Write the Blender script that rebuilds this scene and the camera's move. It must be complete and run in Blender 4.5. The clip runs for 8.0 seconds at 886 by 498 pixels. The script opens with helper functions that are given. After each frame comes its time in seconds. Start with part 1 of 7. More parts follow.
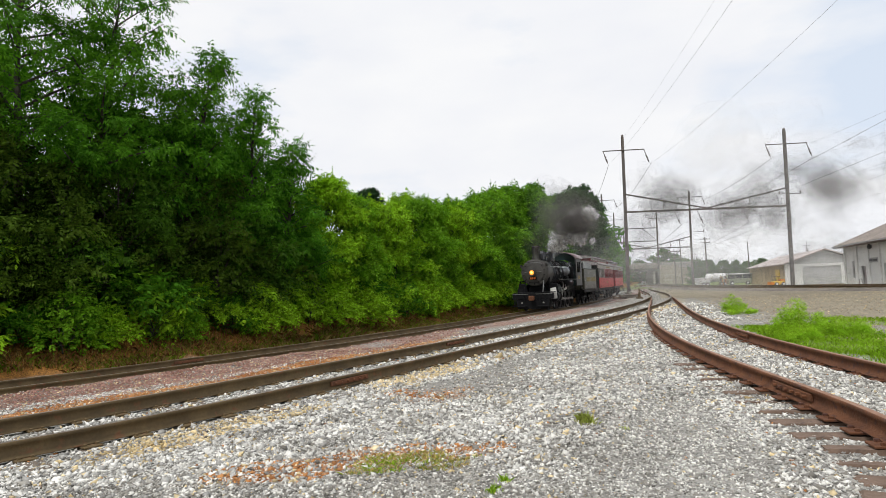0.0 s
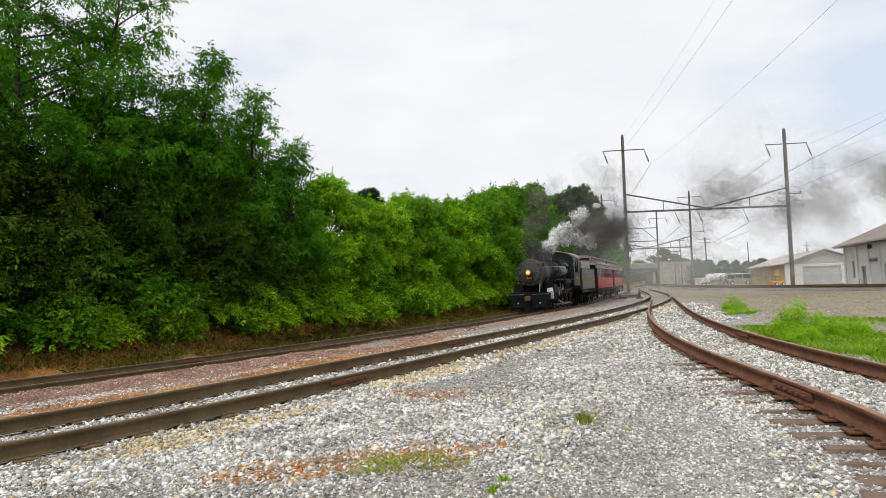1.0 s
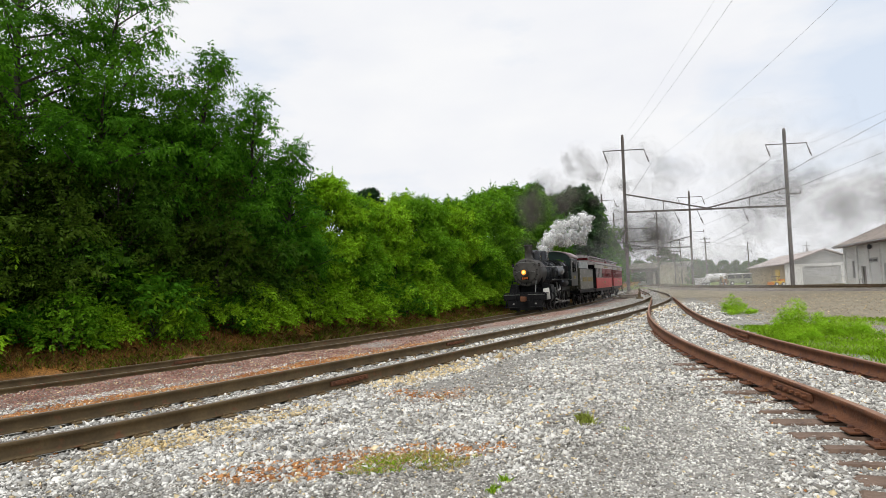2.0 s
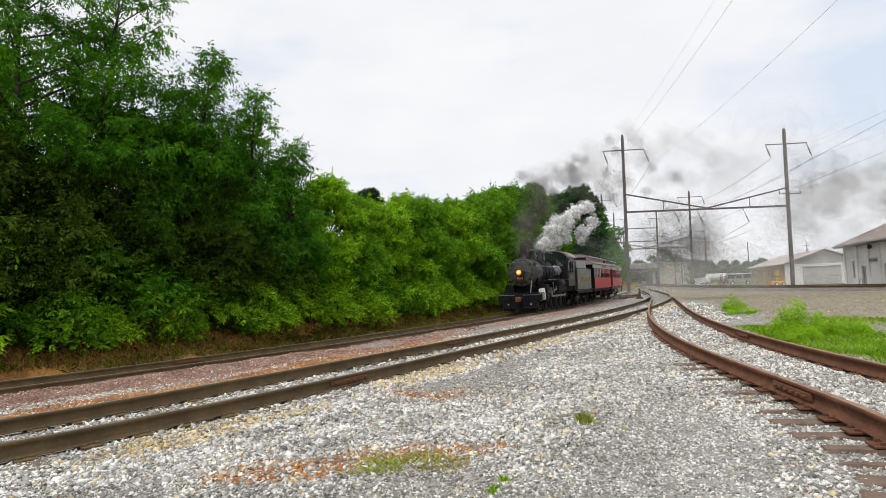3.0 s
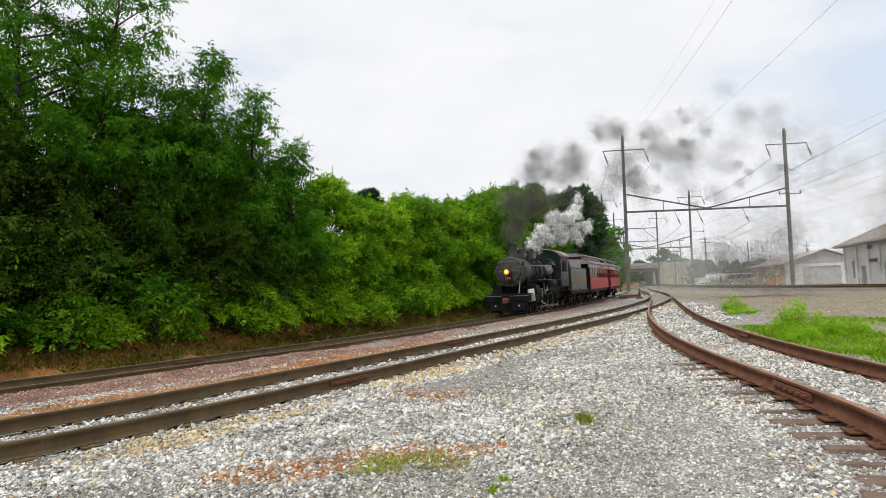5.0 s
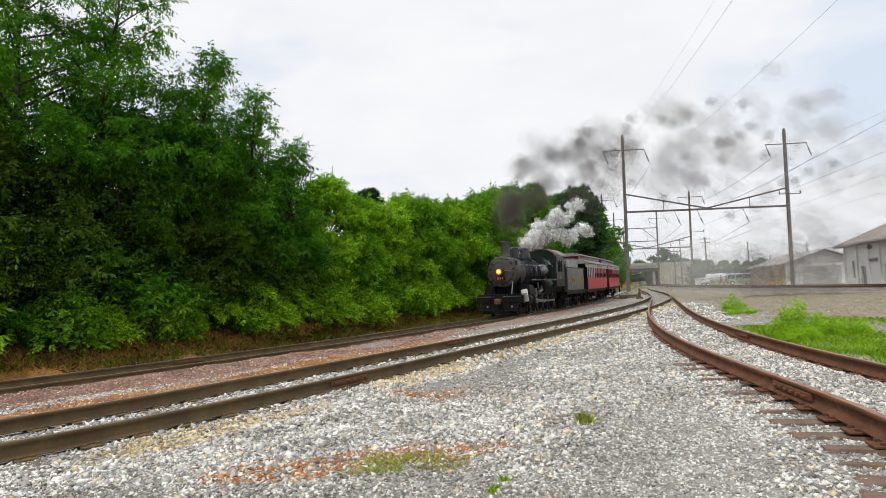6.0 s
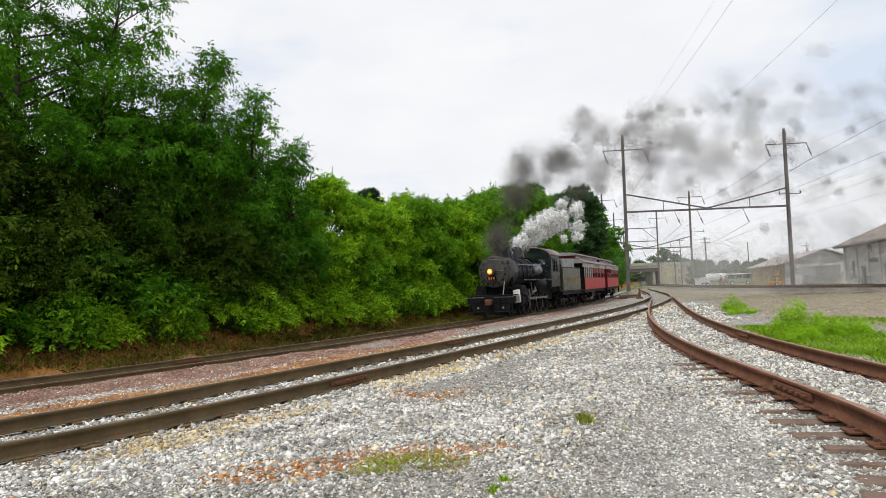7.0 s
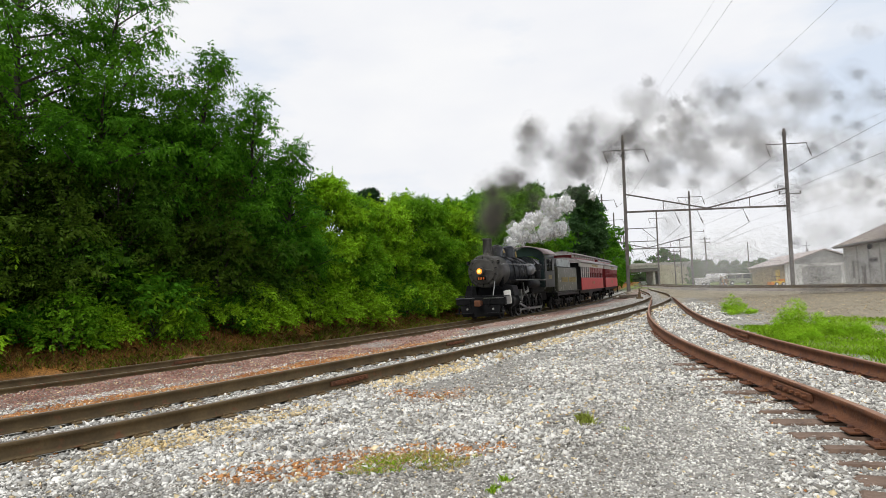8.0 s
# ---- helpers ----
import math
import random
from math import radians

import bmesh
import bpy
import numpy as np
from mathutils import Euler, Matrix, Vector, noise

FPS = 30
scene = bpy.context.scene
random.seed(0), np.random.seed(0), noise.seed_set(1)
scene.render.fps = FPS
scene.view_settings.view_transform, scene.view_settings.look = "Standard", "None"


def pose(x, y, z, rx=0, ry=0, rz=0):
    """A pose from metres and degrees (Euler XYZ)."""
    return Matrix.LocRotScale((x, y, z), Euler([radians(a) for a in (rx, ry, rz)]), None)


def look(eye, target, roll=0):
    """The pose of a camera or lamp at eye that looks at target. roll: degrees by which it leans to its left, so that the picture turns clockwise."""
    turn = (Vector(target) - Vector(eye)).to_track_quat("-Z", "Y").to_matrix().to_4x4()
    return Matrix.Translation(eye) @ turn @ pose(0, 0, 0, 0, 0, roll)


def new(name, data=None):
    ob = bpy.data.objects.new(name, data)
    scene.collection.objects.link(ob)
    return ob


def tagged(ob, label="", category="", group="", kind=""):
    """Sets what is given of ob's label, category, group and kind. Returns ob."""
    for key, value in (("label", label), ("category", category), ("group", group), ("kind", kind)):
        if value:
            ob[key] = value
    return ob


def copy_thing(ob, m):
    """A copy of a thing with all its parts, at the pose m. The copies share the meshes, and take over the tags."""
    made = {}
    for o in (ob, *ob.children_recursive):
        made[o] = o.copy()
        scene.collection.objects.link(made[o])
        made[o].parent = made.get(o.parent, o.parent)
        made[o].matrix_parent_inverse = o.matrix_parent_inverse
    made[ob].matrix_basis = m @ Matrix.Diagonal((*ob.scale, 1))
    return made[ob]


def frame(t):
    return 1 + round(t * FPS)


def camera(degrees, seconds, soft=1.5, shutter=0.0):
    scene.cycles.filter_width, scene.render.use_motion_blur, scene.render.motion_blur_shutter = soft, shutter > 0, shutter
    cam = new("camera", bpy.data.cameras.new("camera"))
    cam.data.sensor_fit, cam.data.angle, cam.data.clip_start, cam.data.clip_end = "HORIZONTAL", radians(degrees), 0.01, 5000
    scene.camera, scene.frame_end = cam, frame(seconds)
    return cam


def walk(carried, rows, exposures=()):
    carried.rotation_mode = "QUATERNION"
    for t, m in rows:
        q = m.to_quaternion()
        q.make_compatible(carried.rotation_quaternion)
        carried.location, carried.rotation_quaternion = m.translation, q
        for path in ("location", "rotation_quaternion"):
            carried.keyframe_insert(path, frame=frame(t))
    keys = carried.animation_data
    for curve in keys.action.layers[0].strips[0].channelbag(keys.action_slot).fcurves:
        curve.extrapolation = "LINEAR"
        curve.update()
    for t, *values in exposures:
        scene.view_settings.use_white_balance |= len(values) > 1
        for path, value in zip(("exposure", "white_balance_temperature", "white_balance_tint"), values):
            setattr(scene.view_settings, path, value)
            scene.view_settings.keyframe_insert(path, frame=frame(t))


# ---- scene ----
cam = camera(72.0, 8.0, soft=0.7)
EYE = (0.0, 0.0, 1.5)
VIEW = look(EYE, (0.0, 100.0, 1.5 + 100.0 * math.tan(radians(3.80))), -2.3)
walk(cam, [(0.0, VIEW), (8.0, VIEW)])

# ---- light ----
world = bpy.data.worlds.new("overcast_sky")
scene.world = world
world.use_nodes = True
wn, wl = world.node_tree.nodes, world.node_tree.links
wn.clear()
SUN_EL, SUN_ROT = radians(58), radians(223)
w_out, w_bg = wn.new("ShaderNodeOutputWorld"), wn.new("ShaderNodeBackground")
w_sky = wn.new("ShaderNodeTexSky")
w_sky.sky_type, w_sky.sun_disc = "NISHITA", False
w_sky.sun_elevation, w_sky.sun_rotation = SUN_EL, SUN_ROT
w_sky.dust_density, w_sky.air_density = 2.0, 1.0
w_co, w_map = wn.new("ShaderNodeTexCoord"), wn.new("ShaderNodeMapping")
w_map.inputs["Scale"].default_value = (1.0, 1.0, 2.6)
w_noise, w_ramp = wn.new("ShaderNodeTexNoise"), wn.new("ShaderNodeValToRGB")
w_noise.inputs["Scale"].default_value, w_noise.inputs["Detail"].default_value = 2.3, 6.0
w_noise.inputs["Roughness"].default_value = 0.5
w_ramp.color_ramp.elements[0].position, w_ramp.color_ramp.elements[1].position = 0.34, 0.50
w_n2, w_r2 = wn.new("ShaderNodeTexNoise"), wn.new("ShaderNodeValToRGB")
w_n2.inputs["Scale"].default_value, w_n2.inputs["Detail"].default_value = 5.0, 5.0
w_r2.color_ramp.elements[0].position, w_r2.color_ramp.elements[1].position = 0.3, 0.7
w_r2.color_ramp.elements[0].color = (8.75, 8.9, 9.35, 1)
w_r2.color_ramp.elements[1].color = (9.45, 9.5, 9.65, 1)
w_blue = wn.new("ShaderNodeMix")
w_blue.data_type, w_blue.inputs[0].default_value = "RGBA", 0.85
w_mix = wn.new("ShaderNodeMix")
w_mix.data_type = "RGBA"
w_blue.inputs[7].default_value = (7.9, 8.7, 9.9, 1)
wl.new(w_co.outputs["Generated"], w_map.inputs["Vector"])
wl.new(w_map.outputs["Vector"], w_noise.inputs["Vector"])
wl.new(w_map.outputs["Vector"], w_n2.inputs["Vector"])
wl.new(w_noise.outputs["Fac"], w_ramp.inputs["Fac"])
wl.new(w_n2.outputs["Fac"], w_r2.inputs["Fac"])
wl.new(w_sky.outputs["Color"], w_blue.inputs[6])
wl.new(w_ramp.outputs["Color"], w_mix.inputs[0])
wl.new(w_blue.outputs[2], w_mix.inputs[6])
wl.new(w_r2.outputs["Color"], w_mix.inputs[7])
wl.new(w_mix.outputs[2], w_bg.inputs["Color"])
w_bg.inputs["Strength"].default_value = 0.10
wl.new(w_bg.outputs[0], w_out.inputs[0])

sun = new("sun", bpy.data.lights.new("sun", "SUN"))
sun.data.energy, sun.data.angle, sun.data.color = 1.9, radians(14), (1.0, 0.97, 0.92)
sun.matrix_world = look((-34, -36, 80), (0, 0, 0))
scene.view_settings.exposure = 0.0
scene.cycles.transparent_max_bounces = 220


# ---- materials ----
def mat(name, c1, c2, scale=6.0, rough=0.8, metal=0.0, bump=0.25, fine=40.0, island=0.0, c3=None, wear=0.0,
        coord="Object", trans=0.0, dist=0.02):
    """Two tones over coarse noise, darkened and lightened by fine grain, with bump; c3 is a patchy wear colour."""
    m = bpy.data.materials.new(name)
    m.use_nodes = True
    n, l = m.node_tree.nodes, m.node_tree.links
    b = n["Principled BSDF"]
    co = n.new("ShaderNodeTexCoord")
    a, f = n.new("ShaderNodeTexNoise"), n.new("ShaderNodeTexNoise")
    a.inputs["Scale"].default_value, a.inputs["Detail"].default_value = scale, 5.0
    f.inputs["Scale"].default_value, f.inputs["Detail"].default_value = fine, 4.0
    for t in (a, f):
        l.new(co.outputs[coord], t.inputs["Vector"])
    r = n.new("ShaderNodeValToRGB")
    r.color_ramp.elements[0].position, r.color_ramp.elements[1].position = 0.32, 0.68
    r.color_ramp.elements[0].color, r.color_ramp.elements[1].color = (*c1, 1), (*c2, 1)
    l.new(a.outputs["Fac"], r.inputs["Fac"])
    top = r.outputs["Color"]
    if c3:
        w, wr, mx = n.new("ShaderNodeTexNoise"), n.new("ShaderNodeValToRGB"), n.new("ShaderNodeMix")
        w.inputs["Scale"].default_value, w.inputs["Detail"].default_value = scale * 2.3, 8.0
        l.new(co.outputs[coord], w.inputs["Vector"])
        wr.color_ramp.elements[0].position, wr.color_ramp.elements[1].position = 0.62 - wear, 0.72 - wear
        l.new(w.outputs["Fac"], wr.inputs["Fac"])
        mx.data_type = "RGBA"
        l.new(wr.outputs["Color"], mx.inputs[0])
        l.new(top, mx.inputs[6])
        mx.inputs[7].default_value = (*c3, 1)
        top = mx.outputs[2]
    hsv, mm = n.new("ShaderNodeHueSaturation"), n.new("ShaderNodeMapRange")
    mm.inputs["To Min"].default_value, mm.inputs["To Max"].default_value = 0.72, 1.28
    l.new(f.outputs["Fac"], mm.inputs["Value"])
    val = mm.outputs["Result"]
    if island:
        g, ad, mi = n.new("ShaderNodeNewGeometry"), n.new("ShaderNodeMath"), n.new("ShaderNodeMapRange")
        mi.inputs["To Min"].default_value, mi.inputs["To Max"].default_value = 1 - island, 1 + island
        l.new(g.outputs["Random Per Island"], mi.inputs["Value"])
        ad.operation = "MULTIPLY"
        l.new(val, ad.inputs[0])
        l.new(mi.outputs["Result"], ad.inputs[1])
        val = ad.outputs[0]
    l.new(val, hsv.inputs["Value"])
    l.new(top, hsv.inputs["Color"])
    l.new(hsv.outputs["Color"], b.inputs["Base Color"])
    b.inputs["Roughness"].default_value, b.inputs["Metallic"].default_value = rough, metal
    if bump:
        bp = n.new("ShaderNodeBump")
        bp.inputs["Strength"].default_value, bp.inputs["Distance"].default_value = bump, dist
        l.new(f.outputs["Fac"], bp.inputs["Height"])
        l.new(bp.outputs["Normal"], b.inputs["Normal"])
    if trans:
        tr, ms, out = n.new("ShaderNodeBsdfTranslucent"), n.new("ShaderNodeMixShader"), n["Material Output"]
        l.new(hsv.outputs["Color"], tr.inputs["Color"])
        ms.inputs[0].default_value = trans
        l.new(b.outputs[0], ms.inputs[1])
        l.new(tr.outputs[0], ms.inputs[2])
        l.new(ms.outputs[0], out.inputs["Surface"])
    return m


def glow(name, c, strength):
    m = mat(name, c, c, bump=0)
    b = m.node_tree.nodes["Principled BSDF"]
    b.inputs["Emission Color"].default_value, b.inputs["Emission Strength"].default_value = (*c, 1), strength
    return m


def glass(name, c=(0.03, 0.035, 0.04)):
    return mat(name, c, tuple(v * 1.6 for v in c), rough=0.08, bump=0)


def matte(m, level=0.12):
    m.node_tree.nodes["Principled BSDF"].inputs["Specular IOR Level"].default_value = level
    return m


RAIL_SIDE = mat("rusty_rail_brown", (0.080, 0.053, 0.022), (0.145, 0.098, 0.042), 3, 0.8, 0.05, 0.3, 30, c3=(0.16, 0.07, 0.03), wear=0.02)
RAIL_RED = mat("rusty_rail_red", (0.100, 0.038, 0.017), (0.190, 0.074, 0.031), 4, 0.8, 0.15, 0.35, 35, c3=(0.09, 0.04, 0.028), wear=0.06)
RAIL_TOP = mat("worn_rail_head", (0.20, 0.16, 0.13), (0.32, 0.27, 0.23), 5, 0.42, 0.6, 0.1, 60)
RAIL_TOP_RED = mat("rusted_rail_head", (0.24, 0.12, 0.07), (0.36, 0.20, 0.12), 5, 0.6, 0.3, 0.15, 60)
TIE = mat("weathered_tie", (0.10, 0.075, 0.055), (0.22, 0.18, 0.14), 5, 0.9, 0, 0.5, 28, c3=(0.05, 0.035, 0.03), wear=0.02)
TIE_RED = mat("rust_stained_tie", (0.10, 0.066, 0.046), (0.20, 0.135, 0.098), 5, 0.9, 0, 0.5, 28, c3=(0.07, 0.045, 0.035), wear=0.02)
STONE = mat("ballast_stone", (0.45, 0.435, 0.40), (0.70, 0.685, 0.64), 1.2, 0.9, 0, 0.3, 60, island=0.58)
IRON = mat("black_painted_iron", (0.010, 0.010, 0.011), (0.018, 0.018, 0.019), 3, 0.45, 0.0, 0.1, 40)
matte(IRON, 0.045)
SMOKEBOX = mat("graphite_smokebox", (0.050, 0.047, 0.044), (0.090, 0.084, 0.077), 4, 0.5, 0.15, 0.15, 40)
matte(SMOKEBOX, 0.2)
JACKET = mat("boiler_jacket", (0.016, 0.018, 0.022), (0.034, 0.037, 0.043), 2.5, 0.24, 0.25, 0.05, 30)
STEEL = mat("worn_steel", (0.20, 0.20, 0.195), (0.32, 0.32, 0.31), 6, 0.35, 0.85, 0.05, 50)
POLE = mat("weathered_steel_pole", (0.10, 0.088, 0.08), (0.17, 0.15, 0.14), 1.2, 0.8, 0.1, 0.2, 20, c3=(0.13, 0.085, 0.065), wear=0.04)
WIRE = mat("grey_wire", (0.30, 0.30, 0.31), (0.38, 0.38, 0.39), 2, 0.6, 0.3, 0)


# ---- building helpers ----
def part(name, bm, material, parent=None, label="", smooth=False):
    me = bpy.data.meshes.new(name)
    bm.to_mesh(me)
    bm.free()
    if smooth:
        me.shade_smooth()
    me.materials.append(material)
    ob = new(name, me)
    ob.parent = parent
    return tagged(ob, label) if label else ob


def thing(name, label, category, m=None, group="", kind=""):
    ob = new(name)
    ob.empty_display_size = 0.2
    if m is not None:
        ob.matrix_basis = m
    return tagged(ob, label, category, group, kind)


def raw(name, verts, faces, material, parent=None, smooth=False):
    me = bpy.data.meshes.new(name)
    me.from_pydata(verts, [], faces)
    me.materials.append(material)
    if smooth:
        me.shade_smooth()
    ob = new(name, me)
    ob.parent = parent
    return ob


def quick_mesh(name, v, f):
    """Mesh from arrays: v (n,3), f (m,k) with k corners each."""
    me = bpy.data.meshes.new(name)
    k = f.shape[1]
    me.vertices.add(len(v))
    me.vertices.foreach_set("co", np.ascontiguousarray(v, np.float32).ravel())
    me.loops.add(f.size)
    me.loops.foreach_set("vertex_index", np.ascontiguousarray(f, np.int32).ravel())
    me.polygons.add(len(f))
    me.polygons.foreach_set("loop_start", np.arange(0, f.size, k, dtype=np.int32))
    me.update(calc_edges=True)
    return me


def box(bm, sx, sy, sz, m=None, bevel=0.0):
    m = m or Matrix()
    r = bmesh.ops.create_cube(bm, size=1.0, matrix=m @ Matrix.Diagonal((sx, sy, sz, 1)))
    if bevel:
        es = list({e for v in r["verts"] for e in v.link_edges})
        bmesh.ops.bevel(bm, geom=es, offset=bevel, segments=1, affect="EDGES", profile=0.5)
    return bm


def cyl(bm, r, depth, m=None, seg=20, r2=None):
    bmesh.ops.create_cone(bm, cap_ends=True, segments=seg, radius1=r, radius2=r if r2 is None else r2, depth=depth, matrix=m or Matrix())
    return bm


def rod(bm, a, b, r, seg=8, r2=None):
    a, b = Vector(a), Vector(b)
    d = b - a
    m = Matrix.Translation((a + b) / 2) @ d.to_track_quat("Z", "Y").to_matrix().to_4x4()
    return cyl(bm, r, d.length, m, seg, r2)


def pipe(bm, pts, r, seg=7):
    for a, b in zip(pts, pts[1:]):
        rod(bm, a, b, r, seg)
    return bm


def lathe(bm, prof, m=None, seg=28):
    """Turn a profile of (radius, height) round Z."""
    m = m or Matrix()
    rings = []
    for r, z in prof:
        rings.append([bm.verts.new(m @ Vector((r * math.cos(2 * math.pi * i / seg), r * math.sin(2 * math.pi * i / seg), z))) for i in range(seg)])
    for a, b in zip(rings, rings[1:]):
        for i in range(seg):
            bm.faces.new((a[i], a[(i + 1) % seg], b[(i + 1) % seg], b[i]))
    bm.faces.new(rings[0][::-1])
    bm.faces.new(rings[-1])
    return bm


def prism(bm, outline, depth, m=None):
    """An outline in (x, y), extruded along z from 0 to depth."""
    m = m or Matrix()
    lo = [bm.verts.new(m @ Vector((x, y, 0))) for x, y in outline]
    hi = [bm.verts.new(m @ Vector((x, y, depth))) for x, y in outline]
    bm.faces.new(lo[::-1])
    bm.faces.new(hi)
    k = len(outline)
    for i in range(k):
        bm.faces.new((lo[i], lo[(i + 1) % k], hi[(i + 1) % k], hi[i]))
    return bm


def bmn():
    return bmesh.new()


RX90, RY90 = pose(0, 0, 0, 90), pose(0, 0, 0, 0, 90)

# ---- track lines (plan) ----
K_TRAIN = (-0.0004860535, 0.02011599, -0.3059855, 2.368968, -10.22859, 23.87938, -23.52744)
K_MID = (-0.01412063, 0.3051068, -2.690769, 12.44332, -32.1574, 45.01287, -27.30931)
K_RIGHT = (-0.002975743, 0.06438508, -0.5534178, 2.370146, -5.113516, 4.660227, -0.230664)
Z_TRAIN, Z_MID, Z_RIGHT = -0.15, 0.20, 0.38


def line_of(k, y0, y1, step=0.25):
    """Evenly stepped plan points along X = Y * poly(log Y)."""
    y = np.linspace(y0, y1, 6000)
    p = np.stack([np.polyval(k, np.log(y)) * y, y], 1)
    s = np.concatenate([[0], np.cumsum(np.linalg.norm(np.diff(p, axis=0), axis=1))])
    q = np.arange(0, s[-1], step)
    return np.stack([np.interp(q, s, p[:, 0]), np.interp(q, s, p[:, 1])], 1)


def ease(a, b, x):
    t = np.clip((x - a) / (b - a), 0, 1)
    return t * t * (3 - 2 * t)


L_TRAIN, L_MID, L_RIGHT = line_of(K_TRAIN, 6, 190), line_of(K_MID, 3.2, 190), line_of(K_RIGHT, 2.6, 46)


def z_mid(y):
    return Z_MID + 0.10 * ease(14, 45, y)


def z_right(y):
    return Z_RIGHT - 0.08 * ease(14, 40, y)


def z_train(y):
    return Z_TRAIN + 0.20 * ease(42, 110, y)


def near_line(L, x, y, ids=None):
    """Signed distance (right positive) and the Y of the nearest point, by nearest sample."""
    T = np.gradient(L, axis=0)
    T /= np.linalg.norm(T, axis=1)[:, None]
    d = np.empty(len(x))
    w = np.empty(len(x))
    for i in range(0, len(x), 20000):
        dx, dy = x[i:i + 20000, None] - L[None, ::2, 0], y[i:i + 20000, None] - L[None, ::2, 1]
        j = np.argmin(dx * dx + dy * dy, axis=1)
        k = np.arange(len(j))
        ex, ey, t = dx[k, j], dy[k, j], T[::2][j]
        if ids is not None:
            ids[i:i + 20000] = j * 0.5
        d[i:i + 20000] = np.sign(ex * t[:, 1] - ey * t[:, 0]) * np.hypot(ex, ey)
        w[i:i + 20000] = L[::2][j, 1]
    return d, w


def wobble(x, y, s, seed=0.0):
    """Cheap smooth noise from sums of sines."""
    v = 0
    for i, (a, b, c) in enumerate(((1.0, 0.3, 0.1), (-0.45, 1.1, 1.9), (0.8, -0.9, 4.2), (1.7, 1.3, 2.7), (-1.9, 0.7, 5.5))):
        v = v + np.sin((a * x + b * y) / s + c + seed * (i + 1.3)) / (1 + 0.35 * i)
    return v / 2.6


def ground_z(x, y, detail=True):
    x, y = np.atleast_1d(np.asarray(x, float)), np.atleast_1d(np.asarray(y, float))
    dt, wt = near_line(L_TRAIN, x, y)
    dm, wm = near_line(L_MID, x, y)
    dr, wr = near_line(L_RIGHT, x, y)
    fill = 0.052 * (1 - ease(0.56, 0.68, np.abs(dr))) + 0.05 * ease(0.85, 1.0, dr) + 0.006 * ease(0.85, 1.0, -dr)
    bt, bm_, br = z_train(wt) - 0.19, z_mid(wm) - 0.205, z_right(wr) - 0.235 + fill
    a, b, c = 1 / (np.maximum(np.abs(dt) - 1.0, 0.05)) ** 2, 1 / (np.maximum(np.abs(dm) - 1.3, 0.05)) ** 2, 1 / (np.maximum(np.abs(dr) - 1.3, 0.05)) ** 2
    e = 0.012
    z = (a * bt + b * bm_ + c * br + e * 0.12) / (a + b + c + e)
    mound = ease(1.05, 1.5, dt) * (1 - ease(1.8, 3.0, dt)) * 0.14 * (1 - ease(40, 60, y))
    z = z + mound
    bank = ease(1.5, 6.0, -dt) * 1.3 + ease(6, 14, -dt) * 0.7
    z = z + np.where(dt < 0, bank + 0.06 * ease(1.4, 2.2, -dt) * wobble(x, y, 0.45), 0)
    far = ease(55, 120, y)
    z = z * (1 - far * 0.4) + far * 0.4 * 0.15
    z = np.where(y < -5, np.minimum(z, 0.4), z)
    if detail:
        flat = np.minimum(ease(1.2, 2.0, np.abs(dm)), ease(1.1, 1.6, np.abs(dr)))
        z = z + (0.035 * wobble(x, y, 0.55) + 0.02 * wobble(x, y, 0.17, 2.0)) * flat * (1 - ease(20, 60, y)) * ease(1.0, 1.5, np.abs(dt))
    return z


def lawn(x, y, dr):
    """Where grass grows beside the siding: a patchy strip with bare soil behind it."""
    wob = wobble(x, y, 0.8, 1.0)
    m = ease(0.95, 1.5, dr + 0.3 * wob) * (1 - ease(14.5, 19, y + 2 * wob)) * ease(-0.45, 0.15, wobble(x, y, 1.1, 3.0) + 0.3 * (1 - ease(11, 15, y)))
    for cx, cy, ax, ay in ((10.3, 15.3, 1.5, 0.8), (9.4, 17.6, 1.3, 1.1), (6.9, 14.6, 0.5, 0.7)):
        m = m * ease(0.6, 1.1, np.hypot((x - cx) / ax, (y - cy) / ay) + 0.3 * wobble(x, y, 0.4, 2.0))
    return m


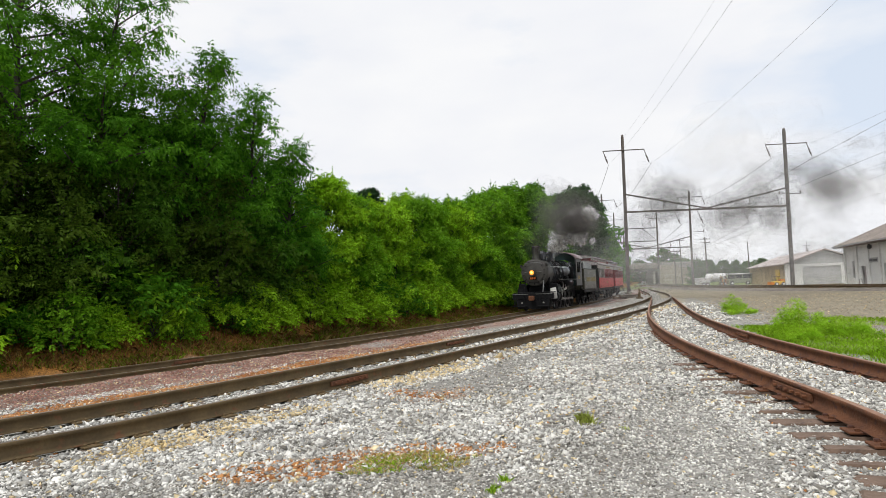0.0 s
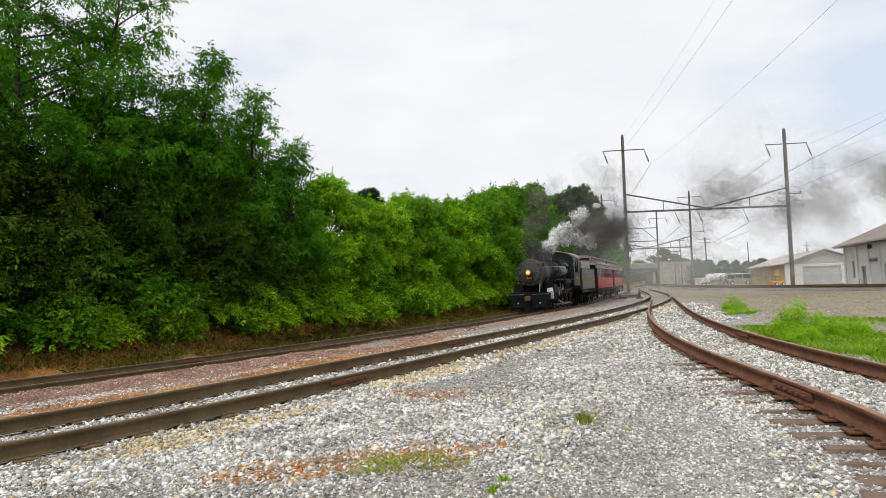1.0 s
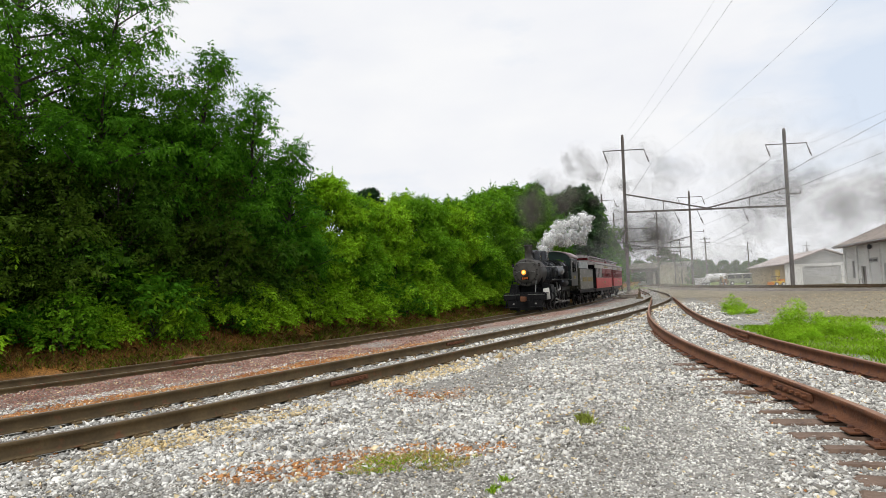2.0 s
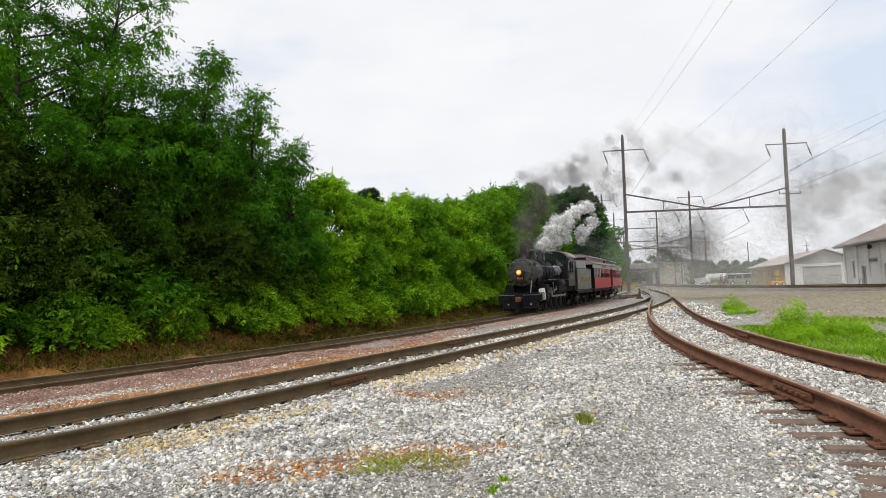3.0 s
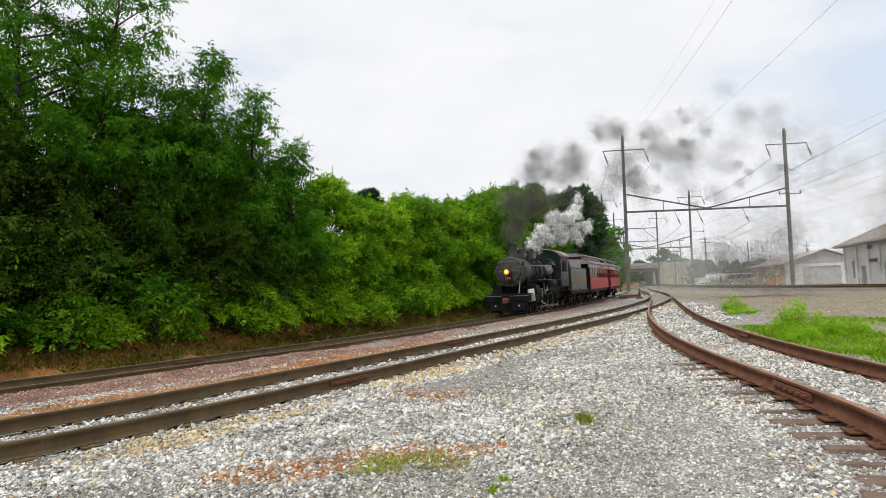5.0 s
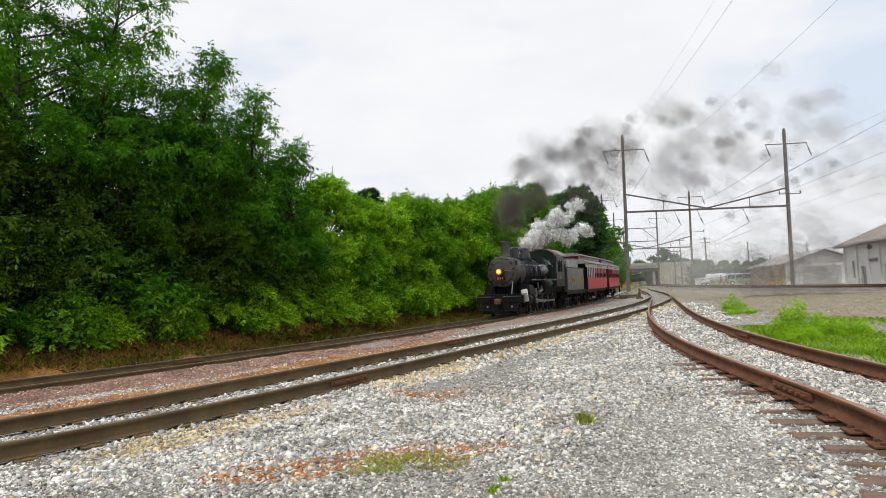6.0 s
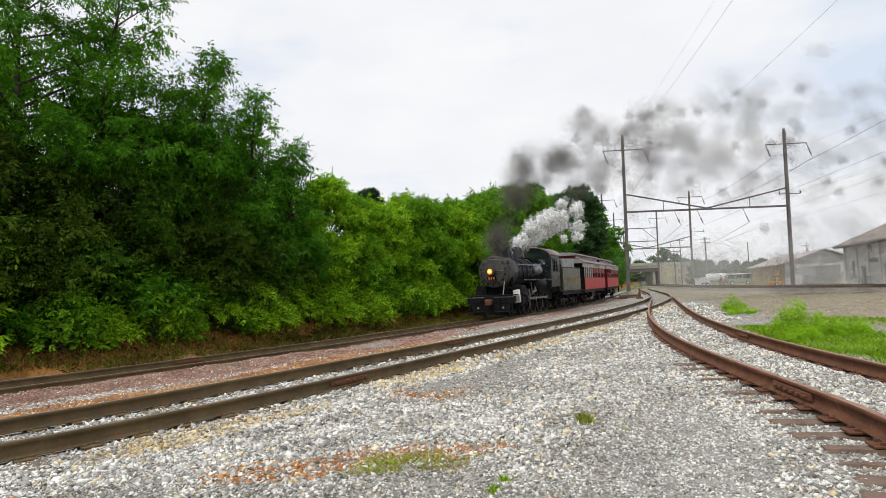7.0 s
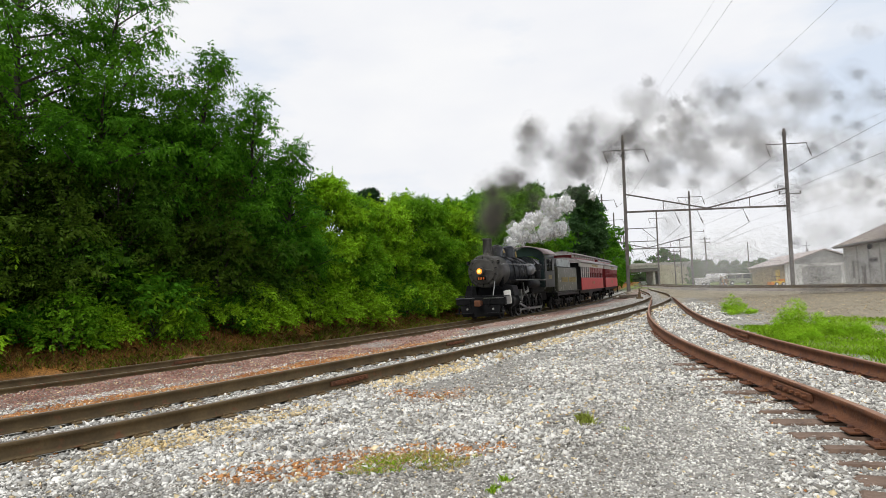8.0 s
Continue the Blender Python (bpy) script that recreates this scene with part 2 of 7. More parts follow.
def build_ground():
    ang = np.concatenate([np.linspace(-180, -50, 40)[:-1], np.linspace(-50, 50, 460), np.linspace(50, 180, 40)[1:]])
    rad = np.concatenate([[0.0, 0.6, 1.4], 2.2 * (3000 / 2.2) ** np.linspace(0, 1, 360) ** 1.35])
    A, R = np.meshgrid(np.radians(ang), rad)
    x, y = (R * np.sin(A)).ravel(), (R * np.cos(A)).ravel()
    v = np.stack([x, y, ground_z(x, y)], 1)
    n, m = len(rad), len(ang)
    i = (np.arange(n - 1)[:, None] * m + np.arange(m - 1)[None]).ravel()
    me = quick_mesh("ground", v, np.stack([i, i + 1, i + m + 1, i + m], 1)[:, ::-1])
    me.shade_smooth()
    dt, wt = near_line(L_TRAIN, x, y)
    dm, wm = near_line(L_MID, x, y)
    dr, wr = near_line(L_RIGHT, x, y)
    wob = wobble(x, y, 0.8, 1.0)
    soil = ease(1.5, 2.1, -dt + 0.25 * wob)
    grass = lawn(x, y, dr)
    grass = np.maximum(grass, ease(95, 140, y) * 0.8)
    dirtgrey = ease(2.2, 4.5, dr + wob) * ease(13, 19, y)
    redd = ease(1.2, 1.7, dt) * (1 - ease(3.4, 4.6, dt + 0.5 * wob)) * ease(0.0, 0.6, wobble(x, y, 0.9, 5.0) + 0.55)
    rust = np.zeros_like(x)
    for cx, cy, ax, ay, amt in ((-0.45, 5.35, 0.75, 0.34, 0.9), (-1.32, 5.25, 0.75, 0.32, 0.8), (-0.28, 8.6, 0.55, 0.35, 0.8), (-6.3, 17.9, 0.35, 0.5, 0.9)):
        q = np.hypot((x - cx) / ax, (y - cy) / ay) + 0.35 * wobble(x, y, 0.16, 4.0)
        rust = np.maximum(rust, amt * (1 - ease(0.5, 1.15, q)))
    band = (1 - ease(0.1, 0.45, np.abs(dm + 2.25 + 0.25 * wob))) * ease(4, 6, y) * (1 - ease(15, 19, y)) * ease(-0.2, 0.5, wobble(x, y, 0.7, 6.0) + 0.25)
    rust = np.maximum(rust, 0.8 * band)
    edge = (1 - ease(0.15, 0.6, np.abs(dm - 1.35))) * 0.55 * ease(0, 0.5, wobble(x, y, 0.5, 7.0) + 0.2)
    dark = ease(0.1, 0.75, wobble(x, y, 1.3, 9.0)) * 0.8 * (1 - ease(0.9, 1.6, np.abs(dr) * 0 + (np.abs(dm) < 1.8)))
    for nm, val in (("soil", soil), ("grass", grass), ("dirtgrey", dirtgrey), ("redd", redd), ("rust", rust), ("yellow", edge), ("fines", dark)):
        at = me.attributes.new(nm, "FLOAT", "POINT")
        at.data.foreach_set("value", np.ascontiguousarray(val, np.float32))
    m_ = bpy.data.materials.new("gravel_ground")
    m_.use_nodes = True
    nn, ll = m_.node_tree.nodes, m_.node_tree.links
    b = nn["Principled BSDF"]
    co = nn.new("ShaderNodeTexCoord")
    vo = nn.new("ShaderNodeTexVoronoi")
    vo.inputs["Scale"].default_value = 22
    v2 = nn.new("ShaderNodeTexVoronoi")
    v2.inputs["Scale"].default_value = 60
    no = nn.new("ShaderNodeTexNoise")
    no.inputs["Scale"].default_value, no.inputs["Detail"].default_value = 0.9, 10
    for t in (vo, v2, no):
        ll.new(co.outputs["Object"], t.inputs["Vector"])
    bw = nn.new("ShaderNodeSeparateColor")
    ll.new(vo.outputs["Color"], bw.inputs["Color"])
    st = nn.new("ShaderNodeValToRGB")
    st.color_ramp.elements[0].color, st.color_ramp.elements[1].color = (0.10, 0.094, 0.082, 1), (0.50, 0.48, 0.43, 1)
    ll.new(bw.outputs[0], st.inputs["Fac"])
    cur = st.outputs["Color"]

    def layer(cur, attr, ca, cb, gain=1.0):
        at = nn.new("ShaderNodeAttribute")
        at.attribute_name = attr
        rr = nn.new("ShaderNodeValToRGB")
        rr.color_ramp.elements[0].position, rr.color_ramp.elements[1].position = 0.3, 0.7
        rr.color_ramp.elements[0].color, rr.color_ramp.elements[1].color = (*ca, 1), (*cb, 1)
        sc = nn.new("ShaderNodeSeparateColor")
        ll.new(v2.outputs["Color"], sc.inputs["Color"])
        av = nn.new("ShaderNodeMath")
        av.operation = "ADD"
        ll.new(no.outputs["Fac"], av.inputs[0])
        ll.new(sc.outputs[1], av.inputs[1])
        hf = nn.new("ShaderNodeMath")
        hf.operation, hf.inputs[1].default_value = "MULTIPLY", 0.5
        ll.new(av.outputs[0], hf.inputs[0])
        ll.new(hf.outputs[0], rr.inputs["Fac"])
        g = nn.new("ShaderNodeMath")
        g.operation, g.inputs[1].default_value = "MULTIPLY", gain
        g.use_clamp = True
        ll.new(at.outputs["Fac"], g.inputs[0])
        mx = nn.new("ShaderNodeMix")
        mx.data_type = "RGBA"
        ll.new(g.outputs[0], mx.inputs[0])
        ll.new(cur, mx.inputs[6])
        ll.new(rr.outputs["Color"], mx.inputs[7])
        return mx.outputs[2]
    cur = layer(cur, "fines", (0.22, 0.21, 0.19), (0.40, 0.385, 0.36), 0.8)
    cur = layer(cur, "redd", (0.20, 0.105, 0.080), (0.40, 0.275, 0.225), 0.9)
    cur = layer(cur, "yellow", (0.38, 0.29, 0.15), (0.55, 0.47, 0.32))
    cur = layer(cur, "dirtgrey", (0.19, 0.165, 0.115), (0.38, 0.335, 0.255))
    cur = layer(cur, "rust", (0.30, 0.10, 0.025), (0.50, 0.27, 0.11))
    cur = layer(cur, "grass", (0.09, 0.14, 0.02), (0.20, 0.29, 0.05))
    cur = layer(cur, "soil", (0.085, 0.042, 0.014), (0.40, 0.180, 0.042))
    ll.new(cur, b.inputs["Base Color"])
    b.inputs["Roughness"].default_value = 0.95
    b.inputs["Specular IOR Level"].default_value = 0.15
    bp = nn.new("ShaderNodeBump")
    bp.inputs["Strength"].default_value, bp.inputs["Distance"].default_value = 0.7, 0.03
    ll.new(vo.outputs["Distance"], bp.inputs["Height"])
    bp.invert = True
    ll.new(bp.outputs["Normal"], b.inputs["Normal"])
    me.materials.append(m_)
    tagged(new("ground", me), "grey crushed-stone yard with dirt bank and weedy patches", "ground", kind="structure")


build_ground()


# ---- tracks ----
PROFILE = ((-0.07, -0.172), (0.07, -0.172), (0.07, -0.160), (0.014, -0.138), (0.010, -0.050), (0.036, -0.038), (0.037, -0.008), (0.030, 0.0),
           (-0.030, 0.0), (-0.037, -0.008), (-0.036, -0.038), (-0.010, -0.050), (-0.014, -0.138), (-0.07, -0.160))


def sweep_rail(name, L, zf, off, side, top, parent):
    T = np.gradient(L, axis=0)
    T /= np.linalg.norm(T, axis=1)[:, None]
    N = np.stack([T[:, 1], -T[:, 0]], 1)
    z = zf(L[:, 1])
    k = len(PROFILE)
    pr = np.array(PROFILE)
    v = np.zeros((len(L), k, 3))
    v[:, :, :2] = L[:, None] + N[:, None] * (off + pr[None, :, 0:1])
    v[:, :, 2] = z[:, None] + pr[None, :, 1]
    i = np.arange(len(L) - 1)[:, None] * k
    j = np.arange(k)[None]
    j2 = (j + 1) % k
    f = np.stack([i + j, i + j2, i + k + j2, i + k + j], 2).reshape(-1, 4)
    me = quick_mesh(name, v.reshape(-1, 3), f)
    me.materials.append(side)
    me.materials.append(top)
    idx = np.tile((np.arange(k) == 7).astype(np.int32), len(L) - 1)
    me.polygons.foreach_set("material_index", idx)
    ob = new(name, me)
    ob.parent = parent
    return ob


def along(L, s, step=0.25):
    i = min(max(s / step, 0), len(L) - 1.001)
    a = int(i)
    p = L[a] * (1 - i + a) + L[a + 1] * (i - a)
    t = L[min(a + 2, len(L) - 1)] - L[max(a - 1, 0)]
    return p, math.degrees(math.atan2(t[1], t[0]))


def tie_mesh(seed, mt):
    rnd = random.Random(seed)
    bm = bmn()
    box(bm, 0.21, 2.6, 0.16, bevel=0.018)
    for v in bm.verts:
        v.co += Vector((rnd.uniform(-0.012, 0.012), rnd.uniform(-0.03, 0.03), rnd.uniform(-0.012, 0.012)))
    me = bpy.data.meshes.new("tie")
    bm.to_mesh(me)
    bm.free()
    me.materials.append(mt)
    return me


def plate_mesh(mt):
    bm = bmn()
    box(bm, 0.19, 0.34, 0.02, bevel=0.004)
    for sx in (-0.06, 0.06):
        for sy in (-0.1, 0.1):
            box(bm, 0.028, 0.04, 0.03, pose(sx, sy, 0.02), 0.004)
    me = bpy.data.meshes.new("tie_plate")
    bm.to_mesh(me)
    bm.free()
    me.materials.append(mt)
    return me


def joint_bar(parent, L, s, off, zf, mt):
    p, a = along(L, s)
    bm = bmn()
    for sd in (-1, 1):
        box(bm, 0.92, 0.03, 0.075, pose(0, sd * 0.032, -0.088), 0.006)
        for k in range(6):
            x = (k - 2.5) * 0.145
            rod(bm, (x, sd * 0.04, -0.088), (x, sd * 0.085, -0.088), 0.018, 6)
    ob = part("joint_bar", bm, mt, parent)
    ob.matrix_basis = pose(p[0], p[1], float(zf(p[1])), 0, 0, a) @ pose(0, -off, 0)
    return ob


TIE_S = {}


def build_track(label, L, zf, side, top, tie_mat, spacing, tie_to, sunk, joints, group, jm):
    tr = thing("railway_track", label, "track", group=group)
    TIE_S[len(L)] = []
    for off in (-0.7525, 0.7525):
        sweep_rail("rail", L, zf, off, side, top, tr)
    meshes = [tie_mesh(k, tie_mat) for k in range(4)]
    pm = plate_mesh(side)
    rnd = random.Random(len(L))
    s, n = 0.1, 0
    while s < len(L) * 0.25 - 1 and n < 290:
        p, a = along(L, s)
        z = float(zf(p[1]))
        if p[1] > tie_to:
            break
        TIE_S[len(L)].append(s)
        ob = new("tie", meshes[n % 4])
        ob.parent = tr
        ob.matrix_basis = pose(p[0], p[1], z - 0.262 - rnd.uniform(0, sunk) - 0.05 * float(ease(9, 12, p[1])) * (zf is not z_main), 0, 0, a + rnd.uniform(-1.5, 1.5)) @ pose(0, rnd.uniform(-0.08, 0.08), 0)
        if p[1] < 16:
            for off in (-0.7525, 0.7525):
                q = new("tie_plate", pm)
                q.parent = tr
                q.matrix_basis = pose(p[0], p[1], z - 0.182, 0, 0, a) @ pose(0, off, 0)
        s += spacing * rnd.uniform(0.93, 1.07)
        n += 1
    for s, off in joints:
        joint_bar(tr, L, s, off, zf, jm)
    return tr


def z_main(y):
    return 0.42 + 0 * np.asarray(y, float)


build_track("two rusty brown rails on weathered ties in white ballast", L_MID, z_mid, RAIL_SIDE, RAIL_TOP, TIE, 0.53, 70, 0.035,
            ((11.0, 0.7525), (17.1, -0.7525)), "yard tracks", RAIL_RED)
build_track("rust-red siding rails on half-buried wooden ties", L_RIGHT, z_right, RAIL_RED, RAIL_TOP_RED, TIE_RED, 0.52, 45, 0.042,
            ((4.1, -0.7525), (10.9, 0.7525)), "yard tracks", RAIL_RED)
build_track("dark running line below the wooded bank, rails sunk in ballast", L_TRAIN, z_train, RAIL_SIDE, RAIL_TOP, TIE, 0.53, 90, 0.03,
            ((14.8, -0.7525),), "yard tracks", RAIL_RED)


# ---- train: x forward, z up from the rail head ----
CAB_GREEN = mat("dark_green_cab_paint", (0.012, 0.028, 0.026), (0.022, 0.045, 0.042), 3, 0.35, 0, 0.05, 30)
TENDER_M = mat("tender_paint", (0.045, 0.045, 0.030), (0.085, 0.083, 0.056), 2, 0.3, 0.0, 0.08, 25, c3=(0.30, 0.30, 0.27), wear=0.035)
matte(TENDER_M, 0.25)
# scuffed coal boards; the reflected sky is painted in as this pale blue-grey
COAL_BOARD = mat("sky_toned_scuffed_steel", (0.20, 0.225, 0.225), (0.34, 0.37, 0.37), 1.5, 0.4, 0.2, 0.1, 20, c3=(0.10, 0.10, 0.085), wear=0.05)
CAB_BLACK = mat("black_cab_paint", (0.014, 0.015, 0.016), (0.028, 0.029, 0.030), 3, 0.35, 0, 0.05, 30)
matte(CAB_BLACK, 0.18)
COAL = mat("coal", (0.008, 0.008, 0.009), (0.03, 0.03, 0.032), 12, 0.5, 0, 0.9, 25)
ROOF_M = mat("cab_roof_brown", (0.27, 0.20, 0.19), (0.40, 0.32, 0.31), 3, 0.4, 0.1, 0.1, 20)
RED = mat("coach_red", (0.46, 0.020, 0.024), (0.56, 0.034, 0.036), 2, 0.4, 0, 0.06, 20)
matte(RED, 0.2)
RED_DK = mat("coach_maroon", (0.17, 0.018, 0.02), (0.24, 0.028, 0.03), 2, 0.4, 0, 0.06, 20)
matte(RED_DK, 0.2)
CREAM = mat("coach_grey_cream", (0.36, 0.33, 0.30), (0.46, 0.43, 0.40), 2, 0.5, 0, 0.06, 20)
ROOF_GREY = mat("coach_roof_grey", (0.18, 0.16, 0.155), (0.27, 0.245, 0.235), 2, 0.7, 0, 0.1, 20, c3=(0.10, 0.09, 0.09), wear=0.03)
WINDOW = glass("dark_window_glass")
GOLD = mat("gold_lettering", (0.22, 0.17, 0.05), (0.32, 0.24, 0.08), 8, 0.5, 0.3, 0)
BRASS = mat("tarnished_brass", (0.32, 0.22, 0.08), (0.45, 0.33, 0.14), 6, 0.4, 0.8, 0.05)
PALE = mat("pale_painted_steel", (0.55, 0.53, 0.50), (0.70, 0.68, 0.64), 8, 0.5, 0.2, 0.1)
LAMP = glow("headlight_glow", (1.0, 0.36, 0.04), 0.9)
LAMP_CORE = glow("headlight_core", (1.0, 0.66, 0.16), 1.9)
NUM_GLOW = glow("number_glow", (0.7, 0.16, 0.03), 0.16)
MARKER = glow("marker_lens", (0.25, 0.24, 0.22), 0.04)
RED_LENS = mat("dark_marker_glass", (0.05, 0.045, 0.04), (0.09, 0.08, 0.07), 5, 0.2, 0, 0)
SPIN = []      # (part, radius, base pose)
CRANKS = []    # (part, radius of crank, base pose, phase)


def wheel(parent, x, y, r, spokes, width=0.13, phase=0.0, weight=False):
    """A spoked wheel whose axle lies along y."""
    bm = bmn()
    cyl(bm, r * 0.17, width * 1.5, RX90, 14)
    for k in range(spokes):
        a = 2 * math.pi * k / spokes
        rod(bm, (0, 0, 0), (math.cos(a) * r * 0.86, 0, math.sin(a) * r * 0.86), r * 0.045, 5)
    w = part("wheel", bm, IRON, parent)
    if weight:
        b2 = bmn()
        out = [(math.cos(a) * r * 0.86, math.sin(a) * r * 0.86) for a in np.linspace(math.pi - 0.75, math.pi + 0.75, 9)]
        prism(b2, out, width * 0.8, pose(0, width * 0.4, 0, 90))
        part("counterweight", b2, IRON, w)
        b3 = bmn()
        cyl(b3, 0.07, 0.34, pose(0.33, 0, 0, 90), 10)
        part("crank_pin", b3, STEEL, w)
    b4 = bmn()
    lathe(b4, [(r * 0.84, -width / 2), (r, -width / 2), (r, width / 2), (r * 0.84, width / 2)], pose(0, 0, 0, 90), 28)
    bmesh.ops.delete(b4, geom=[f for f in b4.faces if len(f.verts) > 4], context="FACES_ONLY")
    part("tyre", b4, IRON_WORN, w)
    base = pose(x, y, r)
    w.matrix_basis = base
    SPIN.append((w, r, base, phase))
    return w


IRON_WORN = mat("worn_wheel_steel", (0.030, 0.029, 0.028), (0.065, 0.062, 0.06), 6, 0.5, 0.4, 0.1)
AXLES = (-3.65, -4.99, -6.33, -7.67)
R_DRV, R_PONY, CRANK = 0.65, 0.36, 0.33


def build_loco():
    lo = thing("steam_locomotive", "black steam locomotive with lit headlight, hauling red coaches", "locomotive")
    # boiler and smokebox
    ZB = 2.52
    bm = bmn()
    lathe(bm, [(0.80, -0.02), (0.86, 0.0), (0.88, 0.03), (0.88, 1.75), (0.86, 1.77)], pose(-0.60, 0, ZB, 0, -90), 40)
    sb = part("smokebox", bm, SMOKEBOX, lo, "grey graphite smokebox", True)
    bm = bmn()
    lathe(bm, [(0.70, 0.0), (0.70, 0.03), (0.62, 0.06), (0.40, 0.10), (0.10, 0.125), (0.02, 0.13)], pose(-0.59, 0, ZB, 0, 90), 36)
    part("smokebox_door", bm, SMOKEBOX, sb, "", True)
    for k in range(14):
        a = 2 * math.pi * k / 14
        bm = bmn()
        box(bm, 0.05, 0.045, 0.14, pose(-0.56, -0.73 * math.sin(a), ZB + 0.73 * math.cos(a), math.degrees(a)), 0.008)
        part("door_dog", bm, IRON, sb)
    bm = bmn()
    lathe(bm, [(0.865, 0.0), (0.865, 3.3), (0.90, 3.6), (0.98, 4.6), (1.0, 5.6), (0.98, 5.65)], pose(-2.36, 0, ZB, 0, -90), 40)
    bo = part("boiler", bm, JACKET, lo, "dark glossy riveted boiler jacket", True)
    for s in (-3.2, -4.1, -5.0, -5.85, -6.6, -7.4):
        rr = 0.875 if s > -5.8 else (0.94 if s > -7 else 0.995)
        bm = bmn()
        lathe(bm, [(rr - 0.02, -0.03), (rr + 0.012, -0.028), (rr + 0.012, 0.028), (rr - 0.02, 0.03)], pose(s, 0, ZB, 0, 90), 40)
        part("boiler_band", bm, IRON, bo)
    # chimney, domes, bell
    bm = bmn()
    lathe(bm, [(0.36, 0.0), (0.28, 0.10), (0.24, 0.24), (0.24, 0.82), (0.265, 0.87), (0.27, 0.95), (0.25, 0.97), (0.20, 0.97), (0.19, 0.5)], pose(-1.35, 0, ZB + 0.82), 24)
    part("chimney", bm, SMOKEBOX, lo, "straight iron chimney with rim", True)
    bm = bmn()
    lathe(bm, [(0.44, 0.0), (0.36, 0.10), (0.355, 0.50), (0.33, 0.60), (0.24, 0.68), (0.10, 0.72), (0.02, 0.73)], pose(-2.75, 0, ZB + 0.80), 26)
    part("sand_dome", bm, JACKET, lo, "", True)
    bm = bmn()
    lathe(bm, [(0.50, 0.0), (0.40, 0.12), (0.40, 0.50), (0.37, 0.60), (0.28, 0.70), (0.12, 0.75), (0.02, 0.76)], pose(-4.55, 0, ZB + 0.80), 28)
    part("steam_dome", bm, JACKET, lo, "", True)
    bm = bmn()
    lathe(bm, [(0.17, 0.0), (0.165, 0.05), (0.12, 0.13), (0.09, 0.24), (0.03, 0.28)], pose(-3.65, 0, ZB + 1.08), 16)
    bell = part("bell", bm, BRASS, lo, "", True)
    bm = bmn()
    for sy in (-0.24, 0.24):
        rod(bm, (-3.65, sy, ZB + 0.78), (-3.65, sy * 0.8, ZB + 1.36), 0.025)
    rod(bm, (-3.65, -0.2, ZB + 1.36), (-3.65, 0.2, ZB + 1.36), 0.025)
    part("bell_yoke", bm, IRON, bell)
    for x, y in ((-5.6, -0.12), (-5.6, 0.12)):
        bm = bmn()
        lathe(bm, [(0.07, 0), (0.07, 0.16), (0.045, 0.2), (0.05, 0.34), (0.02, 0.36)], pose(x, y, ZB + 0.88), 12)
        part("safety_valve", bm, BRASS, lo, "", True)
    bm = bmn()
    lathe(bm, [(0.03, 0), (0.03, 0.2), (0.06, 0.22), (0.06, 0.42), (0.02, 0.46)], pose(-5.15, -0.28, ZB + 0.88), 12)
    part("whistle", bm, BRASS, lo, "", True)
    # headlight and number plate
    bm = bmn()
    lathe(bm, [(0.18, 0), (0.21, 0.06), (0.215, 0.40), (0.23, 0.42), (0.23, 0.47), (0.19, 0.475), (0.17, 0.42)], pose(-0.47, 0, ZB, 0, 90), 26)
    hl = part("headlight", bm, SMOKEBOX, lo, "round headlight glowing amber", True)
    bm = bmn()
    lathe(bm, [(0.155, 0), (0.14, 0.025), (0.02, 0.045)], pose(-0.05, 0, ZB, 0, 90), 24)
    part("lens", bm, LAMP, hl, "glowing amber lens", True)
    bm = bmn()
    lathe(bm, [(0.08, 0), (0.06, 0.02), (0.02, 0.03)], pose(0.0, 0, ZB, 0, 90), 18)
    part("bulb", bm, LAMP_CORE, hl)
    bm = bmn()
    box(bm, 0.06, 0.50, 0.19, pose(-0.30, 0, ZB - 0.37), 0.01)
    npl = part("number_board", bm, IRON, lo)
    for k in range(3):
        bm = bmn()
        box(bm, 0.012, 0.075, 0.13, pose(-0.266, (k - 1) * 0.135, ZB - 0.37), 0.003)
        part("number_bar", bm, NUM_GLOW, npl)
    for sy in (-1, 1):
        bm = bmn()
        box(bm, 0.14, 0.13, 0.2, pose(-0.62, sy * 0.86, ZB + 0.47), 0.02)
        mk = part("marker_lamp", bm, IRON, lo)
        bm = bmn()
        cyl(bm, 0.05, 0.03, pose(-0.54, sy * 0.86, ZB + 0.47, 0, 90), 12)
        part("lens", bm, RED_LENS, mk)
    bm = bmn()
    for z in (ZB + 0.55, ZB - 0.02):
        pts = [(-0.42, 0.66 * math.sin(a), z + 0.1 * math.cos(a)) for a in np.linspace(-1.2, 1.2, 8)]
        pipe(bm, pts, 0.016, 6)
    part("door_handrail", bm, STEEL, lo)
    # front end
    bm = bmn()
    box(bm, 0.24, 2.75, 0.40, pose(-0.12, 0, 0.98), 0.015)
    part("pilot_beam", bm, IRON, lo)
    bm = bmn()
    box(bm, 0.9, 2.6, 0.05, pose(-0.55, 0, 1.22), 0.008)
    part("front_deck", bm, IRON, lo)
    for sy in (-1, 1):
        bm = bmn()
        rod(bm, (-0.28, sy * 0.62, 1.22), (-0.62, sy * 0.62, ZB - 0.52), 0.032)
        part("smokebox_brace", bm, STEEL if sy > 0 else IRON, lo)
        bm = bmn()
        box(bm, 0.32, 1.0, 0.05, pose(0.15, sy * 0.82, 0.34), 0.008)
        part("footboard", bm, IRON, lo)
        for q in (0.42, 1.22):
            bm = bmn()
            box(bm, 0.05, 0.06, 0.6, pose(0.0, sy * q, 0.6), 0.006)
            part("footboard_hanger", bm, IRON, lo)
        bm = bmn()
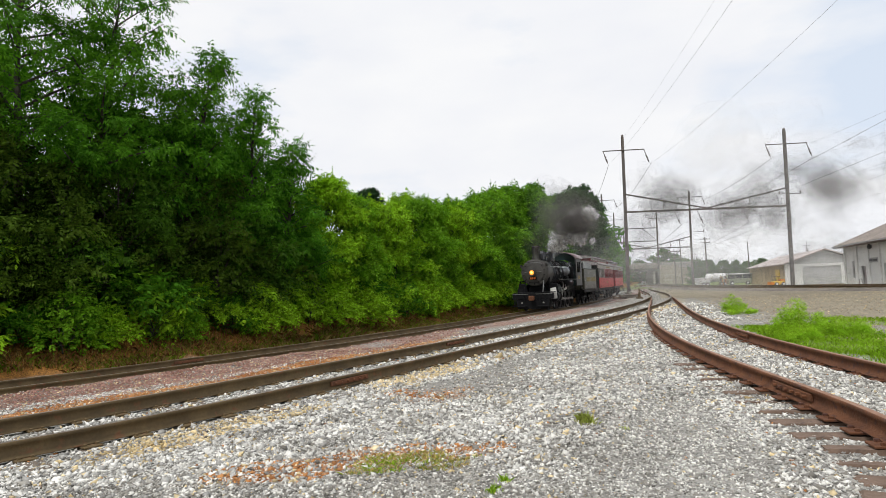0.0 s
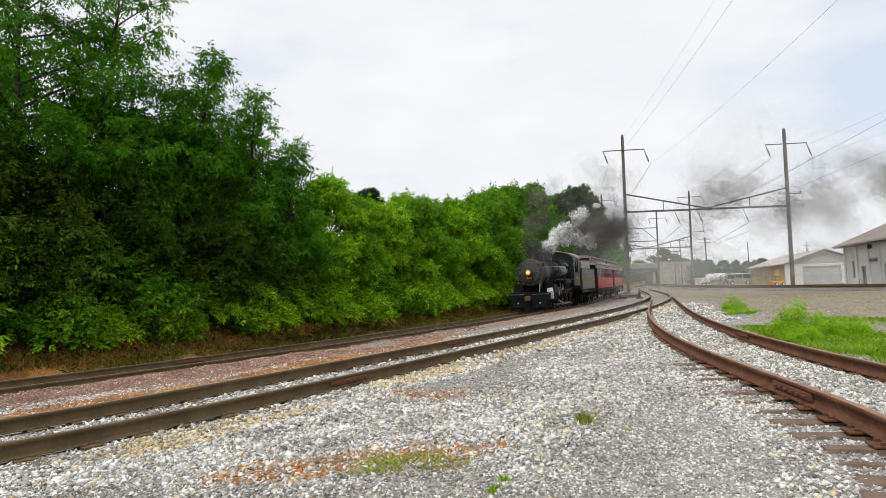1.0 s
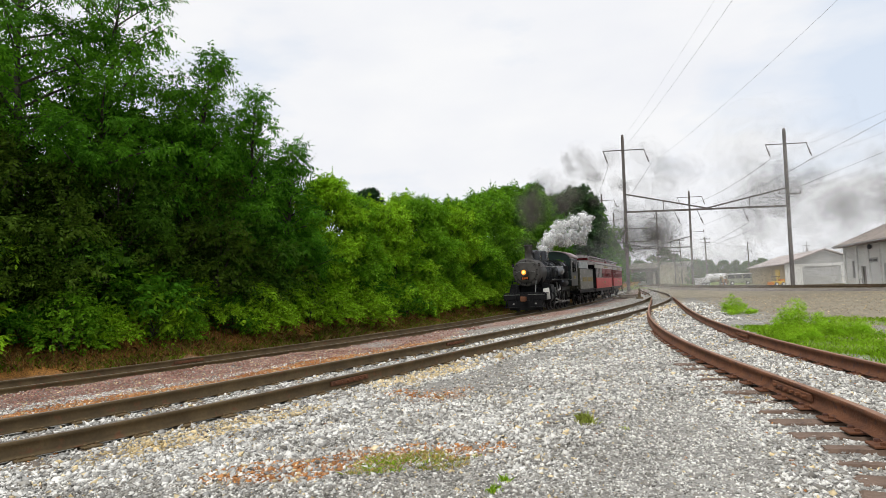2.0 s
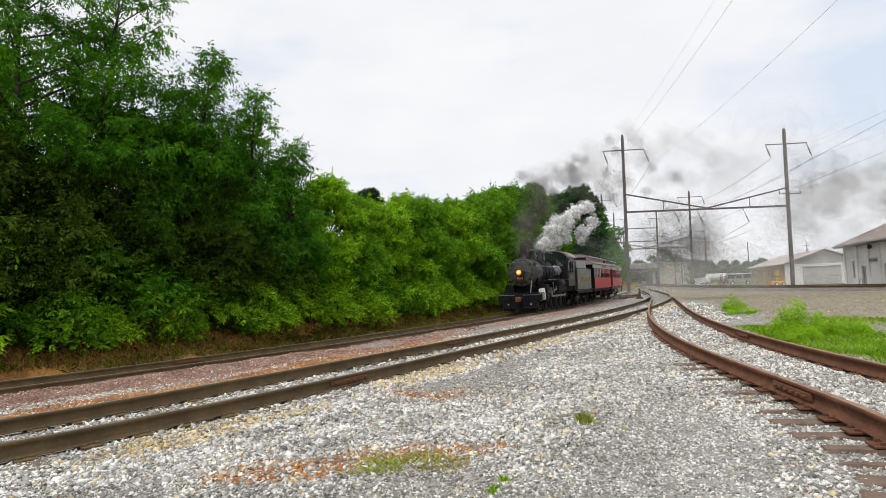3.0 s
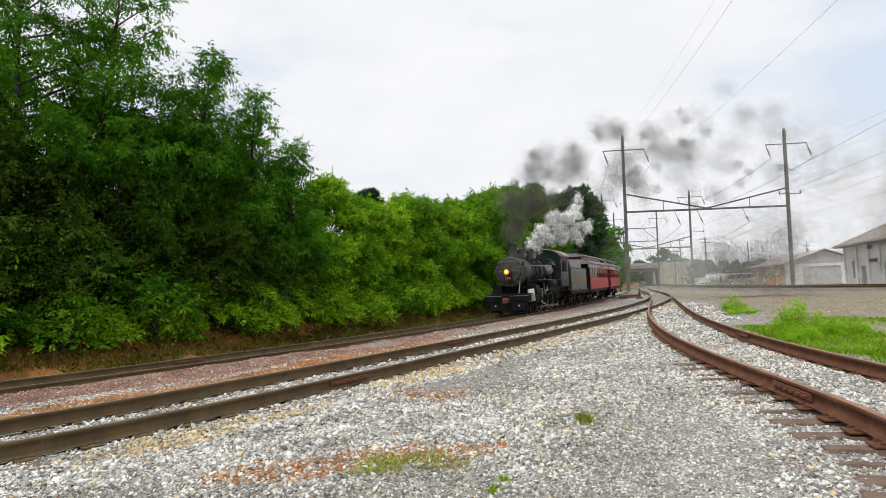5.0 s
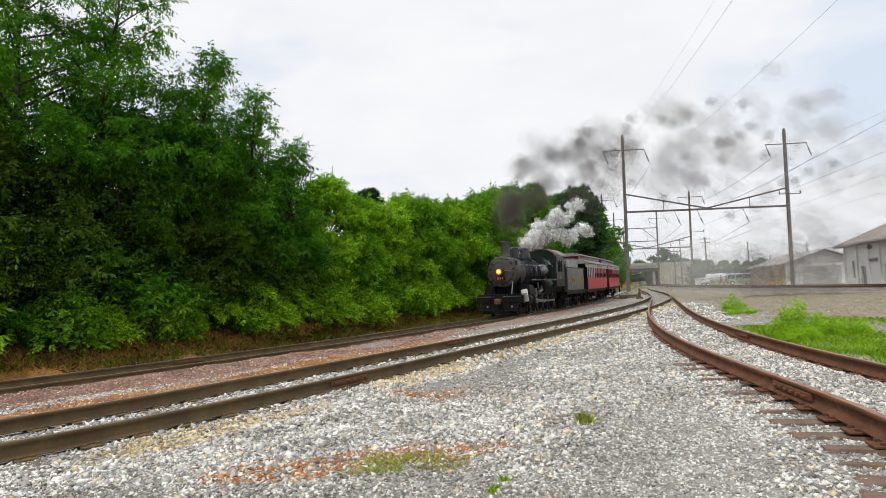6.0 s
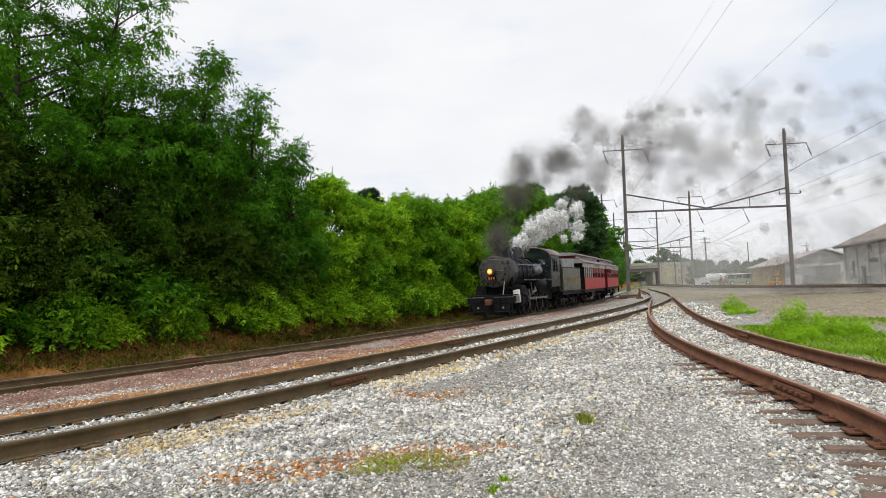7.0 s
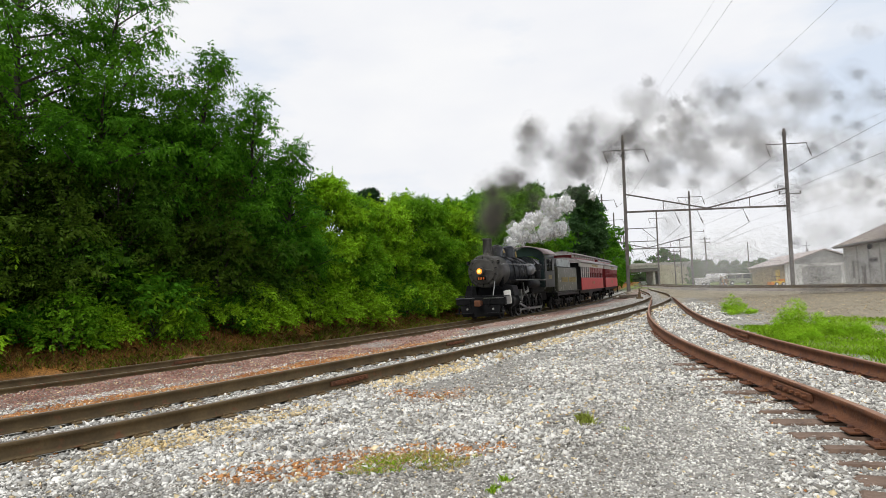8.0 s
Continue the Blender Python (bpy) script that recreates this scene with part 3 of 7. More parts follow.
        pts = [(0.05, sy * 0.3, 1.12), (0.22, sy * 0.3, 1.12), (0.22, sy * 1.3, 1.12), (0.05, sy * 1.3, 1.12)]
        pipe(bm, pts, 0.018, 6)
        part("cut_lever", bm, STEEL, lo)
        bm = bmn()
        cyl(bm, 0.055, 0.07, pose(0.03, sy * 0.72, 0.56, 0, 90), 14)
        part("marker_light", bm, MARKER, lo, "small white lamp")
        bm = bmn()
        pts = [(0.02, sy * 0.55, 1.1), (0.16, sy * 0.55, 0.95), (0.18, sy * 0.5, 0.62)]
        pipe(bm, pts, 0.03, 7)
        part("air_hose", bm, IRON, lo)
    bm = bmn()
    box(bm, 0.5, 0.26, 0.28, pose(0.16, 0, 0.86), 0.03)
    box(bm, 0.2, 0.34, 0.32, pose(0.42, 0.02, 0.86), 0.05)
    part("coupler", bm, RAIL_RED, lo, "rusty knuckle coupler")
    bm = bmn()
    prism(bm, [(-1.0, 0.15), (1.0, 0.15), (1.15, 0.75), (-1.15, 0.75)], 0.06, pose(-0.02, 0, 0.02, 90, 0, 90))
    part("pilot_plate", bm, IRON, lo)
    # frame, saddle, cylinders
    bm = bmn()
    for sy in (-0.55, 0.55):
        box(bm, 9.8, 0.12, 0.55, pose(-5.1, sy, 0.98), 0.02)
    part("main_frame", bm, IRON, lo)
    bm = bmn()
    prism(bm, [(-0.62, 0.0), (0.62, 0.0), (0.55, 0.55), (0.42, 0.75), (-0.42, 0.75), (-0.55, 0.55)], 0.95, pose(-2.1, 0, 0.98, 90, 0, 90))
    part("saddle", bm, IRON, lo)
    for sy in (-1, 1):
        bm = bmn()
        lathe(bm, [(0.30, -0.03), (0.37, 0.0), (0.37, 0.06), (0.34, 0.08), (0.34, 0.92), (0.37, 0.94), (0.37, 1.0), (0.30, 1.03)], pose(-2.15, sy * 1.08, 0.92, 0, 90), 24)
        cy = part("cylinder", bm, IRON, lo, "", True)
        bm = bmn()
        prism(bm, [(-0.36, 0.0), (0.40, 0.0), (0.30, 0.52), (-0.20, 0.62)], 0.84, pose(-2.07, sy * 1.05, 1.18, 90, 0, 90) if sy < 0 else pose(-2.07, sy * 1.05, 1.18, 90, 0, 90))
        part("steam_chest", bm, IRON, cy)
        bm = bmn()
        box(bm, 0.05, 0.40, 0.74, pose(-1.06, sy * 1.14, 1.12, sy * 8, -10), 0.03)
        part("chest_cover", bm, PALE if sy > 0 else IRON, cy, "pale worn steel cover plate" if sy > 0 else "")
        bm = bmn()
        rod(bm, (-1.6, sy * 0.62, 1.75), (-1.35, sy * 0.75, 2.2), 0.12, 10)
        part("steam_pipe", bm, IRON, lo)
        # running board and handrail
        bm = bmn()
        box(bm, 5.75, 0.46, 0.05, pose(-4.85, sy * 1.06, 2.02), 0.008)
        box(bm, 5.75, 0.03, 0.10, pose(-4.85, sy * 1.29, 2.0), 0.004)
        rb = part("running_board", bm, IRON, lo)
        bm = bmn()
        box(bm, 5.75, 0.012, 0.028, pose(-4.85, sy * 1.312, 2.035))
        part("board_edge", bm, STEEL, rb)
        bm = bmn()
        box(bm, 0.95, 0.05, 0.05, pose(-1.58, sy * 1.2, 1.62, 0, -55), 0.006)
        part("front_step", bm, IRON, lo)
        bm = bmn()
        rod(bm, (-0.9, sy * 0.98, ZB + 0.36), (-8.0, sy * 1.08, ZB + 0.42), 0.02)
        for q in (-1.2, -2.6, -4.0, -5.4, -6.8):
            rod(bm, (q, sy * 0.8, ZB + 0.34), (q, sy * 1.03, ZB + 0.38), 0.02)
        part("handrail", bm, STEEL, lo)
        # guides, crosshead
        bm = bmn()
        for z in (0.80, 1.06):
            box(bm, 1.1, 0.09, 0.06, pose(-2.75, sy * 1.08, z), 0.006)
        box(bm, 0.12, 0.35, 0.6, pose(-3.28, sy * 1.02, 1.2), 0.02)
        part("guide_bars", bm, STEEL, lo)
        bm = bmn()
        pts = [(-3.6, sy * 0.95, 1.9), (-5.0, sy * 1.0, 1.75), (-6.4, sy * 0.98, 1.82), (-8.2, sy * 1.05, 1.7)]
        pipe(bm, pts, 0.04, 8)
        pts = [(-2.9, sy * 0.86, ZB + 0.55), (-2.9, sy * 0.97, ZB - 0.1), (-3.0, sy * 1.0, 2.05)]
        pipe(bm, pts, 0.03, 8)
        pts = [(-4.6, sy * 0.5, ZB + 0.74), (-5.6, sy * 0.8, ZB + 0.42), (-6.6, sy * 0.98, ZB + 0.2), (-8.0, sy * 1.05, ZB + 0.15)]
        pipe(bm, pts, 0.028, 8)
        pts = [(-3.1, sy * 0.62, ZB + 0.66), (-3.7, sy * 0.92, ZB + 0.2), (-3.8, sy * 1.0, 1.6), (-3.85, sy * 0.9, 0.9)]
        pipe(bm, pts, 0.022, 7)
        part("pipework", bm, IRON, lo)
        # springs and brake gear between the drivers
        for a, b in zip(AXLES, AXLES[1:]):
            bm = bmn()
            for k in range(5):
                box(bm, 0.95 - 0.16 * k, 0.09, 0.022, pose((a + b) / 2, sy * 0.66, 1.42 + 0.024 * k), 0.003)
            box(bm, 0.06, 0.10, 0.6, pose((a + b) / 2, sy * 0.7, 0.55), 0.01)
            part("leaf_spring", bm, IRON, lo)
        bm = bmn()
        prism(bm, [(-0.35, -0.08), (0.40, -0.05), (0.45, 0.05), (-0.35, 0.08)], 0.06, pose(-3.95, sy * 1.28, 1.35, 90, 8))
        box(bm, 0.07, 0.06, 0.75, pose(-3.55, sy * 1.22, 1.5, 0, 12), 0.01)
        box(bm, 0.12, 0.08, 0.55, pose(-4.25, sy * 1.22, 1.6, 0, -8), 0.02)
        part("valve_gear", bm, STEEL if sy > 0 else IRON, lo, "polished valve gear links")
    # air pump and tank (engine's left, which faces the yard)
    bm = bmn()
    for z, r, h in ((2.30, 0.19, 0.42), (2.78, 0.17, 0.36), (2.55, 0.09, 0.3)):
        cyl(bm, r, h, pose(-6.35, 1.20, z), 16)
    part("air_pump", bm, IRON, lo)
    bm = bmn()
    lathe(bm, [(0.20, 0.0), (0.24, 0.05), (0.24, 1.75), (0.20, 1.80)], pose(-4.2, 1.22, 1.78, 0, -90), 18)
    part("air_reservoir", bm, IRON, lo, "", True)
    bm = bmn()
    lathe(bm, [(0.28, 0.0), (0.36, 0.10), (0.40, 0.5), (0.40, 1.35), (0.36, 1.75), (0.28, 1.85)], pose(-5.45, 0.80, ZB + 0.12, 0, -90), 22)
    part("jacket_bulge", bm, PALE_J, lo, "shiny lagged pipe casing", True)
    # firebox sides
    bm = bmn()
    box(bm, 2.6, 1.9, 1.1, pose(-7.2, 0, 1.75), 0.08)
    part("firebox", bm, IRON, lo)
    bm = bmn()
    box(bm, 2.2, 1.2, 0.5, pose(-7.4, 0, 0.95), 0.06)
    part("ash_pan", bm, IRON, lo)
    # cab
    x0, x1, w, zf, ze = -7.65, -9.8, 1.27, 1.55, 3.55
    for sy in (-1, 1):
        bm = bmn()
        box(bm, x0 - x1, 0.05, 1.0, pose((x0 + x1) / 2, sy * w, zf + 0.5), 0.006)
        box(bm, 0.42, 0.05, ze - zf - 1.0, pose(x0 - 0.21, sy * w, zf + 1.0 + (ze - zf - 1) / 2), 0.006)
        box(bm, 0.55, 0.05, ze - zf - 1.0, pose(x1 + 0.275, sy * w, zf + 1.0 + (ze - zf - 1) / 2), 0.006)
        box(bm, 0.08, 0.05, ze - zf - 1.0, pose(-8.7, sy * w, zf + 1.0 + (ze - zf - 1) / 2), 0.006)
        box(bm, x0 - x1, 0.05, 0.22, pose((x0 + x1) / 2, sy * w, ze - 0.09), 0.006)
        cs = part("cab_side", bm, CAB_BLACK, lo, "grey-black cab side with open windows")
        bm = bmn()
        box(bm, 1.3, 0.16, 0.05, pose(-8.7, sy * (w + 0.06), zf + 1.02), 0.01)
        part("arm_rest", bm, IRON, cs)
        for k in range(3):
            bm = bmn()
            box(bm, 0.16, 0.012, 0.24, pose(-8.45 - 0.25 * k, sy * (w + 0.031), zf + 0.62))
            part("number_bar", bm, GOLD, cs)
    arch = [(-w - 0.14, ze - 0.02)] + [((w + 0.14) * math.sin(a), ze - 0.1 + 0.72 * math.cos(a)) for a in np.linspace(-1.28, 1.28, 17)] + [(w + 0.14, ze - 0.02)]
    inner = [((w + 0.08) * math.sin(a), ze - 0.16 + 0.72 * math.cos(a)) for a in np.linspace(1.28, -1.28, 17)]
    bm = bmn()
    rows = []
    for x in (x0 + 0.25, x1 - 0.35):
        rows.append(([bm.verts.new((x, y, z)) for y, z in arch[1:-1]], [bm.verts.new((x, y, z)) for y, z in inner[::-1]]))
    (a0, b0), (a1, b1) = rows
    for k in range(len(a0) - 1):
        bm.faces.new((a0[k], a0[k + 1], a1[k + 1], a1[k]))
        bm.faces.new((b0[k], b1[k], b1[k + 1], b0[k + 1]))
        bm.faces.new((a0[k], b0[k], b0[k + 1], a0[k + 1]))
        bm.faces.new((a1[k], a1[k + 1], b1[k + 1], b1[k]))
    bm.faces.new((a0[0], a1[0], b1[0], b0[0]))
    bm.faces.new((a0[-1], b0[-1], b1[-1], a1[-1]))
    part("cab_roof", bm, ROOF_M, lo, "curved brown-grey cab roof", True)
    bm = bmn()
    for sy in (-1, 1):
        box(bm, 0.05, 0.30, 1.95, pose(x0, sy * 1.10, zf + 0.98), 0.006)
    gable = [(y, z) for y, z in arch[2:-2]]
    low = [(1.15, 3.0), (1.0, 3.3), (0.5, 3.52), (-0.5, 3.52), (-1.0, 3.3), (-1.15, 3.0)]
    prism(bm, [(y, z - 0.06) for y, z in gable] + low, 0.05, pose(x0, 0, 0, 90, 0, 90))
    cf = part("cab_front", bm, CAB_GREEN, lo, "dark green cab front")
    for sy in (-1, 1):
        bm = bmn()
        box(bm, 0.02, 0.20, 0.62, pose(x0 + 0.035, sy * 1.10, 2.95))
        part("cab_window", bm, WINDOW, cf)
    bm = bmn()
    box(bm, x0 - x1, 2.46, 0.06, pose((x0 + x1) / 2, 0, zf + 0.03), 0.006)
    box(bm, 0.06, 2.2, 1.3, pose(x0 - 0.4, 0, zf + 0.75), 0.02)
    part("cab_floor", bm, IRON, lo)
    for sy in (-1, 1):
        bm = bmn()
        for z in (0.45, 0.85, 1.25):
            box(bm, 0.45, 0.22, 0.03, pose(-9.55, sy * 1.28, z), 0.004)
        for q in (-9.35, -9.75):
            box(bm, 0.03, 0.05, 1.2, pose(q, sy * 1.2, 0.98), 0.004)
        part("cab_step", bm, IRON, lo)
    # wheels
    for sy in (-1, 1):
        for x in (-0.95, -2.75):
            wheel(lo, x, sy * 0.75, R_PONY, 10)
        for x in AXLES:
            wheel(lo, x, sy * 0.75, R_DRV, 14, 0.14, 0.0 if sy > 0 else 90.0, True)
        ph = 0.0 if sy > 0 else 90.0
        bm = bmn()
        for a, b in zip(AXLES, AXLES[1:]):
            box(bm, abs(a - b), 0.05, 0.10, pose((a + b) / 2 - AXLES[0], 0, 0), 0.01)
        for a in AXLES:
            cyl(bm, 0.11, 0.08, pose(a - AXLES[0], 0, 0, 90), 12)
        sr = part("side_rod", bm, STEEL, lo, "polished steel side rod")
        CRANKS.append((sr, (AXLES[0], sy * 0.93, R_DRV), ph, "side", sy))
        bm = bmn()
        ln = 2.55
        box(bm, ln, 0.05, 0.11, pose(ln / 2, 0, 0), 0.01)
        cyl(bm, 0.13, 0.09, pose(0, 0, 0, 90), 12)
        cyl(bm, 0.10, 0.09, pose(ln, 0, 0, 90), 12)
        mr = part("main_rod", bm, STEEL, lo, "polished steel main rod")
        CRANKS.append((mr, (AXLES[1], sy * 1.03, R_DRV), ph, "main", sy))
        bm = bmn()
        box(bm, 0.36, 0.16, 0.24, None, 0.02)
        rod(bm, (0.1, 0, 0), (1.25, 0, 0), 0.035, 8)
        ch = part("crosshead", bm, STEEL, lo)
        CRANKS.append((ch, (AXLES[1], sy * 1.08, R_DRV), ph, "cross", sy))
    return lo


PALE_J = mat("shiny_lagging", (0.16, 0.165, 0.18), (0.28, 0.285, 0.30), 2.5, 0.22, 0.6, 0.06, 20)


def build_truck(parent, x, r=0.42, base=1.7):
    bm = bmn()
    for sy in (-1, 1):
        box(bm, base + 0.9, 0.10, 0.16, pose(x, sy * 0.98, 0.62), 0.02)
        for q in (-base / 2, base / 2):
            box(bm, 0.26, 0.16, 0.30, pose(x + q, sy * 0.98, 0.46), 0.03)
        for k in range(4):
            box(bm, 0.8 - 0.14 * k, 0.12, 0.03, pose(x, sy * 1.0, 0.42 + 0.035 * k), 0.004)
        pipe(bm, [(x - base / 2, sy * 1.02, 0.66), (x - 0.25, sy * 1.02, 0.36), (x + 0.25, sy * 1.02, 0.36), (x + base / 2, sy * 1.02, 0.66)], 0.035, 6)
    box(bm, 0.4, 2.1, 0.25, pose(x, 0, 0.72), 0.03)
    tk = part("truck_frame", bm, IRON, parent)
    for sy in (-1, 1):
        for q in (-base / 2, base / 2):
            wheel(parent, x + q, sy * 0.75, r, 10)
    return tk


def build_tender():
    te = thing("tender", "dark tender with worn gold lettering, heaped with coal", "tender")
    L = 6.3
    bm = bmn()
    box(bm, L, 2.7, 0.22, pose(-L / 2, 0, 1.05), 0.02)
    part("underframe", bm, IRON, te)
    bm = bmn()
    box(bm, L - 0.3, 2.75, 1.75, pose(-L / 2, 0, 2.03), 0.06)
    body = part("tank", bm, TENDER_M, te, "worn grey-olive tank with faded lettering")
    for sy in (-1, 1):
        bm = bmn()
        prism(bm, [(-0.25, 0), (-4.3, 0), (-4.3, 0.28), (-3.9, 0.5), (-0.25, 0.5)], 0.04, pose(0, sy * 1.30 + 0.02, 2.90, 90))
        part("coal_board", bm, COAL_BOARD, te, "scuffed steel coal board, toned pale for the reflected sky")
        bm = bmn()
        pipe(bm, [(-0.2, sy * 1.39, 2.86), (-L + 0.2, sy * 1.39, 2.86)], 0.03, 6)
        pipe(bm, [(-0.2, sy * 1.39, 1.22), (-L + 0.2, sy * 1.39, 1.22)], 0.03, 6)
        part("beading", bm, IRON, te)
        # lettering that cannot be read, as bars
        rnd = random.Random(4)
        x = -1.2
        for k in range(13):
            ww = rnd.uniform(0.2, 0.32)
            if k == 6:
                x -= 0.35
            bm = bmn()
            box(bm, ww, 0.012, 0.34, pose(x - ww / 2, sy * 1.384, 2.0))
            part("letter_bar", bm, GOLD, body)
            x -= ww + 0.09
        bm = bmn()
        for z in (1.4, 1.9, 2.4, 2.9):
            box(bm, 0.03, 0.36, 0.03, pose(-L + 0.02, sy * 1.0, z), 0.003)
        part("end_ladder", bm, IRON, te)
    rnd = random.Random(8)
    bm = bmn()
    for k in range(260):
        x, y = rnd.uniform(-4.2, -0.3), rnd.uniform(-1.2, 1.2)
        z = 2.9 + 0.55 * (1 - (y / 1.3) ** 2) * (0.6 + 0.4 * math.sin(x * 1.7 + 2))
        bmesh.ops.create_icosphere(bm, subdivisions=1, radius=rnd.uniform(0.09, 0.17), matrix=pose(x, y, z, rnd.uniform(0, 90), rnd.uniform(0, 90)) @ Matrix.Diagonal((1, rnd.uniform(0.6, 1), rnd.uniform(0.5, 0.9), 1)))
    box(bm, 4.0, 2.5, 0.2, pose(-2.25, 0, 2.92))
    part("coal", bm, COAL, te, "heap of black coal")
    bm = bmn()
    lathe(bm, [(0.32, 0), (0.32, 0.14), (0.28, 0.18), (0.05, 0.2)], pose(-5.9, 0, 2.9), 16)
    part("water_hatch", bm, IRON, te)
    build_truck(te, -1.5)
    build_truck(te, -4.8)
    return te


def build_coach(cream_front):
    co = thing("passenger_coach", "red wooden passenger coach with grey clerestory roof", "coach", group="coaches of the train")
    L, w = 13.2, 1.42
    bm = bmn()
    box(bm, L, 2.5, 0.28, pose(-L / 2, 0, 1.05), 0.02)
    pipe(bm, [(-3.3, 1.1, 0.95), (-5.4, 1.1, 0.55), (-7.8, 1.1, 0.55), (-9.9, 1.1, 0.95)], 0.03, 6)
    pipe(bm, [(-3.3, -1.1, 0.95), (-5.4, -1.1, 0.55), (-7.8, -1.1, 0.55), (-9.9, -1.1, 0.95)], 0.03, 6)
    box(bm, 1.6, 0.7, 0.5, pose(-6.6, 0.8, 0.75), 0.03)
    box(bm, 1.2, 0.6, 0.45, pose(-9.0, -0.8, 0.78), 0.03)
    part("underframe", bm, IRON, co)
    xa, xb = -0.95, -L + 0.95
    for sy in (-1, 1):
        bm = bmn()
        box(bm, xa - xb, 0.08, 0.92, pose((xa + xb) / 2, sy * w, 1.65), 0.01)
        part("lower_side", bm, RED, co, "bright red lower side panel")
        bm = bmn()
        box(bm, xa - xb, 0.06, 0.05, pose((xa + xb) / 2, sy * (w + 0.02), 2.13), 0.01)
        part("belt_rail", bm, RED_DK, co)
        n = 12
        pitch = (xa - xb) / n
        for k in range(n + 1):
            x = xa - pitch * k
            bm = bmn()
            box(bm, 0.20 if k not in (0, n) else 0.12, 0.08, 0.85, pose(x - (0.06 if k == 0 else (-0.06 if k == n else 0)), sy * w, 2.575), 0.008)
            part("window_post", bm, CREAM if cream_front and k < 5 else RED_DK, co)
        for k in range(n):
            x = xa - pitch * (k + 0.5)
            bm = bmn()
            box(bm, pitch - 0.2, 0.015, 0.85, pose(x, sy * (w - 0.02), 2.575))
            wi = part("window", bm, WINDOW, co)
            bm = bmn()
            box(bm, pitch - 0.2, 0.03, 0.05, pose(x, sy * (w - 0.005), 2.58))
            if k > 3:
                box(bm, pitch - 0.2, 0.035, 0.40, pose(x, sy * (w - 0.005), 2.80))
            part("sash", bm, RED_DK, wi)
        bm = bmn()
        box(bm, L - 0.6, 0.09, 0.34, pose(-L / 2, sy * w, 3.17), 0.01)
        lb = part("letterboard", bm, CREAM, co, "pale grey letterboard")
        for k in range(9):
            bm = bmn()
            box(bm, 0.26, 0.012, 0.16, pose(-6.2 - 0.36 * k, sy * (w + 0.048), 3.17))
            part("letter_bar", bm, GOLD, lb)
        bm = bmn()
        box(bm, 0.5, 0.012, 0.22, pose(-L / 2 - 0.3, sy * (w + 0.042), 1.72))
        box(bm, 0.3, 0.014, 0.16, pose(-L / 2 + 0.35, sy * (w + 0.042), 1.72))
        part("number_bar", bm, GOLD, co)
    for x, s in ((xa, 1), (xb, -1)):
        bm = bmn()
        box(bm, 0.07, 2 * w, 2.1, pose(x, 0, 2.25), 0.01)
        ew = part("end_wall", bm, RED_DK if not cream_front else IRON, co)
        bm = bmn()
        box(bm, 0.05, 0.75, 1.9, pose(x + s * 0.05, 0, 2.15), 0.01)
        part("end_door", bm, RED_DK, ew)
        bm = bmn()
        box(bm, 0.95, 2.5, 0.10, pose(x + s * 0.45, 0, 1.2), 0.01)
        part("platform", bm, IRON, co)
        for sy in (-1, 1):
            bm = bmn()
            pipe(bm, [(x + s * 0.86, sy * 1.2, 1.25), (x + s * 0.86, sy * 1.2, 3.2)], 0.03, 6)
            pipe(bm, [(x + s * 0.86, sy * 0.5, 2.1), (x + s * 0.86, sy * 1.2, 2.1)], 0.025, 6)
            for q in (0.6, 0.75, 0.9, 1.05):
                pipe(bm, [(x + s * 0.86, sy * q, 1.25), (x + s * 0.86, sy * q, 2.1)], 0.014, 5)
            part("platform_railing", bm, IRON, co)
            bm = bmn()
            for q in (0.45, 0.75, 1.05):
                box(bm, 0.6, 0.25, 0.03, pose(x + s * 0.45, sy * (1.45 - 0.12 * q), q), 0.004)
            for e in (0.15, 0.75):
                box(bm, 0.03, 0.06, 0.75, pose(x + s * e, sy * 1.36, 0.8), 0.004)
            part("steps", bm, IRON, co)
    # roof and clerestory
    def vault(rx, zb, rise, x0, x1, mt, name, a1=1.5, parent=co):
        bm = bmn()
        pts = [(rx * math.sin(a), zb + rise * math.cos(a)) for a in np.linspace(-a1, a1, 15)]
        for sx in (x0, x1):
            pass
        A = [bm.verts.new((x0, y, z)) for y, z in pts]
        B = [bm.verts.new((x1, y, z)) for y, z in pts]
        C = [bm.verts.new((x0, y, z - 0.06)) for y, z in pts]
        D = [bm.verts.new((x1, y, z - 0.06)) for y, z in pts]
        for k in range(14):
            bm.faces.new((A[k], B[k], B[k + 1], A[k + 1]))
            bm.faces.new((C[k], C[k + 1], D[k + 1], D[k]))
            bm.faces.new((A[k], A[k + 1], C[k + 1], C[k]))
            bm.faces.new((B[k], D[k], D[k + 1], B[k + 1]))
        bm.faces.new((A[0], C[0], D[0], B[0]))
        bm.faces.new((A[-1], B[-1], D[-1], C[-1]))
        bm.faces.new(C[::-1])
        bm.faces.new(D)
        return part(name, bm, mt, parent, "", True)
    rf = vault(w + 0.12, 3.32, 0.42, 0.0, -L, ROOF_GREY, "roof")
    bm = bmn()
    box(bm, L - 1.6, 1.55, 0.5, pose(-L / 2, 0, 3.82), 0.02)
    part("clerestory", bm, RED_DK, rf)
    for sy in (-1, 1):
        for k in range(10):
            bm = bmn()
            box(bm, 0.82, 0.02, 0.22, pose(-1.5 - k * 1.11, sy * 0.785, 3.90))
            part("clerestory_window", bm, CREAM if cream_front else WINDOW, rf)
    vault(0.92, 3.98, 0.26, -0.45, -L + 0.45, ROOF_GREY, "upper_roof", 1.5, rf)
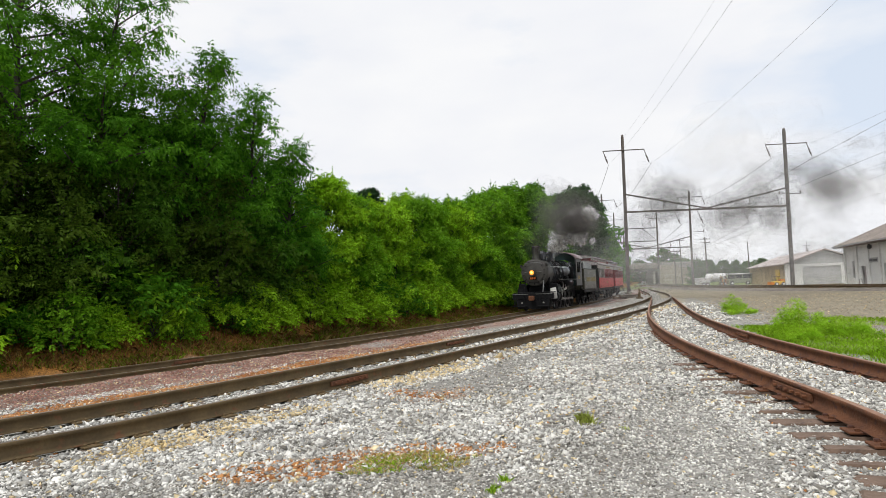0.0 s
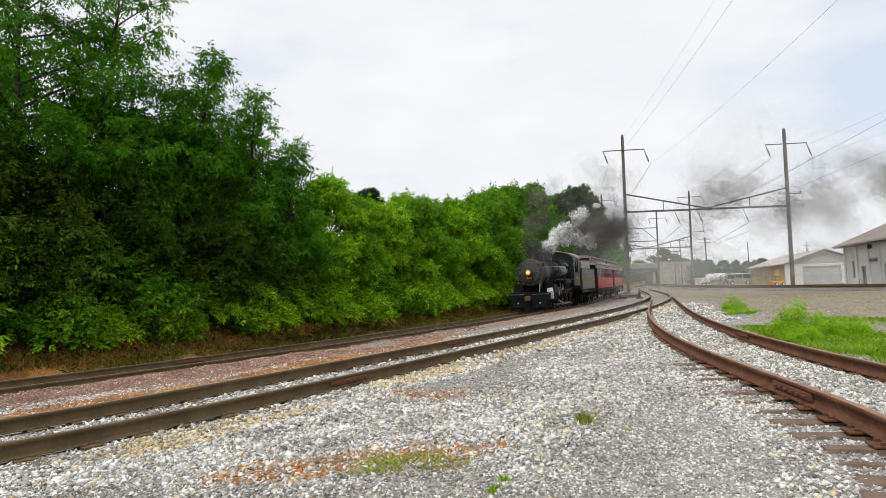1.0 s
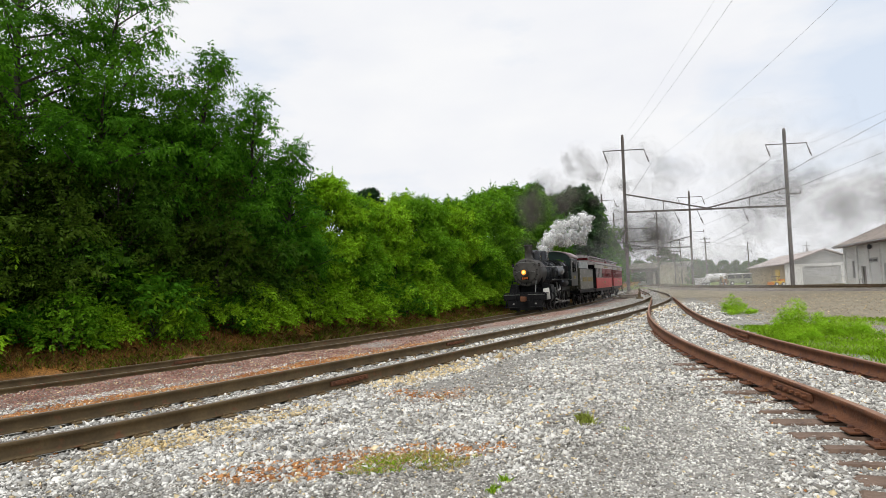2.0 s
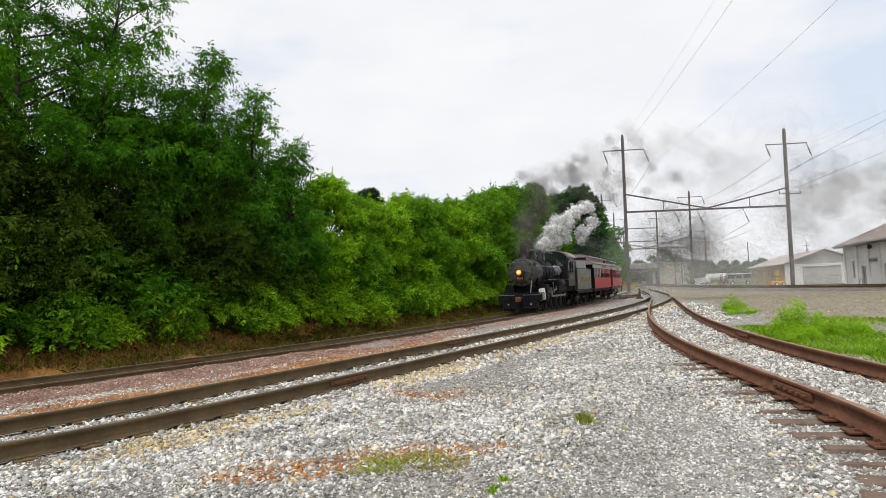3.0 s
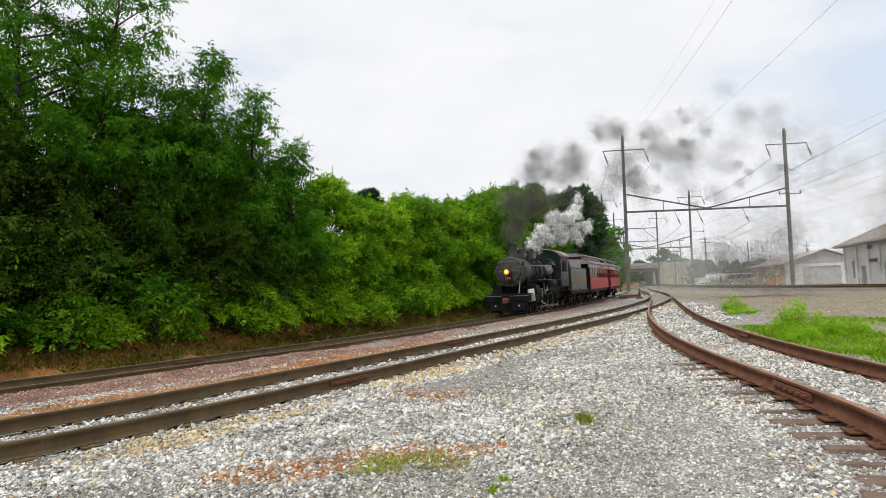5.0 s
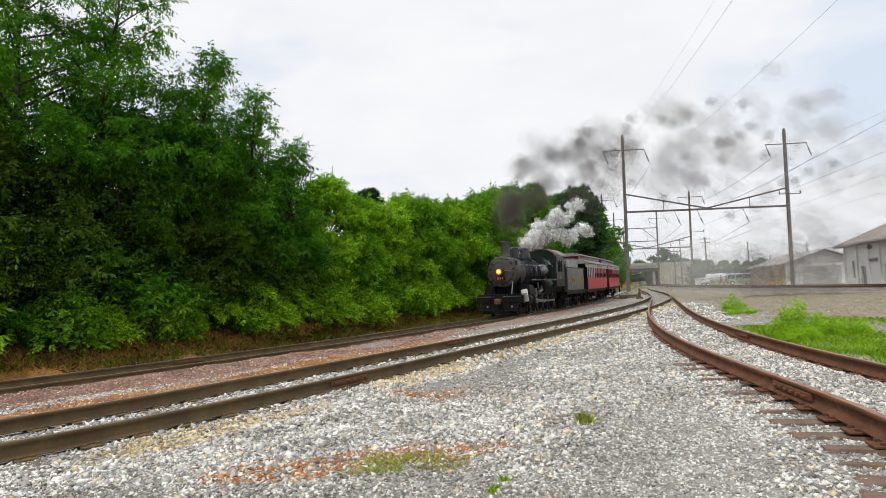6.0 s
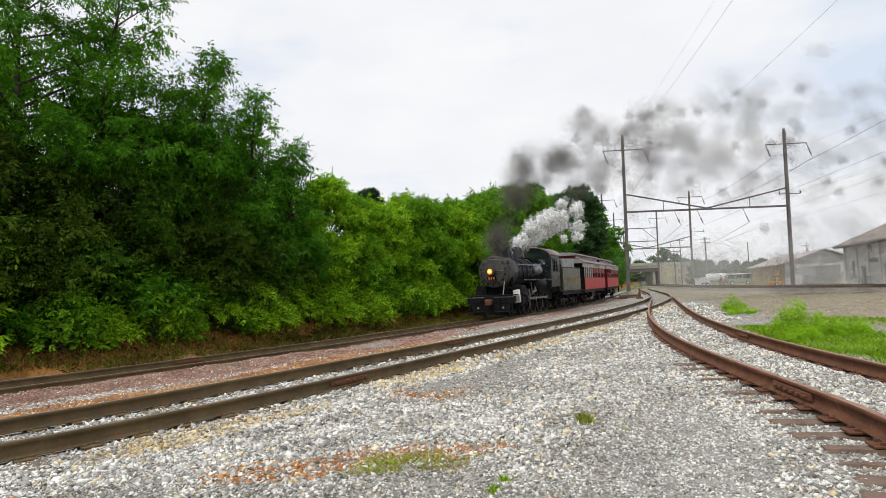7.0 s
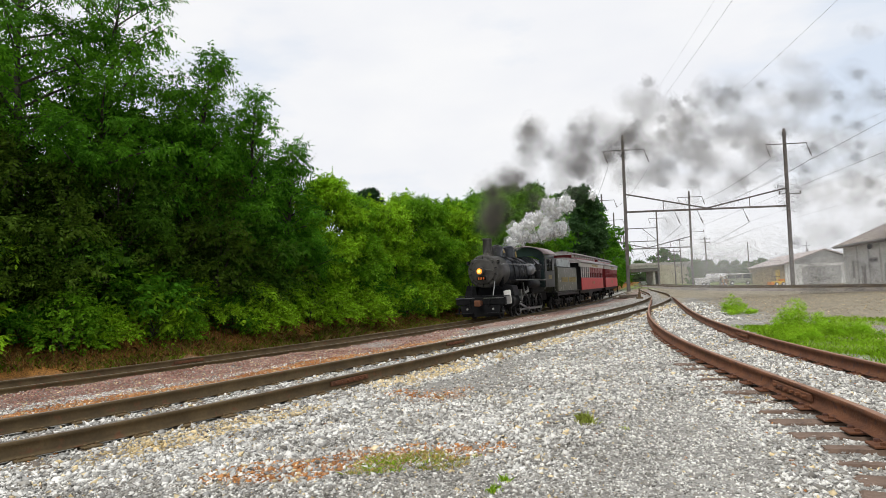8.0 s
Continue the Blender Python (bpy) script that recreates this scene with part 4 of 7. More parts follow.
    for k in range(4):
        bm = bmn()
        lathe(bm, [(0.06, 0), (0.06, 0.14), (0.12, 0.16), (0.10, 0.22), (0.02, 0.24)], pose(-2.2 - 2.7 * k, 0.25 if k % 2 else -0.25, 4.2), 10)
        part("roof_vent", bm, IRON, rf)
    build_truck(co, -2.4, 0.42, 2.0)
    build_truck(co, -L + 2.4, 0.42, 2.0)
    return co


LOCO, TENDER = build_loco(), build_tender()
COACHES = [build_coach(True), build_coach(False)]


# ---- trees and shrubs ----
def leaf_mat(name, c1, c2, trans=0.3):
    return matte(mat(name, c1, c2, 0.7, 0.6, 0, 0, 3.0, island=0.42, trans=trans), 0.08)


LEAF_DARK = leaf_mat("dark_green_leaves", (0.050, 0.165, 0.009), (0.112, 0.290, 0.014), 0.5)
LEAF_MID = leaf_mat("green_leaves", (0.120, 0.285, 0.012), (0.225, 0.455, 0.023), 0.44)
LEAF_LIGHT = leaf_mat("yellow_green_leaves", (0.205, 0.390, 0.013), (0.345, 0.590, 0.028), 0.44)
# olive and dim green leaves, darkened so the wood's shade is in the colour
LEAF_SHADE = leaf_mat("olive_leaves_shade_toned", (0.036, 0.078, 0.006), (0.084, 0.142, 0.012), 0.3)
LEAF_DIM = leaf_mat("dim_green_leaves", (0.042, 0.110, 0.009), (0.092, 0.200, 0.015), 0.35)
LEAF_FRESH = leaf_mat("fresh_dark_leaves", (0.058, 0.185, 0.012), (0.125, 0.325, 0.018), 0.5)
LEAF_PINE = leaf_mat("pine_needles", (0.035, 0.085, 0.034), (0.062, 0.130, 0.050), 0.1)
# hedge green darkened: shade on the trees beside the train, put into the colour
LEAF_MID_SHADED = leaf_mat("green_leaves_shade_toned", (0.088, 0.215, 0.012), (0.165, 0.360, 0.020), 0.42)
LEAF_DOME = leaf_mat("blue_green_leaves", (0.044, 0.100, 0.036), (0.090, 0.180, 0.062), 0.35)
# greyed green: some of the distance haze is put into the leaf colour
LEAF_FAR = leaf_mat("haze_toned_far_leaves", (0.085, 0.155, 0.050), (0.140, 0.225, 0.080))
BARK = mat("grey_bark", (0.030, 0.024, 0.019), (0.070, 0.058, 0.046), 4, 0.95, 0, 0.8, 18)
rng = np.random.default_rng(11)


def unit(v):
    return v / np.maximum(np.linalg.norm(v, axis=-1, keepdims=True), 1e-6)


def leaves(clumps, per_clump, leaflets, size, seed, spread=0.32, droop=0.5, width=0.36, flat=0.75):
    """Sprays of leaflets round clump centres (x, y, z, radius): alternate leaflets along a drooping stalk."""
    g = np.random.default_rng(seed)
    c = np.array(clumps)
    w = c[:, 3] ** 2
    k = g.choice(len(c), size=int(per_clump * len(c)), p=w / w.sum())
    d = unit(g.normal(size=(len(k), 3)))
    d[:, 2] = np.where(d[:, 2] < -0.35, -d[:, 2] * 0.6, d[:, 2])
    rr = c[k, 3] * (0.45 + 0.6 * g.random(len(k)) ** 0.6)
    o = c[k, :3] + d * rr[:, None] * np.array([1, 1, flat])
    ax = unit(d + g.normal(size=d.shape) * 0.55 + np.array([0, 0, -droop * 0.6]))
    side = unit(np.cross(ax, np.array([0, 0, 1.0]) + g.normal(size=d.shape) * 0.35))
    up = np.cross(side, ax)
    V, n = [], len(k)
    sz = size * g.uniform(0.7, 1.25, n)
    for j in range(leaflets):
        f = (j // 2 + 0.6) / ((leaflets + 1) // 2)
        sg = 1 if j % 2 else -1
        if j == leaflets - 1 and leaflets % 2:
            dirn, f = ax + up * -0.25, 1.0
        else:
            dirn = side * sg * 0.85 + ax * 0.5 - up * (0.15 + 0.35 * droop)
        dirn = unit(dirn + g.normal(size=d.shape) * 0.22)
        base = o + ax * (spread * f * g.uniform(0.8, 1.2, n))[:, None] - np.array([0, 0, 1]) * (0.10 * f * f * droop)
        ln = sz * (1.1 - 0.3 * f)
        cr = unit(np.cross(dirn, up + g.normal(size=d.shape) * 0.3)) * (ln * width * 0.5)[:, None]
        mid = base + dirn * (ln * 0.48)[:, None]
        tip = base + dirn * ln[:, None] - np.array([0, 0, 1]) * (ln * 0.22 * droop)[:, None]
        V.append(np.stack([base, mid + cr, tip, mid - cr], 1))
    V = np.concatenate(V).reshape(-1, 3)
    F = np.arange(len(V)).reshape(-1, 4)
    return quick_mesh("crown", V, F)


def limb(bm, pts, r0, r1, seg=6):
    for i, (a, b) in enumerate(zip(pts, pts[1:])):
        t0, t1 = i / (len(pts) - 1), (i + 1) / (len(pts) - 1)
        rod(bm, a, b, r0 + (r1 - r0) * t0, seg, r0 + (r1 - r0) * t1)


def tree_shape(h, rad, low, n, seed, lean=0.0, top=0.45, shoots=0):
    """Clump centres of an uneven crown and the limbs that carry them."""
    rnd = random.Random(seed)
    cl = []
    for k in range(n):
        t = (k + rnd.random()) / n
        z = low + (h - low) * t
        prof = rad * (math.sin(math.pi * min(0.08 + 0.92 * t, 1.0) ** 0.75) ** 0.65) * (1 - top * t * 0.55)
        a = rnd.uniform(0, 2 * math.pi) if k % 5 else 2.4 * k
        q = prof * rnd.uniform(0.35, 1.08)
        r = rnd.uniform(0.55, 1.05) * (1.05 - 0.45 * t) * (rad / 3.0) ** 0.5
        cl.append((q * math.cos(a) + lean * t, q * math.sin(a), min(z, h - r * 0.75), r))
    for k in range(shoots):
        a, q, z = rnd.uniform(0, 6.28), rad * rnd.uniform(0.1, 0.75), h * rnd.uniform(0.97, 1.09)
        for d in range(4):
            cl.append((q * math.cos(a), q * math.sin(a), z - 0.22 * d - 0.35 * q, 0.13 + 0.045 * d))
    cl.append((lean, 0, h - 0.5, 0.5))
    cl.append((lean * 0.9, 0, h - 1.2, 0.7))
    return cl


def make_tree(name, label, h, rad, low, n, per, leaflets, size, seed, lm, trunk=0.16, spread=0.34, droop=0.6, lean=0.0, group="", width=0.36, top=0.45, flat=0.75, shoots=0):
    tr = thing(name, label, "shrub" if name == "shrub" else "tree", group=group)
    cl = tree_shape(h, rad, low, n, seed, lean, top, shoots)
    rnd = random.Random(seed + 1)
    bm = bmn()
    spine = [(lean * t * t + rnd.uniform(-0.1, 0.1) * t * 2, rnd.uniform(-0.1, 0.1) * t * 2, h * 0.93 * t - 0.5 * (1 - t)) for t in np.linspace(0, 1, 8)]
    limb(bm, spine, trunk, trunk * 0.15, 8)
    for x, y, z, r in cl:
        zb = max(0.25 * h * 0.5, z - math.hypot(x, y) * 0.75 - 0.3)
        t = min(zb / (h * 0.93), 0.97)
        b = Vector((lean * t * t, 0, zb))
        e = Vector((x, y, z))
        mid = b.lerp(e, 0.5) + Vector((rnd.uniform(-0.15, 0.15), rnd.uniform(-0.15, 0.15), 0.12))
        limb(bm, [b, mid, e], trunk * 0.30 * (1.1 - t), 0.012, 5)
    part("trunk", bm, BARK, tr)
    me = leaves(cl, per, leaflets, size, seed, spread, droop, width, flat)
    me.materials.append(lm)
    cr = new("crown", me)
    cr.parent = tr
    return tr


def place(tr, x, y, turn, scale=1.0, dz=-0.05):
    z = float(ground_z([x], [y])[0])
    tr.matrix_basis = pose(x, y, z + dz, 0, 0, turn) @ Matrix.Diagonal((scale, scale, scale, 1))
    return tr


def boughs(h, rad, low, n, seed, lean=0.0, taper=0.85, gap=0.62):
    """Limbs that leave a trunk and the flat leaf clumps strung along them; the crown narrows toward its top."""
    rnd = random.Random(seed)
    arms, cl = [], []
    for k in range(n):
        t = ((k + rnd.random()) / n) ** 0.85
        z = low + (h - low) * t * 0.93
        a = 2.4 * k + rnd.uniform(-0.5, 0.5)
        reach = max(rad * (1 - t) ** taper * rnd.uniform(0.7, 1.08), 0.35)
        climb = math.tan(radians(rnd.uniform(12, 30) + 38 * t * t)) * reach
        o = Vector((lean * t * t, 0, z))
        pts = []
        for f in np.linspace(0, 1, 5):
            pts.append(o + Vector((math.cos(a) * reach * f, math.sin(a) * reach * f, climb * (f - 0.30 * f * f)))
                       + Vector((rnd.uniform(-0.07, 0.07), rnd.uniform(-0.07, 0.07), rnd.uniform(-0.05, 0.05))) * f)
        arms.append((pts, t))
        m = max(1, int(reach / gap))
        for q in range(m):
            f = 0.30 + 0.70 * (q + rnd.random()) / m
            p = pts[min(int(f * 4), 3)].lerp(pts[min(int(f * 4) + 1, 4)], f * 4 - min(int(f * 4), 3))
            r = rnd.uniform(0.40, 0.70) * (1.15 - 0.4 * f) * (1.0 - 0.35 * t)
            cl.append((p.x + rnd.uniform(-0.25, 0.25), p.y + rnd.uniform(-0.25, 0.25), p.z + 0.05, r))
    for q in (0.3, 0.75, 1.2):
        cl.append((lean + rnd.uniform(-0.1, 0.1), rnd.uniform(-0.1, 0.1), h - q, 0.18 + 0.12 * q))
    return arms, cl


def tall_tree(label, h, rad, low, n, per, seed, lm, lean=0.0, trunk=0.16, taper=0.85, size=0.165, group="trees on the bank"):
    tr = thing("tree", label, "tree", group=group)
    arms, cl = boughs(h, rad, low, n, seed, lean, taper)
    bm = bmn()
    limb(bm, [(lean * t * t, 0.06 * math.sin(9 * t + seed), (h - 0.3) * t - 0.5 * (1 - t)) for t in np.linspace(0, 1, 9)], trunk, 0.012, 8)
    for pts, t in arms:
        limb(bm, pts, trunk * 0.42 * (1.15 - t), 0.008, 5)
    part("trunk", bm, BARK, tr)
    me = leaves(cl, per, 11, size, seed, 0.50, 0.85, 0.36, 0.42)
    me.materials.append(lm)
    cr = new("crown", me)
    cr.parent = tr
    return tr


def build_big_trees():
    lab = "tall leafy tree with drooping dark green compound leaves on the bank"
    # x, y, top, crown radius, first bough, boughs, lean, taper
    spec = ((-13.3, 19.0, 14.4, 4.9, 3.6, 46, 0.0, 0.55), (-16.6, 18.4, 13.6, 4.4, 3.6, 34, 0.0, 0.55), (-11.7, 20.6, 13.9, 3.6, 3.4, 42, 1.0, 0.42),
            (-9.35, 22.5, 11.05, 2.9, 2.6, 42, 1.0, 0.68), (-7.75, 24.2, 10.0, 2.6, 2.0, 38, 0.45, 0.9), (-6.55, 25.6, 8.15, 2.1, 1.2, 36, 0.35, 0.65),
            (-10.4, 23.8, 9.9, 3.2, 2.4, 40, 0.3, 0.5), (-8.5, 25.8, 8.7, 2.8, 1.6, 40, 0.2, 0.5), (-7.1, 27.4, 7.6, 2.2, 1.2, 34, 0.0, 0.5))
    for i, (x, y, top, r, low, n, lean, taper) in enumerate(spec):
        z = float(ground_z([x], [y])[0])
        t = tall_tree(lab, top - z, r, low, n, 16 if i < 3 else 21, 100 + i, LEAF_DARK if i not in (4, 5) else LEAF_FRESH, lean, 0.11 + 0.005 * top, taper)
        place(t, x, y, 0)
    # understorey under the tall crowns, its shade put into the leaf colour
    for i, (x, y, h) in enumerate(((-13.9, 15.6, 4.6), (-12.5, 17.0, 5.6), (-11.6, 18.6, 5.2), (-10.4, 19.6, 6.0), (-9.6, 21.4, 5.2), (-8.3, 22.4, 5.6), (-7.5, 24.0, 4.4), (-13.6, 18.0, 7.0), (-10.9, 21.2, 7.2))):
        t = make_tree("tree", "small olive tree under the tall crowns, leaves toned dark for shade", h, 1.9, 0.5, 34, 44, 7, 0.15, 170 + i, LEAF_SHADE if i % 3 else LEAF_DIM, 0.08, 0.32, 0.6, 0.0, "understorey trees", 0.45)
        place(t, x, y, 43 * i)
    # back row closing the wood
    for i, (x, y, h) in enumerate(((-19, 19.5, 9.0), (-17.0, 23.5, 9.5), (-15.5, 27, 9.0), (-13, 29.5, 8.5), (-10.6, 30.5, 7.6))):
        t = make_tree("tree", "dense dark green tree deep in the wood", h, 3.2, 0.5, 30, 40, 5, 0.34, 140 + i, LEAF_DARK, 0.2, 0.4, 0.6, 0.0, "trees on the bank", 0.5)
        place(t, x, y, 51 * i)


def build_hedge_trees():
    lab = "bushy bright green tree in the lineside hedge"
    base = [make_tree("tree", lab, 6.0, 1.9, 0.3, 34, 46, 7, 0.20, 200 + i, (LEAF_MID, LEAF_LIGHT, LEAF_MID, LEAF_LIGHT, LEAF_MID_SHADED)[i], 0.11, 0.36, 0.7, 0.0, "hedge trees", 0.42, 0.45, 0.75, 9) for i in range(5)]
    spec = ((-5.4, 28.3, 6.1, 1), (-4.6, 29.9, 5.6, 0), (-3.7, 31.6, 5.3, 3), (-2.7, 33.2, 5.4, 1), (-2.3, 37.5, 6.2, 3), (-1.7, 35.4, 6.0, 0), (-0.7, 37.4, 6.1, 2),
            (0.5, 40.3, 6.0, 3), (1.2, 43.0, 6.7, 0), (2.5, 45.6, 7.2, 2), (3.2, 48.6, 7.8, 4), (4.6, 51.5, 8.4, 2), (5.8, 55.5, 9.3, 4), (7.6, 58.5, 9.6, 4), (8.9, 62.0, 10.0, 4))
    used = set()
    for i, (x, y, h, v) in enumerate(spec):
        s = h / 6.0
        if v not in used:
            used.add(v)
            place(base[v], x, y, 70 * i, s)
        else:
            z = float(ground_z([x], [y])[0])
            copy_thing(base[v], pose(0, 0, 0)).matrix_basis = pose(x, y, z - 0.05, 0, 0, 70 * i) @ Matrix.Diagonal((s * (1.0 + 0.12 * math.sin(i)), s, s, 1))
    # large dark trees farther along the line
    big = make_tree("tree", "large dense dark green tree beside the line", 12.0, 4.2, 0.4, 50, 44, 5, 0.42, 260, LEAF_DARK, 0.25, 0.5, 0.5, 0.0, "trees along the line", 0.55, 0.2)
    place(big, 13.0, 84, 0, 1.18)
    dome = thing("tree", "broad dense blue-green tree with a rounded crown behind the train", "tree", group="trees along the line")
    bm = bmn()
    limb(bm, [(0, 0, -0.5), (0.1, 0, 5), (0, 0.1, 11)], 0.32, 0.06, 8)
    part("trunk", bm, BARK, dome)
    rnd = random.Random(62)
    cl = []
    for k in range(190):
        d = Vector((rnd.gauss(0, 1), rnd.gauss(0, 1), rnd.gauss(0, 1))).normalized()
        q = rnd.uniform(0.72, 1.0)
        cl.append((d.x * q * 3.3, d.y * q * 3.3, 8.0 + d.z * q * 6.1, rnd.uniform(0.55, 0.95)))
    me = leaves(cl, 62, 7, 0.25, 262, 0.34, 0.4, 0.5)
    me.materials.append(LEAF_DOME)
    cr = new("crown", me)
    cr.parent = dome
    place(dome, 17.8, 80, 0, 1.0)
    for i, (x, y, s) in enumerate(((10.9, 70, 0.95), (18.6, 99, 1.25), (23.5, 104, 1.30), (25.5, 112, 1.42), (30.5, 124, 1.5), (33, 140, 1.5), (41.5, 158, 1.15), (50, 180, 1.05), (58.5, 200, 0.9))):
        z = float(ground_z([x], [y])[0])
        copy_thing(big, pose(0, 0, 0)).matrix_basis = pose(x, y, z - 0.1, 0, 0, 63 * (i + 1)) @ Matrix.Diagonal((s, s, s, 1))
    # dark conifer standing behind the hedge
    pine = thing("conifer", "dark green conifer rising behind the hedge", "tree")
    bm = bmn()
    limb(bm, [(0, 0, -0.4), (0, 0, 5), (0.05, 0, 9.8)], 0.2, 0.03, 8)
    part("trunk", bm, BARK, pine)
    rnd = random.Random(5)
    cl = []
    for k in range(110):
        t = rnd.random()
        a, q = rnd.uniform(0, 6.28), (0.25 + 2.4 * (1 - t) ** 0.5) * rnd.uniform(0.4, 1.0)
        cl.append((q * math.cos(a), q * math.sin(a), 2.5 + 7.3 * t, 0.45))
    me = leaves(cl, 80, 7, 0.22, 77, 0.3, 0.3, 0.34)
    me.materials.append(LEAF_PINE)
    cr = new("crown", me)
    cr.parent = pine
    place(pine, -6.1, 51.1, 0, 0.81, 0)


def build_shrubs():
    lab = ("low leafy bank shrub with mixed green leaves", "low yellow-green shrub on the dirt bank", "low dark green bramble on the bank")
    # the LEAF_SHADE shrub carries the wood's shade in its leaf colour
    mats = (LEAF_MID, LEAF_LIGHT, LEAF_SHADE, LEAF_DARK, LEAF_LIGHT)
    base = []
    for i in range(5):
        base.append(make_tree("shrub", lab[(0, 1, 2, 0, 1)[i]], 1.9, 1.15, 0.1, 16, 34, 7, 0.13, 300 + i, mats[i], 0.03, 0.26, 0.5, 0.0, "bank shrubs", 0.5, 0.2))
    rnd = random.Random(21)
    T = np.gradient(L_TRAIN, axis=0)
    T /= np.linalg.norm(T, axis=1)[:, None]
    s, n, used = 4.0, 0, set()
    while s < 62:
        i = int(s / 0.25)
        for row in (0, 1):
            if s > 40 and row == 1 and rnd.random() < 0.5:
                continue
            off = (3.35 + rnd.uniform(-0.25, 0.5)) if row == 0 else (5.0 + rnd.uniform(-0.4, 0.6))
            p = L_TRAIN[i] + np.array([-T[i, 1], T[i, 0]]) * off
            v = rnd.choice((1, 4, 0, 1, 4, 3) if s > 22 else ((1, 4, 0, 3, 1, 4) if row == 0 else (2, 0, 2, 3, 1)))
            sc = (rnd.uniform(0.62, 1.0) if row == 0 else rnd.uniform(1.1, 1.7))
            z = float(ground_z([p[0]], [p[1]])[0])
            m = pose(p[0], p[1], z - 0.05, 0, 0, rnd.uniform(0, 360)) @ Matrix.Diagonal((sc * rnd.uniform(0.95, 1.3), sc, sc, 1))
            if v not in used:
                used.add(v)
                base[v].matrix_basis = m
            else:
                me = copy_thing(base[v], pose(0, 0, 0))
                me.matrix_basis = m
            n += 1
        s += rnd.uniform(1.0, 1.5)
    # thicket closing the wood behind the trees, shade put into its dark leaf colour
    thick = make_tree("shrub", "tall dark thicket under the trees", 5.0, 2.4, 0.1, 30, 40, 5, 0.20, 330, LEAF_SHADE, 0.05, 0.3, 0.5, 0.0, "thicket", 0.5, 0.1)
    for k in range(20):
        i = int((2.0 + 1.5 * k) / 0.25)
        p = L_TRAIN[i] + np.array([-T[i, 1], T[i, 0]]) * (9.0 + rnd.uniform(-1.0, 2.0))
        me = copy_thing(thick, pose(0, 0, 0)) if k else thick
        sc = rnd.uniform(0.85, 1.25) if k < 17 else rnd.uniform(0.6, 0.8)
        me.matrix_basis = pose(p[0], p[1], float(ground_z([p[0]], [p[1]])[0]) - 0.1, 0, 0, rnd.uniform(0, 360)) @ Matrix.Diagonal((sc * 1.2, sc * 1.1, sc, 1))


build_big_trees()
build_hedge_trees()
build_shrubs()


# ---- electrified main line, gantries and wires ----
K_MAIN = (-0.17611, 2.68298, -13.7075, 23.827)
L_MAIN = line_of(K_MAIN, 30, 200)


def build_main_line():
    bed = thing("ballast_bed", "low brown-grey ballast bed under the main line", "ballast")
    T = np.gradient(L_MAIN, axis=0)
    T /= np.linalg.norm(T, axis=1)[:, None]
    N = np.stack([T[:, 1], -T[:, 0]], 1)
    offs = ((-5.0, -0.1), (-2.2, 0.20), (-1.2, 0.25), (1.2, 0.25), (6.0, 0.25), (8.5, 0.1))
    v = np.concatenate([np.concatenate([L_MAIN + N * o, np.full((len(L_MAIN), 1), z)], 1)[:, None] for o, z in offs], 1)
    v[:, :, 2] += 0.03 * np.sin(np.arange(len(L_MAIN)) * 1.3)[:, None] * np.sin(np.arange(6) * 2.1)
    k = len(offs)
    i = (np.arange(len(L_MAIN) - 1)[:, None] * k + np.arange(k - 1)[None]).ravel()
    me = quick_mesh("bed", v.reshape(-1, 3), np.stack([i, i + 1, i + k + 1, i + k], 1)[:, ::-1])
    me.materials.append(mat("dirty_ballast", (0.13, 0.105, 0.085), (0.26, 0.225, 0.19), 2.0, 0.95, 0, 0.8, 14, c3=(0.08, 0.07, 0.06), wear=0.03))
    ob = new("bed", me)
    ob.parent = bed
    build_track("dark rails of the electrified main line on a ballast bed", L_MAIN, z_main, RAIL_SIDE, RAIL_TOP, TIE, 0.6, 170, 0.0, (), "main line tracks", RAIL_RED)
    L2 = L_MAIN + N * 4.0
    build_track("dark rails of the electrified main line on a ballast bed", L2, z_main, RAIL_SIDE, RAIL_TOP, TIE, 0.6, 170, 0.0, (), "main line tracks", RAIL_RED)


INSUL = mat("brown_insulator", (0.10, 0.075, 0.065), (0.17, 0.13, 0.12), 6, 0.35, 0, 0)


def h_column(bm, x, y, z0, z1, wid, lean):
    m = pose(x, y, z0, 0, lean)
    h = z1 - z0
    for s in (-1, 1):
        prism(bm, [(-wid / 2, 0), (wid / 2, 0), (wid * 0.36, h), (-wid * 0.36, h)], 0.04, m @ pose(0, s * wid * 0.45 + 0.02, 0, 90))
    box(bm, 0.04, wid * 0.86, h, m @ pose(0, 0, h / 2))
    box(bm, wid * 0.8, wid * 0.9, 0.5, m @ pose(0, 0, h + 0.15), 0.1)
    return m


